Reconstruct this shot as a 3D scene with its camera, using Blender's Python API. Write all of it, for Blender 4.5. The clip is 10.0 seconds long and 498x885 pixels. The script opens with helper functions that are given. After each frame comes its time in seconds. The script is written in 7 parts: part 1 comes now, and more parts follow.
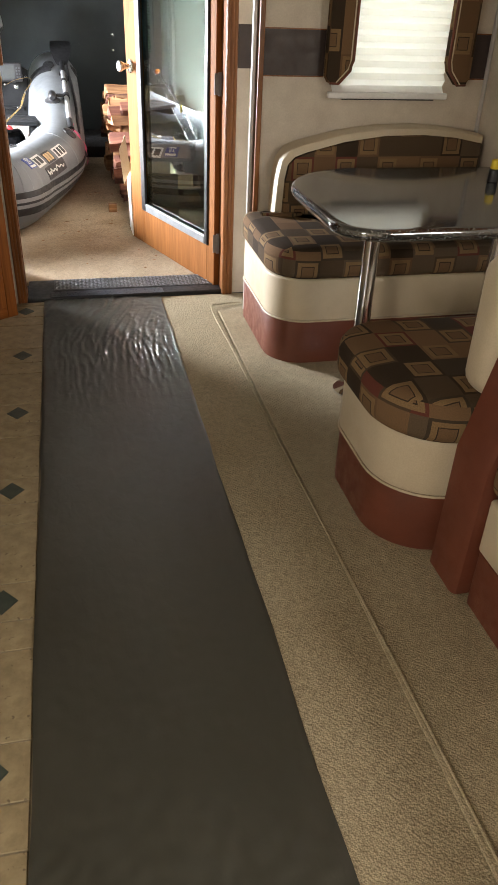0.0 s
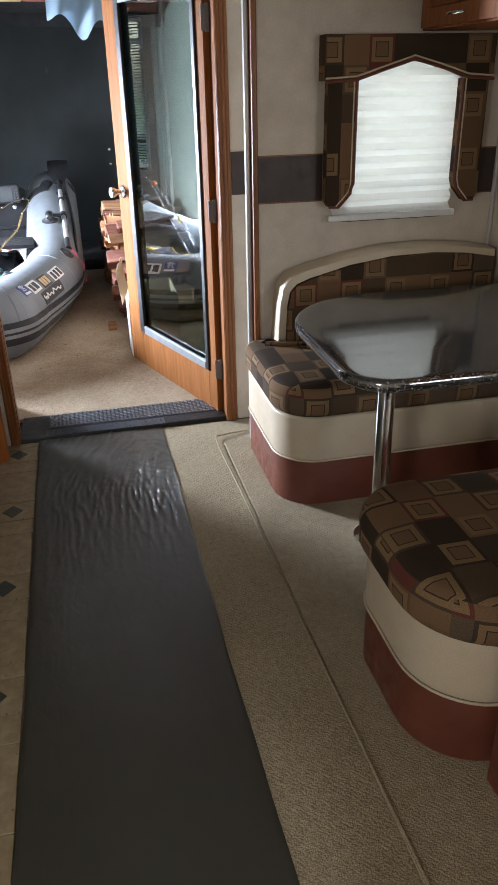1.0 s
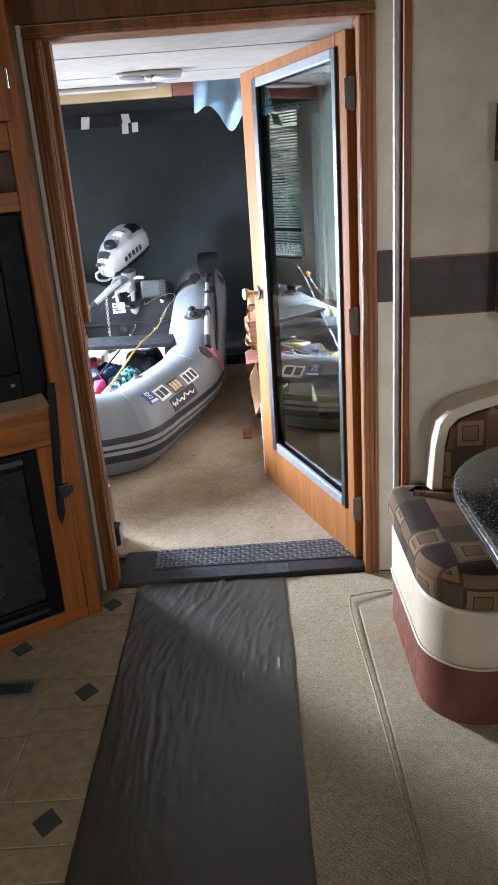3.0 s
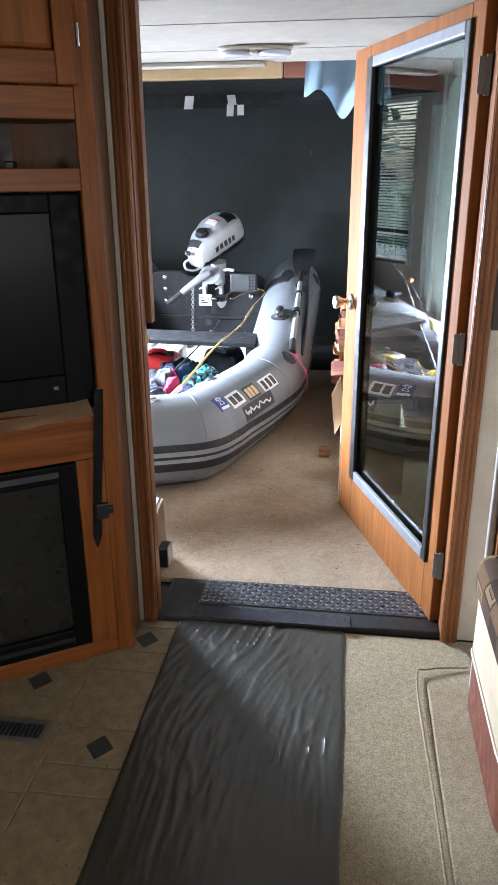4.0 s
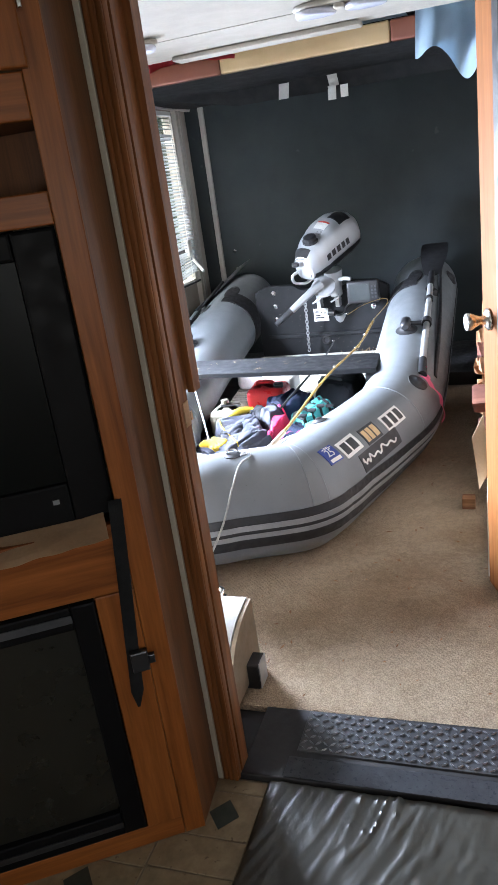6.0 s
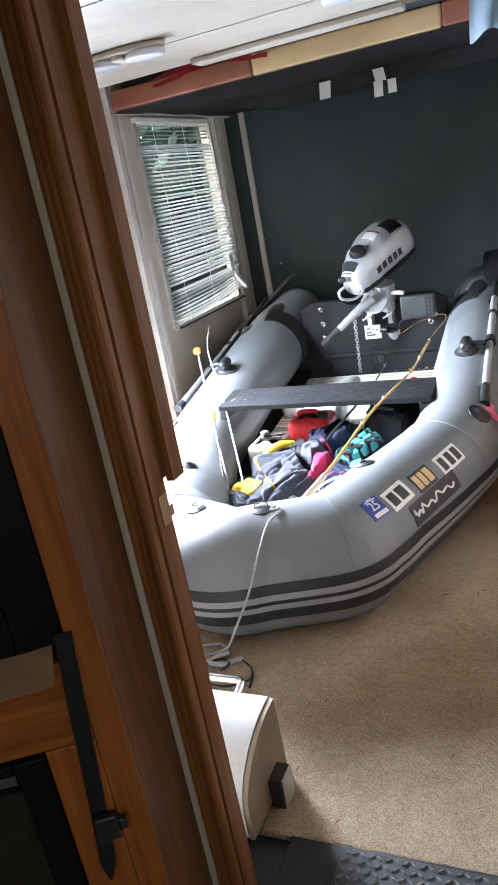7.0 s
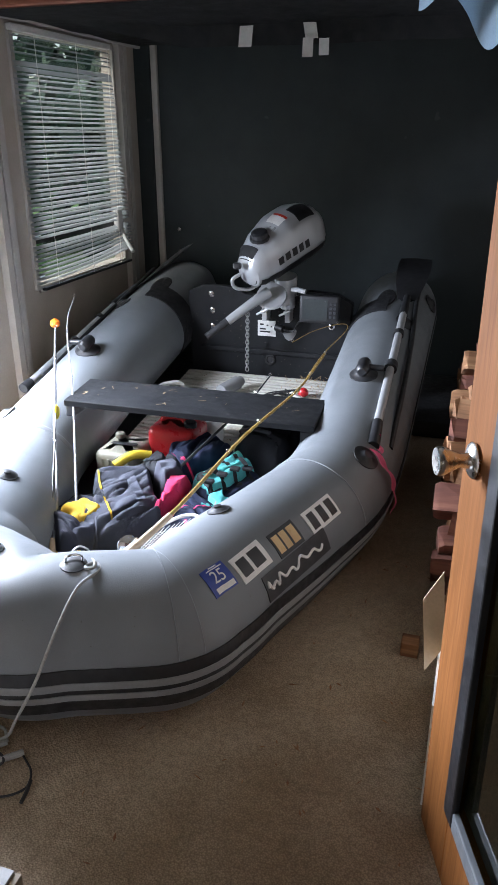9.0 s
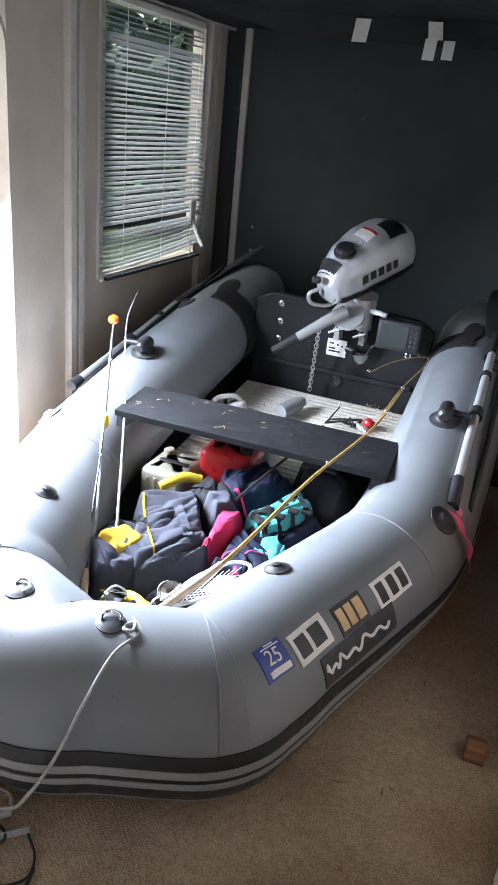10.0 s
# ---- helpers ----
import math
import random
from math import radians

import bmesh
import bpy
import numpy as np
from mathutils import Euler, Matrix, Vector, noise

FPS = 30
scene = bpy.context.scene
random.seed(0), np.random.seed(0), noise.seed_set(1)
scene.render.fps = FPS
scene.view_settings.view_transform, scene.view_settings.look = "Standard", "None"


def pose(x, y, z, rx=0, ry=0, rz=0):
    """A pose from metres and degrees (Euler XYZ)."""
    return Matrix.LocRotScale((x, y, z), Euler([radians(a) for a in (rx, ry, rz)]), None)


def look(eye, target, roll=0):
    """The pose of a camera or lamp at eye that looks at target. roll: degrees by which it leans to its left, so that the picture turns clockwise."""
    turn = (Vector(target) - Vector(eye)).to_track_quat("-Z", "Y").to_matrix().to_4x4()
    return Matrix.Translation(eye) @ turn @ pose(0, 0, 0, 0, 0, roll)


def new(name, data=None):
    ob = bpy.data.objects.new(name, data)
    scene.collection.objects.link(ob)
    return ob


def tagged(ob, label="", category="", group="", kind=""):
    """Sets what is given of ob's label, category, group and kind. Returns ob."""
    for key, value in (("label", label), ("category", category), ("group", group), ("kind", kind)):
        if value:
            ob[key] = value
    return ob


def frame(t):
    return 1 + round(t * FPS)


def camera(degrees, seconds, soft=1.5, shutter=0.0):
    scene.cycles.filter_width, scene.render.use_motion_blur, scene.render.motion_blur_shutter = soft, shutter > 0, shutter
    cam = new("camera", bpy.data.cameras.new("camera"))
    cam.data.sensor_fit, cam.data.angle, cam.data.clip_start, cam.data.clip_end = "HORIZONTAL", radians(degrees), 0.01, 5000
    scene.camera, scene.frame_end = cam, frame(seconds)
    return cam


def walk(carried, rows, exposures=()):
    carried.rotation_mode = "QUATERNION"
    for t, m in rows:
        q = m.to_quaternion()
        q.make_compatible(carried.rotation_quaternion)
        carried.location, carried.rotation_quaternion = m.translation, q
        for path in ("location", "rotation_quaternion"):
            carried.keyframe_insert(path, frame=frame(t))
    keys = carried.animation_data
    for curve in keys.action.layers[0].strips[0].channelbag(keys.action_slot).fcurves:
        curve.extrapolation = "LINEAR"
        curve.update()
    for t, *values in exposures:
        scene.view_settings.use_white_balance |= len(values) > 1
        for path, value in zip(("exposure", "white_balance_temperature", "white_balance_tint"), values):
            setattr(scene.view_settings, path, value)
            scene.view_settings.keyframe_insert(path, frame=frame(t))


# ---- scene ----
cam = camera(37.5, 10.0, soft=1.2)
PATH = [
    (0, (1.518, 1.354, 1.378), (1.928, 2.999, 0.318), 2.5),
    (0.5, (1.587, 1.491, 1.441), (2.011, 3.168, 0.437), 1.5),
    (1, (1.627, 1.728, 1.5), (2.014, 3.478, 0.611), -1.2),
    (1.5, (1.787, 1.853, 1.518), (2.053, 3.683, 0.755), -4.2),
    (2, (1.876, 2.029, 1.457), (2.06, 3.889, 0.744), -4.9),
    (2.5, (1.869, 2.237, 1.502), (2.001, 4.096, 0.777), -3.9),
    (2.7, (1.839, 2.312, 1.514), (1.89, 4.181, 0.804), -4.4),
    (3.8, (1.91, 2.716, 1.477), (1.715, 4.586, 0.795), -1.0),
    (4, (1.884, 2.799, 1.495), (1.627, 4.654, 0.793), -0.4),
    (4.5, (1.837, 2.999, 1.495), (1.461, 4.827, 0.775), -2.7),
    (5, (1.885, 3.184, 1.489), (1.41, 4.987, 0.764), -4.7),
    (5.5, (1.925, 3.364, 1.47), (1.355, 5.156, 0.788), -6.5),
    (6.8, (1.916, 3.915, 1.485), (1.124, 5.626, 0.816), -10.6),
    (7, (1.92, 3.995, 1.491), (1.097, 5.702, 0.849), -10.7),
    (7.5, (1.883, 4.114, 1.543), (1.013, 5.824, 0.977), -7.2),
    (8, (1.805, 4.229, 1.578), (0.995, 5.962, 0.994), -3.8),
    (8.5, (1.836, 4.403, 1.511), (1.178, 6.179, 0.869), -2.3),
    (9, (1.863, 4.627, 1.514), (1.307, 6.384, 0.738), -0.2),
    (9.5, (1.769, 4.788, 1.528), (1.244, 6.53, 0.699), 2.7),
    (10, (1.638, 4.888, 1.551), (1.012, 6.608, 0.744), 6.0),
]
walk(cam, [(t, look(eye, target, roll)) for t, eye, target, roll in PATH],
     exposures=((0, 2.55, 7200, 10), (0.5, 2.35, 6400, 10), (1.0, 2.2, 6150, 10), (2.5, 2.4, 6000, 10), (5.5, 2.35, 6000, 10), (6.8, 1.8, 6250, 10), (7.0, 1.95, 6300, 10), (7.5, 1.5, 6300, 10), (8.0, 1.4, 6350, 10), (8.5, 1.3, 6350, 10), (9.0, 0.75, 6250, 11), (9.5, 1.1, 6250, 12), (10.0, 1.15, 6250, 11)))
SKY, SUN, DAY, ROOM = 0.15, 1.5, 172.0, (7.0, 8.2, 0.85)
# ---- world, sun and sky ----
world = bpy.data.worlds.new("overcast_sky")
scene.world = world
world.use_nodes = True
wn = world.node_tree
sky = wn.nodes.new("ShaderNodeTexSky")
sky.sky_type = "NISHITA"
sky.sun_disc = False
sky.sun_elevation, sky.sun_rotation = radians(50), radians(245)
sky.air_density, sky.dust_density = 1.2, 3.0
wn.links.new(sky.outputs[0], wn.nodes["Background"].inputs[0])
wn.nodes["Background"].inputs[1].default_value = SKY
sun = new("sun", bpy.data.lights.new("sun", "SUN"))
sun.data.energy, sun.data.angle, sun.data.color = SUN, radians(25), (1.0, 0.96, 0.9)
sun.matrix_world = look((-6.0, -2.8, 7.9), (0, 0, 0))
# daylight of the open side entrance, standing in its opening
day = new("entrance_daylight", bpy.data.lights.new("entrance_daylight", "AREA"))
day.data.shape, day.data.size, day.data.size_y = "RECTANGLE", 0.76, 1.0
day.data.energy, day.data.color = DAY, (0.79, 0.86, 1.0)
day.matrix_world = look((-0.63, 6.89, 0.98), (0.34, 6.57, 0.16))
day.data.spread = radians(154)
# living area: added fill lamps in two unseen, assumed windows behind the camera; daylight behind the pleated shade
for place, aim, wide, tall, watts in (((3.42, 1.6, 1.35), (2.0, 1.7, 0.9), 1.15, 0.65, ROOM[0]), ((-0.34, 0.45, 1.4), (1.0, 0.8, 1.0), 0.8, 0.65, ROOM[1]), ((2.92, 4.80, 1.3), (2.92, 4.0, 1.25), 0.46, 0.52, ROOM[2])):
    room_lamp = new("room_fill_lamp", bpy.data.lights.new("room_fill_lamp", "AREA"))
    room_lamp.data.shape, room_lamp.data.size, room_lamp.data.size_y = "RECTANGLE", wide, tall
    room_lamp.data.energy, room_lamp.data.color = watts, (0.98, 0.95, 0.90)
    room_lamp.matrix_world = look(place, aim)


# ---- materials ----
def nodes_of(name):
    m = bpy.data.materials.new(name)
    m.use_nodes = True
    t = m.node_tree
    return m, t, t.nodes["Principled BSDF"]


def add(t, kind, **inputs):
    n = t.nodes.new(kind)
    for key, value in inputs.items():
        n.inputs[key].default_value = value
    return n


def rgba(c):
    return (c[0], c[1], c[2], 1.0)


def mix(t, fac, a, b, mode="MIX"):
    n = t.nodes.new("ShaderNodeMix")
    n.data_type, n.blend_type = "RGBA", mode
    for socket, value in ((0, fac), (6, a), (7, b)):
        if hasattr(value, "is_linked"):
            t.links.new(value, n.inputs[socket])
        else:
            n.inputs[socket].default_value = value if socket == 0 else rgba(value)
    return n.outputs[2]


def ramp(t, fac, stops, constant=False):
    n = t.nodes.new("ShaderNodeValToRGB")
    n.color_ramp.interpolation = "CONSTANT" if constant else "LINEAR"
    while len(n.color_ramp.elements) < len(stops):
        n.color_ramp.elements.new(0.5)
    for e, (p, c) in zip(n.color_ramp.elements, stops):
        e.position, e.color = p, rgba(c)
    t.links.new(fac, n.inputs[0])
    return n.outputs[0]


def coords(t, stretch=(1, 1, 1), which="Object", turn=(0, 0, 0)):
    c = t.nodes.new("ShaderNodeTexCoord")
    m = t.nodes.new("ShaderNodeMapping")
    m.inputs["Scale"].default_value = stretch
    m.inputs["Rotation"].default_value = turn
    t.links.new(c.outputs[which], m.inputs[0])
    return m.outputs[0]


def noise_tex(t, vec, scale, detail=5, rough=0.55, distort=0.0):
    n = add(t, "ShaderNodeTexNoise", Scale=scale, Detail=detail, Roughness=rough, Distortion=distort)
    t.links.new(vec, n.inputs["Vector"])
    return n.outputs[0]


def bump(t, b, height, strength, distance):
    n = add(t, "ShaderNodeBump", Strength=strength, Distance=distance)
    t.links.new(height, n.inputs["Height"])
    t.links.new(n.outputs[0], b.inputs["Normal"])
    return n


def surface(name, c1, c2, scale=5, rough=0.5, spread=0.12, metal=0.0, relief=0.0, grain=120, stretch=(1, 1, 1), coat=0.0, spec=0.5, specks=None):
    """Two colours mixed at a large scale, a fine grain over them, roughness that varies, and relief in metres."""
    m, t, b = nodes_of(name)
    v = coords(t, stretch)
    big = noise_tex(t, v, scale, 6)
    fine = noise_tex(t, v, grain, 3)
    col = mix(t, ramp(t, big, [(0.3, (0, 0, 0)), (0.7, (1, 1, 1))]), c1, c2)
    col = mix(t, 0.2 if metal < 0.3 else 0.06, col, ramp(t, fine, [(0.25, (0.55, 0.55, 0.55)), (0.75, (1.25, 1.25, 1.25))]), "MULTIPLY")
    if specks:
        dots = noise_tex(t, v, specks[0], 2)
        col = mix(t, ramp(t, dots, [(specks[1], (0, 0, 0)), (specks[1] + 0.04, (1, 1, 1))]), col, specks[2])
    t.links.new(col, b.inputs["Base Color"])
    r = add(t, "ShaderNodeMapRange", **{"From Min": 0.3, "From Max": 0.7, "To Min": max(0.02, rough - spread), "To Max": min(1, rough + spread)})
    t.links.new(noise_tex(t, v, scale * 3.3, 4), r.inputs["Value"])
    t.links.new(r.outputs[0], b.inputs["Roughness"])
    b.inputs["Metallic"].default_value = metal
    b.inputs["Coat Weight"].default_value = coat
    b.inputs["Specular IOR Level"].default_value = spec
    if relief:
        bump(t, b, fine, 0.6, relief)
    return m


def timber(name, dark, mid, light, axis="z", rough=0.4, coat=0.15, scale=1.0, turn=0.0, spec=0.5):
    """Wood with long grain along one axis, which may be turned about the upright, and a few darker streaks."""
    m, t, b = nodes_of(name)
    s = {"x": (1.2, 22, 22), "y": (22, 1.2, 22), "z": (22, 22, 1.2)}[axis]
    v = coords(t, (1, 1, 1), turn=(0, 0, radians(turn)))
    grow = t.nodes.new("ShaderNodeMapping")
    grow.inputs["Scale"].default_value = tuple(k * scale for k in s)
    t.links.new(v, grow.inputs[0])
    v = grow.outputs[0]
    b.inputs["Specular IOR Level"].default_value = spec
    g = noise_tex(t, v, 1.6, 8, 0.6, 0.7)
    f = noise_tex(t, v, 9.0, 3)
    col = ramp(t, g, [(0.3, dark), (0.5, mid), (0.72, light)])
    col = mix(t, 0.4, col, ramp(t, f, [(0.3, (0.6, 0.6, 0.6)), (0.7, (1.2, 1.2, 1.2))]), "MULTIPLY")
    t.links.new(col, b.inputs["Base Color"])
    b.inputs["Roughness"].default_value = rough
    b.inputs["Coat Weight"].default_value = coat
    b.inputs["Coat Roughness"].default_value = 0.25
    bump(t, b, f, 0.25, 0.0006)
    return m


def carpet(name, c1, c2, loop=210, relief=0.006, ribs=0.0):
    """Looped pile: cells with relief, a few dirty areas, and optional rows of loops."""
    m, t, b = nodes_of(name)
    v = coords(t)
    cell = add(t, "ShaderNodeTexVoronoi", Scale=loop)
    t.links.new(v, cell.inputs["Vector"])
    soil = noise_tex(t, v, 2.2, 6, 0.6)
    tuft = noise_tex(t, v, 55, 4)
    col = mix(t, ramp(t, soil, [(0.35, (0, 0, 0)), (0.7, (1, 1, 1))]), c1, c2)
    col = mix(t, 0.55, col, ramp(t, cell.outputs["Distance"], [(0.0, (1.35, 1.33, 1.3)), (0.75, (0.4, 0.38, 0.36))]), "MULTIPLY")
    col = mix(t, 0.4, col, ramp(t, tuft, [(0.3, (0.6, 0.6, 0.6)), (0.7, (1.3, 1.3, 1.3))]), "MULTIPLY")
    t.links.new(col, b.inputs["Base Color"])
    b.inputs["Roughness"].default_value = 0.95
    b.inputs["Specular IOR Level"].default_value = 0.15
    h = t.nodes.new("ShaderNodeMath")
    h.operation = "MULTIPLY_ADD"
    t.links.new(cell.outputs["Distance"], h.inputs[0])
    h.inputs[1].default_value = -1.0
    t.links.new(tuft, h.inputs[2])
    height = h.outputs[0]
    if ribs:
        w = add(t, "ShaderNodeTexWave", Scale=ribs, Distortion=5.0, Detail=3.0)
        w.bands_direction = "DIAGONAL"
        t.links.new(v, w.inputs["Vector"])
        s = t.nodes.new("ShaderNodeMath")
        s.operation = "MULTIPLY_ADD"
        s.inputs[1].default_value = 0.3
        t.links.new(w.outputs[1], s.inputs[0])
        t.links.new(height, s.inputs[2])
        height = s.outputs[0]
    bump(t, b, height, 0.7, relief)
    return m


def patchwork(name, size=0.098):
    """Woven upholstery in brown squares, some of them with a gold outlined square inside."""
    m, t, b = nodes_of(name)
    v = coords(t, (1 / size, 1 / size, 1), "UV")
    cellv = t.nodes.new("ShaderNodeVectorMath")
    cellv.operation = "FLOOR"
    t.links.new(v, cellv.inputs[0])
    pick = t.nodes.new("ShaderNodeTexWhiteNoise")
    pick.noise_dimensions = "2D"
    t.links.new(cellv.outputs[0], pick.inputs["Vector"])
    ground = ramp(t, pick.outputs[0], [(0.0, (0.042, 0.028, 0.018)), (0.22, (0.075, 0.05, 0.03)), (0.4, (0.13, 0.075, 0.04)), (0.55, (0.055, 0.04, 0.027)),
                                       (0.7, (0.16, 0.095, 0.05)), (0.86, (0.115, 0.036, 0.025)), (0.93, (0.1, 0.07, 0.045))], True)
    frac = t.nodes.new("ShaderNodeVectorMath")
    frac.operation = "FRACTION"
    t.links.new(v, frac.inputs[0])
    sub = t.nodes.new("ShaderNodeVectorMath")
    sub.operation = "SUBTRACT"
    t.links.new(frac.outputs[0], sub.inputs[0])
    sub.inputs[1].default_value = (0.5, 0.5, 0.5)
    ab = t.nodes.new("ShaderNodeVectorMath")
    ab.operation = "ABSOLUTE"
    t.links.new(sub.outputs[0], ab.inputs[0])
    xyz = t.nodes.new("ShaderNodeSeparateXYZ")
    t.links.new(ab.outputs[0], xyz.inputs[0])
    far = t.nodes.new("ShaderNodeMath")
    far.operation = "MAXIMUM"
    t.links.new(xyz.outputs[0], far.inputs[0])
    t.links.new(xyz.outputs[1], far.inputs[1])
    gold = ramp(t, far.outputs[0], [(0.0, (0.15, 0.09, 0.048)), (0.23, (0.045, 0.03, 0.02)), (0.26, (0.20, 0.128, 0.064)), (0.41, (0.0, 0.0, 0.0))], True)
    inside = ramp(t, far.outputs[0], [(0.0, (1, 1, 1)), (0.41, (0, 0, 0))], True)
    dot = t.nodes.new("ShaderNodeVectorMath")
    dot.operation = "DOT_PRODUCT"
    t.links.new(cellv.outputs[0], dot.inputs[0])
    dot.inputs[1].default_value = (0.5, 0.5, 0.0)
    half = t.nodes.new("ShaderNodeMath")
    half.operation = "FRACT"
    t.links.new(dot.outputs["Value"], half.inputs[0])
    other = ramp(t, half.outputs[0], [(0.0, (1, 1, 1)), (0.25, (0, 0, 0))], True)
    chance = ramp(t, pick.outputs[1], [(0.0, (0, 0, 0)), (0.22, (1, 1, 1))], True)
    show = mix(t, 1.0, mix(t, 1.0, inside, chance, "MULTIPLY"), other, "MULTIPLY")
    col = mix(t, show, ground, gold)
    weave = noise_tex(t, coords(t, (1, 1, 1), "UV"), 320, 2)
    col = mix(t, 0.5, col, ramp(t, weave, [(0.3, (0.55, 0.55, 0.55)), (0.7, (1.3, 1.3, 1.3))]), "MULTIPLY")
    t.links.new(col, b.inputs["Base Color"])
    b.inputs["Roughness"].default_value = 0.9
    b.inputs["Specular IOR Level"].default_value = 0.12
    bump(t, b, weave, 0.5, 0.0012)
    return m


def translucent_shade(name, c, through_share=0.55):
    m, t, b = nodes_of(name)
    d = add(t, "ShaderNodeBsdfDiffuse", Color=rgba(c))
    tr = add(t, "ShaderNodeBsdfTranslucent", Color=rgba(c))
    mx = add(t, "ShaderNodeMixShader", Fac=through_share)
    t.links.new(d.outputs[0], mx.inputs[1])
    t.links.new(tr.outputs[0], mx.inputs[2])
    t.links.new(mx.outputs[0], t.nodes["Material Output"].inputs[0])
    return m


def clear_glass(name, tint=(1, 1, 1), rough=0.0, ior=1.5):
    m, t, b = nodes_of(name)
    b.inputs["Base Color"].default_value = rgba(tint)
    b.inputs["Roughness"].default_value = rough
    b.inputs["Transmission Weight"].default_value = 1.0
    b.inputs["IOR"].default_value = ior
    return m


def plastic_film(name):
    """Brown-grey protective film, with creases and dull traffic marks."""
    m, t, b = nodes_of(name)
    v = coords(t)
    big = noise_tex(t, v, 3, 6)
    fine = noise_tex(t, coords(t, (1, 0.55, 1)), 34, 4, 0.5, 0.5)
    col = mix(t, big, (0.030, 0.0285, 0.0205), (0.048, 0.045, 0.034))
    t.links.new(col, b.inputs["Base Color"])
    r = add(t, "ShaderNodeMapRange", **{"From Min": 0.3, "From Max": 0.7, "To Min": 0.29, "To Max": 0.45})
    t.links.new(fine, r.inputs["Value"])
    t.links.new(r.outputs[0], b.inputs["Roughness"])
    b.inputs["Specular IOR Level"].default_value = 0.6
    bump(t, b, fine, 0.35, 0.0035)
    return m


def granite(name):
    m, t, b = nodes_of(name)
    v = coords(t)
    a = add(t, "ShaderNodeTexVoronoi", Scale=420)
    t.links.new(v, a.inputs["Vector"])
    n = noise_tex(t, v, 170, 3)
    col = ramp(t, n, [(0.43, (0.012, 0.012, 0.014)), (0.56, (0.06, 0.062, 0.06)), (0.68, (0.34, 0.34, 0.31))])
    col = mix(t, 0.3, col, a.outputs["Color"], "MULTIPLY")
    t.links.new(col, b.inputs["Base Color"])
    b.inputs["Roughness"].default_value = 0.09
    b.inputs["IOR"].default_value = 2.7
    return m


WALLPAPER = surface("vinyl_wallpaper", (0.49, 0.42, 0.34), (0.60, 0.53, 0.44), 9, 0.6, 0.1, relief=0.0005, grain=160)
GARAGE_WALL = surface("garage_wall_panel", (0.40, 0.355, 0.30), (0.46, 0.415, 0.355), 6, 0.55, relief=0.0004)
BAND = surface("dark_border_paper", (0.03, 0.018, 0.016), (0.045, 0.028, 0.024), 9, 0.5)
CEILING_MAT = surface("cream_ceiling_panel", (0.29, 0.27, 0.232), (0.34, 0.317, 0.275), 4, 0.5, relief=0.0003)
BLACK_PANEL = surface("scuffed_black_panel", (0.0118, 0.0188, 0.0212), (0.0172, 0.026, 0.0295), 2, 0.62, 0.08, relief=0.0006, grain=90, specks=(9, 0.70, (0.043, 0.047, 0.05)))
BLACK_CLOTH = surface("black_fabric", (0.012, 0.013, 0.014), (0.02, 0.021, 0.023), 5, 0.85, relief=0.001, grain=300)
CARPET = carpet("beige_loop_carpet", (0.46, 0.385, 0.26), (0.37, 0.30, 0.195), 250, 0.003, 40.0)
GARAGE_CARPET = carpet("worn_garage_carpet", (0.48, 0.385, 0.275), (0.31, 0.225, 0.145), 210, 0.0045, 34.0)
CHERRY = timber("cherry_cabinet_wood", (0.15, 0.043, 0.009), (0.235, 0.074, 0.015), (0.30, 0.10, 0.022), coat=0.0, spec=0.25)
CHERRY_X = timber("cherry_cabinet_wood_across", (0.15, 0.043, 0.009), (0.235, 0.074, 0.015), (0.30, 0.10, 0.022), "x", coat=0.0, turn=-32.9, spec=0.25)
CASING = timber("red_brown_casing_wood", (0.12, 0.045, 0.014), (0.225, 0.086, 0.028), (0.32, 0.13, 0.046), coat=0.04, spec=0.3)
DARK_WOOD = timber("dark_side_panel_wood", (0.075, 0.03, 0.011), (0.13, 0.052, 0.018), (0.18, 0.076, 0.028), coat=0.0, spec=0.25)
DOOR_WOOD = timber("honey_maple_door_wood", (0.185, 0.068, 0.018), (0.235, 0.09, 0.026), (0.28, 0.113, 0.037), rough=0.6, coat=0.0, spec=0.08)
BROWN_VINYL = surface("brown_leatherette", (0.11, 0.03, 0.016), (0.15, 0.043, 0.023), 8, 0.42, relief=0.0008, grain=260)
CREAM_VINYL = surface("cream_leatherette", (0.47, 0.385, 0.265), (0.55, 0.46, 0.33), 6, 0.45, relief=0.0008, grain=240)
FABRIC = patchwork("patchwork_upholstery")
SHADE = translucent_shade("white_pleated_shade_cloth", (0.80, 0.80, 0.78), 0.35)
SLAT = translucent_shade("white_blind_slat", (0.42, 0.455, 0.475), 0.2)
GRANITE = granite("black_speckled_laminate")
CHROME = surface("chrome", (0.75, 0.75, 0.76), (0.8, 0.8, 0.8), 6, 0.12, 0.05, 1.0)
ALU = surface("brushed_aluminium", (0.44, 0.45, 0.46), (0.55, 0.55, 0.56), 20, 0.4, 0.1, 0.55)
WHITE_PLASTIC = surface("white_plastic", (0.68, 0.68, 0.66), (0.75, 0.75, 0.73), 6, 0.4)
GREY_TRIM = surface("pale_grey_trim", (0.42, 0.40, 0.37), (0.5, 0.48, 0.45), 9, 0.5)
BLACK_PLASTIC = surface("black_plastic", (0.012, 0.012, 0.013), (0.02, 0.02, 0.022), 8, 0.4)
BLACK_RUBBER = surface("black_rubber", (0.010, 0.010, 0.011), (0.02, 0.02, 0.022), 12, 0.55, relief=0.0006)
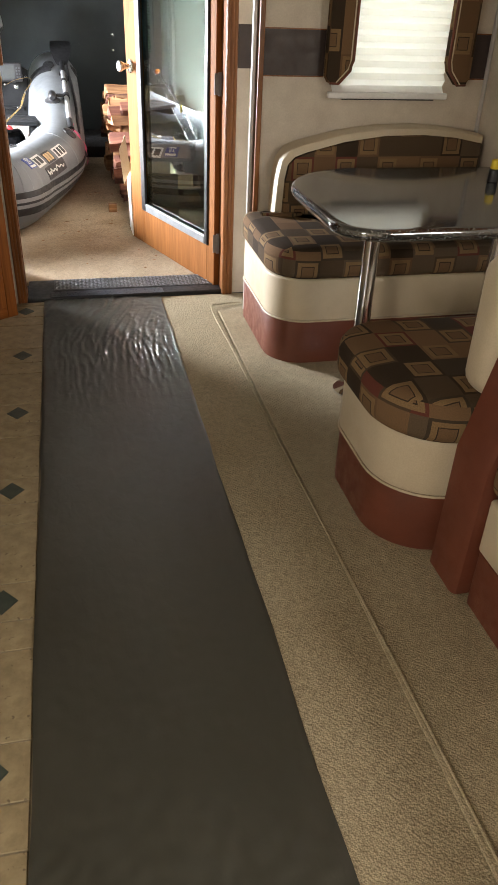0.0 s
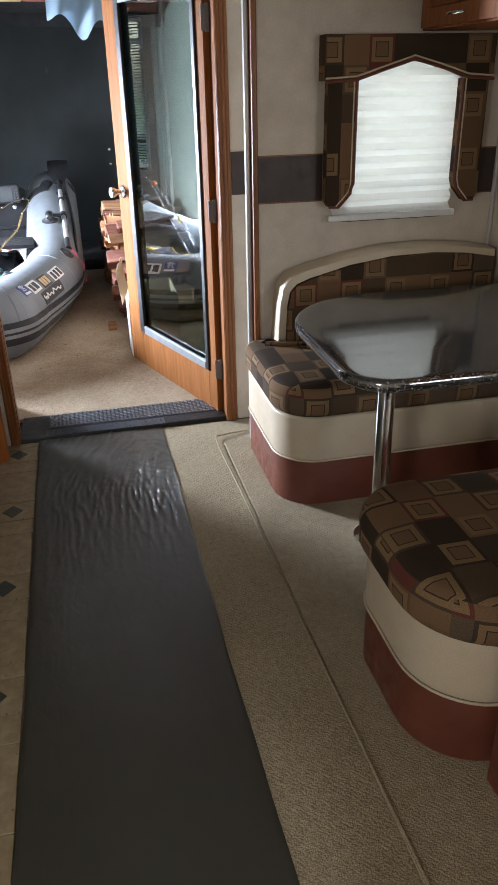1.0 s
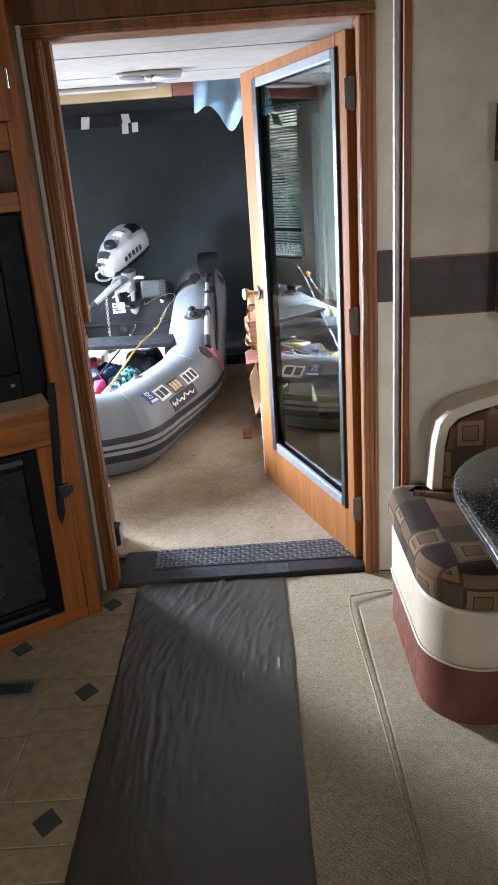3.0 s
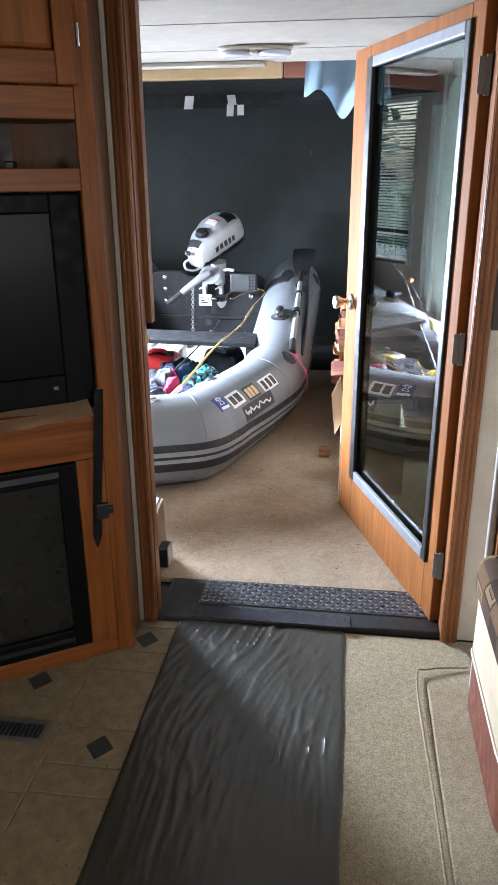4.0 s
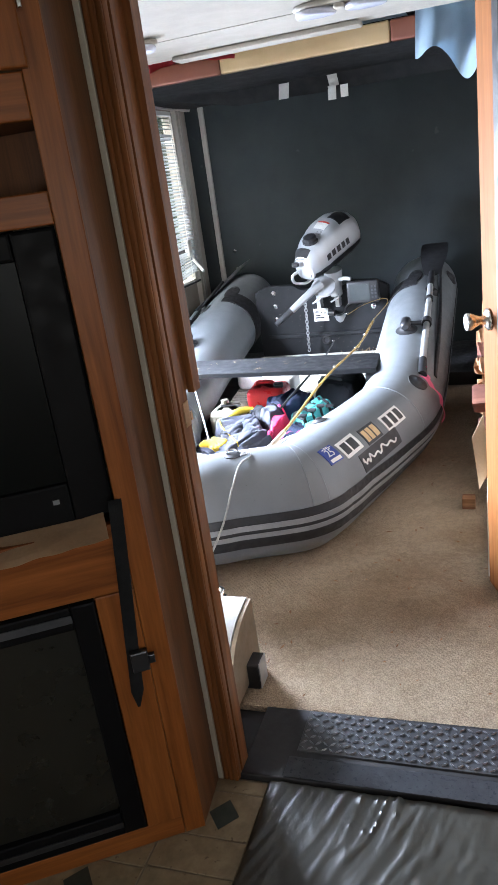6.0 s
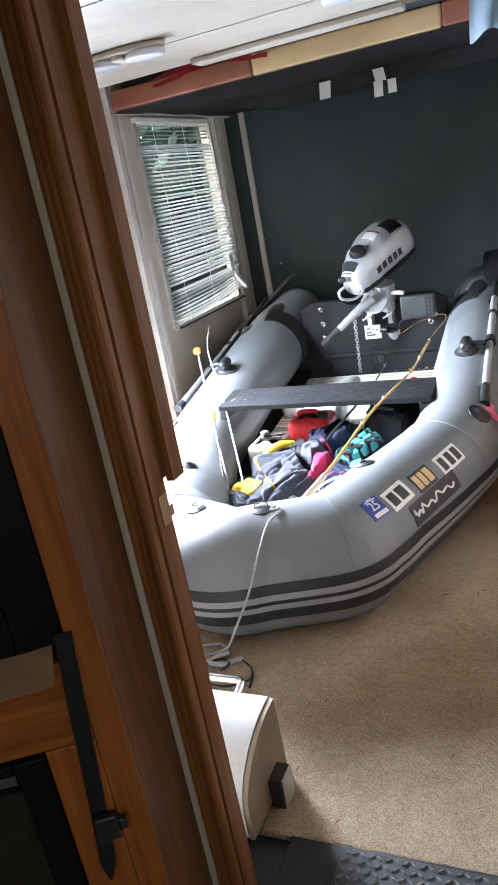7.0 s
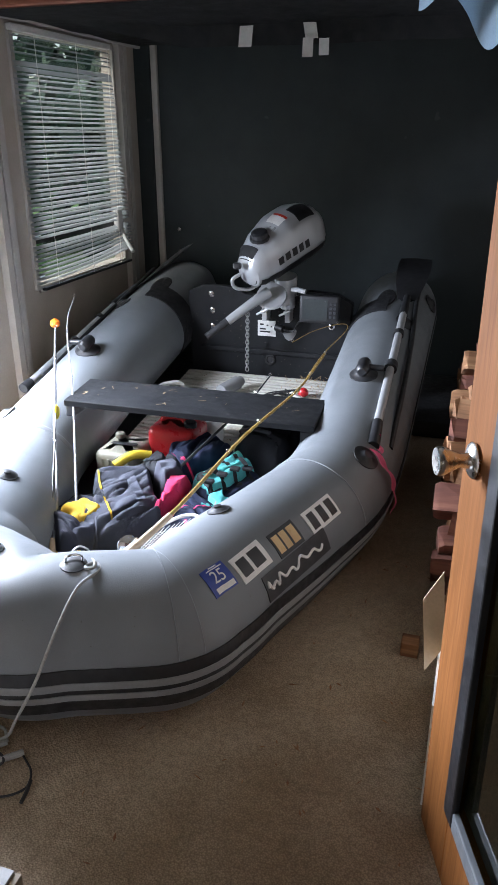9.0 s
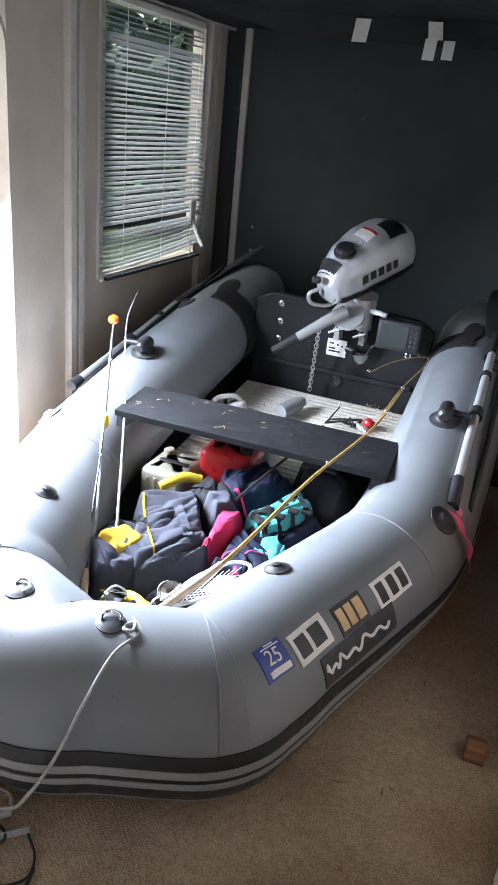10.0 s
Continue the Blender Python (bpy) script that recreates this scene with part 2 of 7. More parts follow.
MATTE_BLACK = surface("matt_black_plastic", (0.003, 0.003, 0.0035), (0.005, 0.005, 0.0055), 8, 0.5, spec=0.12)
TREAD = surface("worn_black_tread_plate", (0.035, 0.037, 0.042), (0.06, 0.063, 0.07), 14, 0.4, 0.12, relief=0.0004)
SCREEN = surface("dark_glass_screen", (0.003, 0.004, 0.004), (0.004, 0.005, 0.005), 3, 0.32, 0.03, spec=0.12)
FILM = plastic_film("brown_plastic_floor_film")
TAPE = surface("silver_grey_duct_tape", (0.07, 0.075, 0.085), (0.11, 0.115, 0.13), 25, 0.35, 0.15, relief=0.002, grain=60)
PVC = surface("grey_boat_fabric", (0.145, 0.157, 0.168), (0.172, 0.184, 0.195), 4, 0.46, 0.08, relief=0.0007, grain=420, specks=(70, 0.735, (0.09, 0.085, 0.075)))
PVC_SEAM = surface("grey_seam_tape", (0.25, 0.265, 0.28), (0.29, 0.305, 0.32), 12, 0.45)
PVC_LIGHT = surface("pale_grey_stripe", (0.21, 0.215, 0.22), (0.26, 0.265, 0.27), 8, 0.45)
GLASS = clear_glass("door_glass", (0.15, 0.23, 0.22), 0.0, 2.0)
PANE = clear_glass("window_glass", (0.95, 1, 0.98))
VINYL_TILE = surface("tan_stone_vinyl", (0.18, 0.132, 0.07), (0.31, 0.24, 0.14), 22, 0.42, 0.12, relief=0.0008, grain=75, specks=(55, 0.66, (0.13, 0.09, 0.05)))
VINYL_JOINT = surface("brown_vinyl_joint", (0.2, 0.155, 0.10), (0.25, 0.2, 0.13), 9, 0.5)
VINYL_DOT = surface("dark_green_vinyl_diamond", (0.03, 0.04, 0.031), (0.05, 0.058, 0.045), 30, 0.4)
GRASS = surface("lawn", (0.06, 0.12, 0.03), (0.10, 0.18, 0.05), 3, 0.9, relief=0.02, grain=60)
GRAVEL = surface("gravel_yard", (0.58, 0.57, 0.55), (0.70, 0.69, 0.67), 12, 0.9, relief=0.01, grain=50)
FENCE = surface("white_vinyl_fence", (0.75, 0.76, 0.77), (0.8, 0.8, 0.8), 4, 0.5)
TREE_LEAF = surface("dark_tree_leaf", (0.028, 0.055, 0.03), (0.045, 0.085, 0.045), 3, 0.7)
LEAF = surface("hedge_leaf", (0.05, 0.12, 0.025), (0.09, 0.2, 0.05), 3, 0.6)


# ---- mesh helpers ----
def world_place(ob):
    p = Vector((0, 0, 0))
    while ob:
        p += ob.location
        ob = ob.parent
    return p


def box_uv(bm):
    uv = bm.loops.layers.uv.verify()
    bm.normal_update()
    for f in bm.faces:
        n = f.normal
        for l in f.loops:
            x, y, z = l.vert.co
            if abs(n.z) > 0.62:
                l[uv].uv = (x, y)
            elif abs(n.x) > abs(n.y):
                l[uv].uv = (z + 0.03, y)
            else:
                l[uv].uv = (x, z + 0.03)


def part(name, bm, material, parent=None, label="", smooth=False, uv=False):
    """Links a bmesh, given in world coordinates, as one mesh object under a thing or a part."""
    if uv:
        box_uv(bm)
    bm.normal_update()
    origin = world_place(parent) if parent else Vector((0, 0, 0))
    bmesh.ops.translate(bm, verts=bm.verts, vec=-origin)
    me = bpy.data.meshes.new(name)
    bm.to_mesh(me)
    bm.free()
    me.materials.append(material)
    if smooth:
        me.shade_smooth()
        me.set_sharp_from_angle(angle=radians(38))
    ob = new(name, me)
    ob.parent = parent
    if label:
        tagged(ob, label)
    return ob


def thing(name, at, label, category, group="", kind=""):
    ob = new(name)
    ob.location = at
    return tagged(ob, label, category, group, kind)


def single(name, bm, material, at, label, category="", group="", kind="", smooth=False, uv=False):
    """A thing that is one mesh, with its origin at its base."""
    ob = part(name, bm, material, None, "", smooth, uv)
    ob.data.transform(Matrix.Translation(-Vector(at)))
    ob.location = at
    return tagged(ob, label, category, group, kind)


def box(x0, x1, y0, y1, z0, z1, r=0.0, seg=2, bm=None):
    bm = bm or bmesh.new()
    made = bmesh.ops.create_cube(bm, size=1.0)["verts"]
    for v in made:
        v.co = Vector(((x0 + x1) / 2 + v.co.x * (x1 - x0), (y0 + y1) / 2 + v.co.y * (y1 - y0), (z0 + z1) / 2 + v.co.z * (z1 - z0)))
    if r:
        edges = list({e for v in made for e in v.link_edges})
        bmesh.ops.bevel(bm, geom=edges, offset=r, segments=seg, profile=0.5, affect="EDGES")
    return bm


def prism(pts, z0, z1, r=0.0, bm=None):
    """An upright prism over an outline."""
    bm = bm or bmesh.new()
    lo = [bm.verts.new((x, y, z0)) for x, y in pts]
    hi = [bm.verts.new((x, y, z1)) for x, y in pts]
    n = len(pts)
    bm.faces.new(lo[::-1])
    top = bm.faces.new(hi)
    for i in range(n):
        bm.faces.new((lo[i], lo[(i + 1) % n], hi[(i + 1) % n], hi[i]))
    bmesh.ops.recalc_face_normals(bm, faces=bm.faces)
    if r:
        bmesh.ops.bevel(bm, geom=list(top.edges), offset=r, segments=3, profile=0.5, affect="EDGES")
    return bm


def plate(origin, u, pts, n, depth, r=0.0, bm=None):
    """A slab whose outline lies in the upright plane through origin along u (points are (u, z)), and which reaches depth along n."""
    bm = bm or bmesh.new()
    o, u, n = Vector(origin), Vector(u), Vector(n)
    a = [bm.verts.new(o + u * p + Vector((0, 0, z))) for p, z in pts]
    c = [bm.verts.new(o + u * p + Vector((0, 0, z)) + n * depth) for p, z in pts]
    k = len(pts)
    faces = [bm.faces.new(a), bm.faces.new(c[::-1])] + [bm.faces.new((a[i], c[i], c[(i + 1) % k], a[(i + 1) % k])) for i in range(k)]
    bmesh.ops.recalc_face_normals(bm, faces=faces)
    if r:
        front = [e for e in faces[1].edges]
        bmesh.ops.bevel(bm, geom=front, offset=r, segments=2, profile=0.5, affect="EDGES")
    return bm


def rect(u0, u1, z0, z1):
    return [(u0, z0), (u1, z0), (u1, z1), (u0, z1)]


def rrect(x0, x1, y0, y1, r, n=7):
    """An outline with rounded corners; r lists the radii at (x0,y0), (x1,y0), (x1,y1), (x0,y1)."""
    out = []
    for (cx, cy, sx, sy, a0), q in zip(((x0, y0, 1, 1, 180), (x1, y0, -1, 1, 270), (x1, y1, -1, -1, 0), (x0, y1, 1, -1, 90)), r):
        if q <= 0.001:
            out.append((cx, cy))
            continue
        for i in range(n + 1):
            a = radians(a0 + 90 * i / n)
            out.append((cx + sx * q + q * math.cos(a), cy + sy * q + q * math.sin(a)))
    return out


def inset(pts, d):
    n, out = len(pts), []
    for i in range(n):
        a, b, c = Vector(pts[i - 1]), Vector(pts[i]), Vector(pts[(i + 1) % n])
        e, f = (b - a).normalized(), (c - b).normalized()
        m = Vector((-e.y, e.x)) + Vector((-f.y, f.x))
        m = m / max(0.5, m.length_squared / 2)
        out.append((b.x + m.x * d, b.y + m.y * d))
    return out


def puff(pts, z0, z1, r, crown=0.0, bm=None):
    """A stuffed cushion or worn rounded slab over an outline that runs anticlockwise."""
    bm = bm or bmesh.new()
    rings = []
    for k in range(5):
        a = radians(90 * k / 4)
        rings.append((r * (1 - math.sin(a)), z0 + r * (1 - math.cos(a))))
    for k in range(5):
        a = radians(90 * k / 4)
        rings.append((r * (1 - math.cos(a)), z1 - r + r * math.sin(a)))
    rings.append((r * 2.2, z1 + crown * 0.6))
    rows = [[bm.verts.new((x, y, z)) for x, y in inset(pts, d)] for d, z in rings]
    n = len(pts)
    for lo, hi in zip(rows, rows[1:]):
        for i in range(n):
            bm.faces.new((lo[i], lo[(i + 1) % n], hi[(i + 1) % n], hi[i]))
    bm.faces.new(rows[0][::-1])
    bm.faces.new(rows[-1])
    return bm


def spline(points, per=8):
    """A smooth line through points (Catmull-Rom)."""
    p = [Vector(q) for q in points]
    p = [2 * p[0] - p[1]] + p + [2 * p[-1] - p[-2]]
    out = []
    for a, b, c, d in zip(p, p[1:], p[2:], p[3:]):
        for i in range(per):
            s = i / per
            out.append(0.5 * (2 * b + (c - a) * s + (2 * a - 5 * b + 4 * c - d) * s * s + (3 * b - a - 3 * c + d) * s ** 3))
    return out + [p[-2]]


def pipe(points, radius, sides=10, per=6, smooth_line=True, bm=None, ends=None):
    """A round bar, hose or cord along points; radius may be a pair for a taper."""
    bm = bm or bmesh.new()
    line = spline(points, per) if smooth_line and len(points) > 2 else [Vector(q) for q in points]
    r0, r1 = radius if isinstance(radius, tuple) else (radius, radius)
    up, rows, n = Vector((0.13, 0.07, 1)).normalized(), [], len(line)
    for i, p in enumerate(line):
        t = (line[min(i + 1, n - 1)] - line[max(i - 1, 0)]).normalized()
        if abs(t.dot(up)) > 0.97:
            up = Vector((1, 0.1, 0)).normalized()
        a = t.cross(up).normalized()
        b = a.cross(t)
        r = r0 + (r1 - r0) * i / (n - 1)
        rows.append([bm.verts.new(p + r * (math.cos(k) * a + math.sin(k) * b)) for k in (2 * math.pi * j / sides for j in range(sides))])
    for lo, hi in zip(rows, rows[1:]):
        for j in range(sides):
            bm.faces.new((lo[j], lo[(j + 1) % sides], hi[(j + 1) % sides], hi[j]))
    bm.faces.new(rows[0][::-1])
    bm.faces.new(rows[-1])
    bmesh.ops.recalc_face_normals(bm, faces=bm.faces)
    return bm


def lathe(profile, at, axis=(0, 0, 1), sides=24, bm=None):
    """A turned shape: (distance along the axis, radius) pairs."""
    bm = bm or bmesh.new()
    axis = Vector(axis).normalized()
    q = axis.to_track_quat("Z", "Y").to_matrix()
    rows = [[bm.verts.new(Vector(at) + q @ Vector((r * math.cos(2 * math.pi * j / sides), r * math.sin(2 * math.pi * j / sides), h))) for j in range(sides)] for h, r in profile]
    for lo, hi in zip(rows, rows[1:]):
        for j in range(sides):
            bm.faces.new((lo[j], lo[(j + 1) % sides], hi[(j + 1) % sides], hi[j]))
    bm.faces.new(rows[0][::-1])
    bm.faces.new(rows[-1])
    bmesh.ops.recalc_face_normals(bm, faces=bm.faces)
    return bm


def sheet(nx, ny, place, thick=0.0):
    """A grid of nx by ny faces; place(u, v) gives each corner for u, v from 0 to 1."""
    bm = bmesh.new()
    rows = [[bm.verts.new(place(i / nx, j / ny)) for i in range(nx + 1)] for j in range(ny + 1)]
    for a, b in zip(rows, rows[1:]):
        for i in range(nx):
            bm.faces.new((a[i], a[i + 1], b[i + 1], b[i]))
    if thick:
        bmesh.ops.solidify(bm, geom=bm.faces[:], thickness=thick)
    return bm


def joined(*boxes):
    bm = bmesh.new()
    for b in boxes:
        box(*b, bm=bm)
    return bm


def structure(name, bm, material, label="", smooth=False, parent=None):
    ob = part(name, bm, material, parent, label, smooth)
    if parent is None:
        tagged(ob, "", "", "", "structure")
    return ob


# ---- the setting: floors, walls, ceilings ----
WEST, EAST, BACK = -0.30, 2.46, 9.22
CEIL = 1.99
floor = structure("floor", box(-0.4, 3.5, -0.6, 9.3, -0.12, -0.012), BLACK_RUBBER, "dark subfloor under the carpets")
structure("floor_carpet", box(1.90, 3.42, -0.5, 4.945, -0.012, 0.0), CARPET, "beige looped carpet of the living area")
structure("floor_slide_carpet", box(2.165, 3.42, -0.5, 4.70, 0.0, 0.010, 0.006), CARPET, "raised beige carpet edge of the slide-out")
structure("floor_garage_carpet", box(WEST, EAST, 5.205, BACK, -0.012, 0.012, 0.008), GARAGE_CARPET, "worn beige carpet with dirt and wood chips")
structure("floor_vinyl", box(-0.3, 1.36, -0.5, 4.945, -0.012, -0.003), VINYL_JOINT, "tan stone-patterned vinyl flooring")

# bulkhead between living area and garage
DOOR_W, DOOR_E, DOOR_TOP = 1.256, 2.23, 1.925
structure("wall_bulkhead", joined((-0.3, 1.21, 4.955, 5.06, 0, 2.1), (2.28, 2.60, 4.955, 5.06, 0, 2.1), (1.21, 2.28, 4.955, 5.06, 1.95, 2.1)), WALLPAPER, "beige papered partition wall")
structure("wall_garage_west", joined((WEST - 0.06, WEST, 5.06, 6.50, 0, 2.4), (WEST - 0.06, WEST, 7.28, 7.90, 0, 2.4), (WEST - 0.06, WEST, 8.86, BACK, 0, 2.4),
                                     (WEST - 0.06, WEST, 6.50, 7.28, 1.86, 2.4), (WEST - 0.06, WEST, 7.90, 8.86, 0, 0.80), (WEST - 0.06, WEST, 7.90, 8.86, 1.95, 2.4)), GARAGE_WALL, "beige garage side wall with door and window openings")
structure("wall_garage_east", box(EAST, EAST + 0.06, 5.06, BACK, 0, 2.4), GARAGE_WALL, "plain garage side wall behind the firewood")
structure("wall_ramp", box(WEST - 0.06, EAST + 0.06, BACK, BACK + 0.08, 0, 2.4), BLACK_PANEL, "scuffed black ramp door closing the garage")
structure("ceiling_garage_bunk", box(WEST, EAST, 5.06, 6.9, CEIL, CEIL + 0.05, 0.006), CEILING_MAT, "cream panelled underside of the upper bunk")
structure("ceiling_garage", box(WEST - 0.06, EAST + 0.06, 5.0, BACK + 0.08, 2.4, 2.45), CEILING_MAT, "plain garage ceiling")
# unseen opening at y 0.0 to 0.9 is assumed, cut for a fill lamp
structure("wall_living_west", joined((-0.36, -0.3, -0.6, 0.0, 0, 2.1), (-0.36, -0.3, 0.9, 4.955, 0, 2.1), (-0.36, -0.3, 0.0, 0.9, 0, 1.05), (-0.36, -0.3, 0.0, 0.9, 1.75, 2.1)), WALLPAPER, "beige papered living area wall")
structure("wall_south", box(-0.36, 3.5, -0.6, -0.5, 0, 2.1), WALLPAPER, "plain beige papered end wall")
structure("ceiling", box(-0.36, 3.5, -0.6, 5.06, 2.1, 2.15), CEILING_MAT, "plain cream living area ceiling")
WIN_W, WIN_E, WIN_B, WIN_T = 2.69, 3.15, 1.02, 1.56
structure("wall_slide_end", joined((2.335, WIN_W, 4.68, 4.74, 0, 2.1), (WIN_E, 3.37, 4.68, 4.74, 0, 2.1), (WIN_W, WIN_E, 4.68, 4.74, 0, WIN_B), (WIN_W, WIN_E, 4.68, 4.74, WIN_T, 2.1)), WALLPAPER, "mottled beige papered end wall of the slide-out")
# unseen opening at y 1.0 to 2.2 is assumed, holds the other fill lamp
structure("wall_slide_east", joined((3.37, 3.43, -0.6, 1.0, 0, 2.1), (3.37, 3.43, 2.2, 4.74, 0, 2.1), (3.37, 3.43, 1.0, 2.2, 0, 1.0), (3.37, 3.43, 1.0, 2.2, 1.7, 2.1)), WALLPAPER, "beige papered outer wall of the slide-out")

# outdoors
structure("ground", box(-60, 60, -60, 70, -0.95, -0.75), GRASS, "green lawn outside")



# ---- living area: floor finishes ----
def vinyl_tiles():
    base = bpy.data.objects["floor_vinyl"]
    shapes = {}

    def tile(x0, x1, y0, y1, name="tile", material=VINYL_TILE, diamond=False):
        w, d = round(x1 - x0 - 0.004, 3), round(y1 - y0 - 0.004, 3)
        key = (w, d, diamond)
        if key not in shapes:
            if diamond:
                bm = prism([(-w / 2, 0), (0, -d / 2), (w / 2, 0), (0, d / 2)], -0.001, 0.001)
            else:
                bm = box(-w / 2, w / 2, -d / 2, d / 2, -0.0035, 0.0, 0.0015, 1)
            me = bpy.data.meshes.new(name)
            bm.to_mesh(me)
            bm.free()
            me.materials.append(material)
            shapes[key] = me
        ob = new(name, shapes[key])
        ob.parent = base
        ob.location = ((x0 + x1) / 2, (y0 + y1) / 2, 0.0)

    for k in range(5):
        cx = 1.25 - 0.275 * k
        x0, x1 = cx - 0.1375, min(cx + 0.1375, 1.335)
        for j in range(-2, 8):
            yc = 4.825 - 0.4975 * j - (0.2487 if k % 2 else 0)
            for a, b in ((-0.07, 0.07), (-0.17, -0.07), (-0.4275, -0.17)):
                y0, y1 = yc + a, min(yc + b, 4.94)
                if y1 - y0 > 0.02 and y0 > 1.2:
                    tile(x0, x1, y0, y1)
            if 1.3 < yc < 4.87:
                tile(cx - 0.042, cx + 0.042, yc - 0.048, yc + 0.048, "diamond_inset", VINYL_DOT, True)


def film_height(x, y):
    """Creases that run out from the taped end and along the film's edges."""
    q = max(0.0, min(1.0, (y - 3.75) / 0.7)) + 0.05
    lean = 11 * max(0.0, min(1.0, (y - 4.3) / 0.5))
    a = noise.noise(Vector((x * 42 - (y - 4.3) * lean, y * 4.5, 1.7)))
    b = noise.noise(Vector((x * 80 - (y - 4.3) * 2 * lean, y * 10, 4.2)))
    ridge = (1 - abs(a)) ** 7
    low = 0.5 + 0.6 * noise.noise(Vector((x * 4, y * 1.6, 9)))
    edge = max(0.0, min(1.0, (x - 1.70) / 0.15)) * max(0.0, min(1.0, (y - 4.2) / 0.3)) * noise.noise(Vector((x * 30 + y * 22, y * 34, 6))) * 0.0018
    near = max(0.0, min(1.0, (2.9 - y) / 0.9)) * noise.noise(Vector((x * 34, y * 30, 2))) * 0.0034
    q *= 1 - max(0.0, min(1.0, (x - 1.84) / 0.08))
    return 0.006 + q * (0.0074 * ridge * low + 0.0013 * b) + near + edge


def film_place(u, v):
    x, y = 1.335 + 0.578 * u, -0.4 + 5.345 * v
    wob = 0.006 * noise.noise(Vector((0.5, y * 4, 3)))
    return Vector((x + wob * (2 * u - 1), y, film_height(x, y) if 0 < u < 1 else 0.003))


vinyl_tiles()
single("floor_film", sheet(84, 520, film_place), FILM, (1.62, 2.2, 0), "creased brown protective plastic film taped over the carpet", "floor film", smooth=True)
single("tape_strip", sheet(60, 6, lambda u, v: Vector((1.37 + 0.56 * u, 4.952 + 0.07 * v, 0.020 + 0.002 * noise.noise(Vector((u * 40, v * 5, 1))))), 0.001), TAPE, (1.65, 4.98, 0.02), "crinkled silver-grey duct tape holding the film to the threshold", "tape", smooth=True)
single("carpet_cord", pipe([(2.30, 4.80, 0.006), (2.18, 4.77, 0.012), (2.135, 4.70, 0.013), (2.145, 4.2, 0.012), (2.155, 3.4, 0.012), (2.168, 2.8, 0.012), (2.184, 1.9, 0.012), (2.2, 0.2, 0.012)], 0.0036, 8, 10), CARPET,
       (2.16, 3, 0.01), "pale cord edging the slide-out carpet", "carpet edging", smooth=True)

thr = thing("threshold", (1.74, 5.07, 0), "black rubber threshold with raised diamond tread", "threshold", "", "structure")
part("ramp_base", prism([(1.255, 4.945), (2.232, 4.965), (2.232, 5.215), (1.255, 5.205)], -0.01, 0.017, 0.006), BLACK_RUBBER, thr, smooth=True)


def tread_bars():
    bm = bmesh.new()
    for i in range(42):
        for j in range(7):
            cx, cy = 1.398 + 0.0195 * i, 5.056 + 0.0215 * j
            a = radians(38 if (i + j) % 2 else 142)
            c, s = math.cos(a), math.sin(a)
            ring = [(-0.0098, 0), (0, -0.003), (0.0098, 0), (0, 0.003)]
            lo = [bm.verts.new((cx + c * x - s * y, cy + s * x + c * y, 0.0205)) for x, y in ring]
            top = [bm.verts.new((cx + 0.7 * (c * x - s * y * 0.5), cy + 0.7 * (s * x + c * y * 0.5), 0.0245)) for x, y in ring]
            bm.faces.new(top)
            for k in range(4):
                bm.faces.new((lo[k], lo[(k + 1) % 4], top[(k + 1) % 4], top[k]))
    bmesh.ops.recalc_face_normals(bm, faces=bm.faces)
    return bm


part("tread_plate", box(1.385, 2.215, 5.042, 5.198, 0.016, 0.0205, 0.002, 1), TREAD, thr)
tagged(part("tread_bars", tread_bars(), surface("rubbed_tread_bars", (0.20, 0.21, 0.23), (0.32, 0.33, 0.36), 20, 0.32, 0.1), thr), "raised diamond bars", "", "", "stuff")

# ---- doorway: casings, door ----
TEAR = surface("torn_raw_wood", (0.4, 0.25, 0.13), (0.52, 0.34, 0.2), 40, 0.8)
PALE_STRIP = surface("pale_beige_strip", (0.5, 0.46, 0.38), (0.56, 0.52, 0.44), 9, 0.6)
def moulding(name, x0, x1, y_front, z0, z1, flat=False):
    bm = box(x0, x1, y_front, 4.958, z0, z1, 0.006, 2)
    w = x1 - x0
    if flat:
        box(x0, x1, y_front - 0.006, y_front + 0.004, z0 + 0.008, z0 + 0.016, 0.002, 1, bm)
    else:
        for f in (0.18, 0.5, 0.8):
            box(x0 + w * f - 0.006, x0 + w * f + 0.006, y_front - 0.0025, y_front + 0.004, z0, z1, 0.002, 2, bm)
    return structure(name, bm, CASING, "red-brown moulded wooden door casing", True)


moulding("trim_casing_west", 1.2105, 1.256, 4.935, 0, 1.926)
moulding("trim_casing_east", 2.23, 2.284, 4.935, 0, 1.926)
moulding("trim_casing_head", 1.2105, 2.284, 4.935, 1.927, 1.962, True)
structure("trim_jamb_west", joined((1.205, 1.258, 4.959, 5.004, 0, 1.93), (1.2115, 1.258, 5.0045, 5.066, 1.05, 1.93), (1.2585, 1.274, 5.012, 5.05, 1.042, 1.93)), CASING, "red-brown wooden door jamb, its stop broken off below the latch")
structure("trim_strike_plate", joined((1.2585, 1.2605, 4.972, 5.0, 0.972, 1.028), (1.2585, 1.262, 5.0, 5.01, 0.98, 1.0)), TEAR, "torn pale wood at the latch strike")
structure("trim_jamb_east", joined((2.232, 2.284, 4.959, 5.075, 0, 1.93)), CASING, "red-brown wooden door jamb")
structure("trim_jamb_head", box(1.258, 2.232, 4.96, 5.075, 1.93, 1.951), CASING, "red-brown wooden door head")
structure("trim_header_board", box(0.3, 2.33, 4.925, 4.954, 1.966, 2.1, 0.004), DARK_WOOD, "dark brown header board over the doorway")
structure("trim_west_strip", box(1.1955, 1.2098, 4.933, 4.953, 0, 2.0, 0.002), PALE_STRIP, "pale grey strip beside the cabinet")
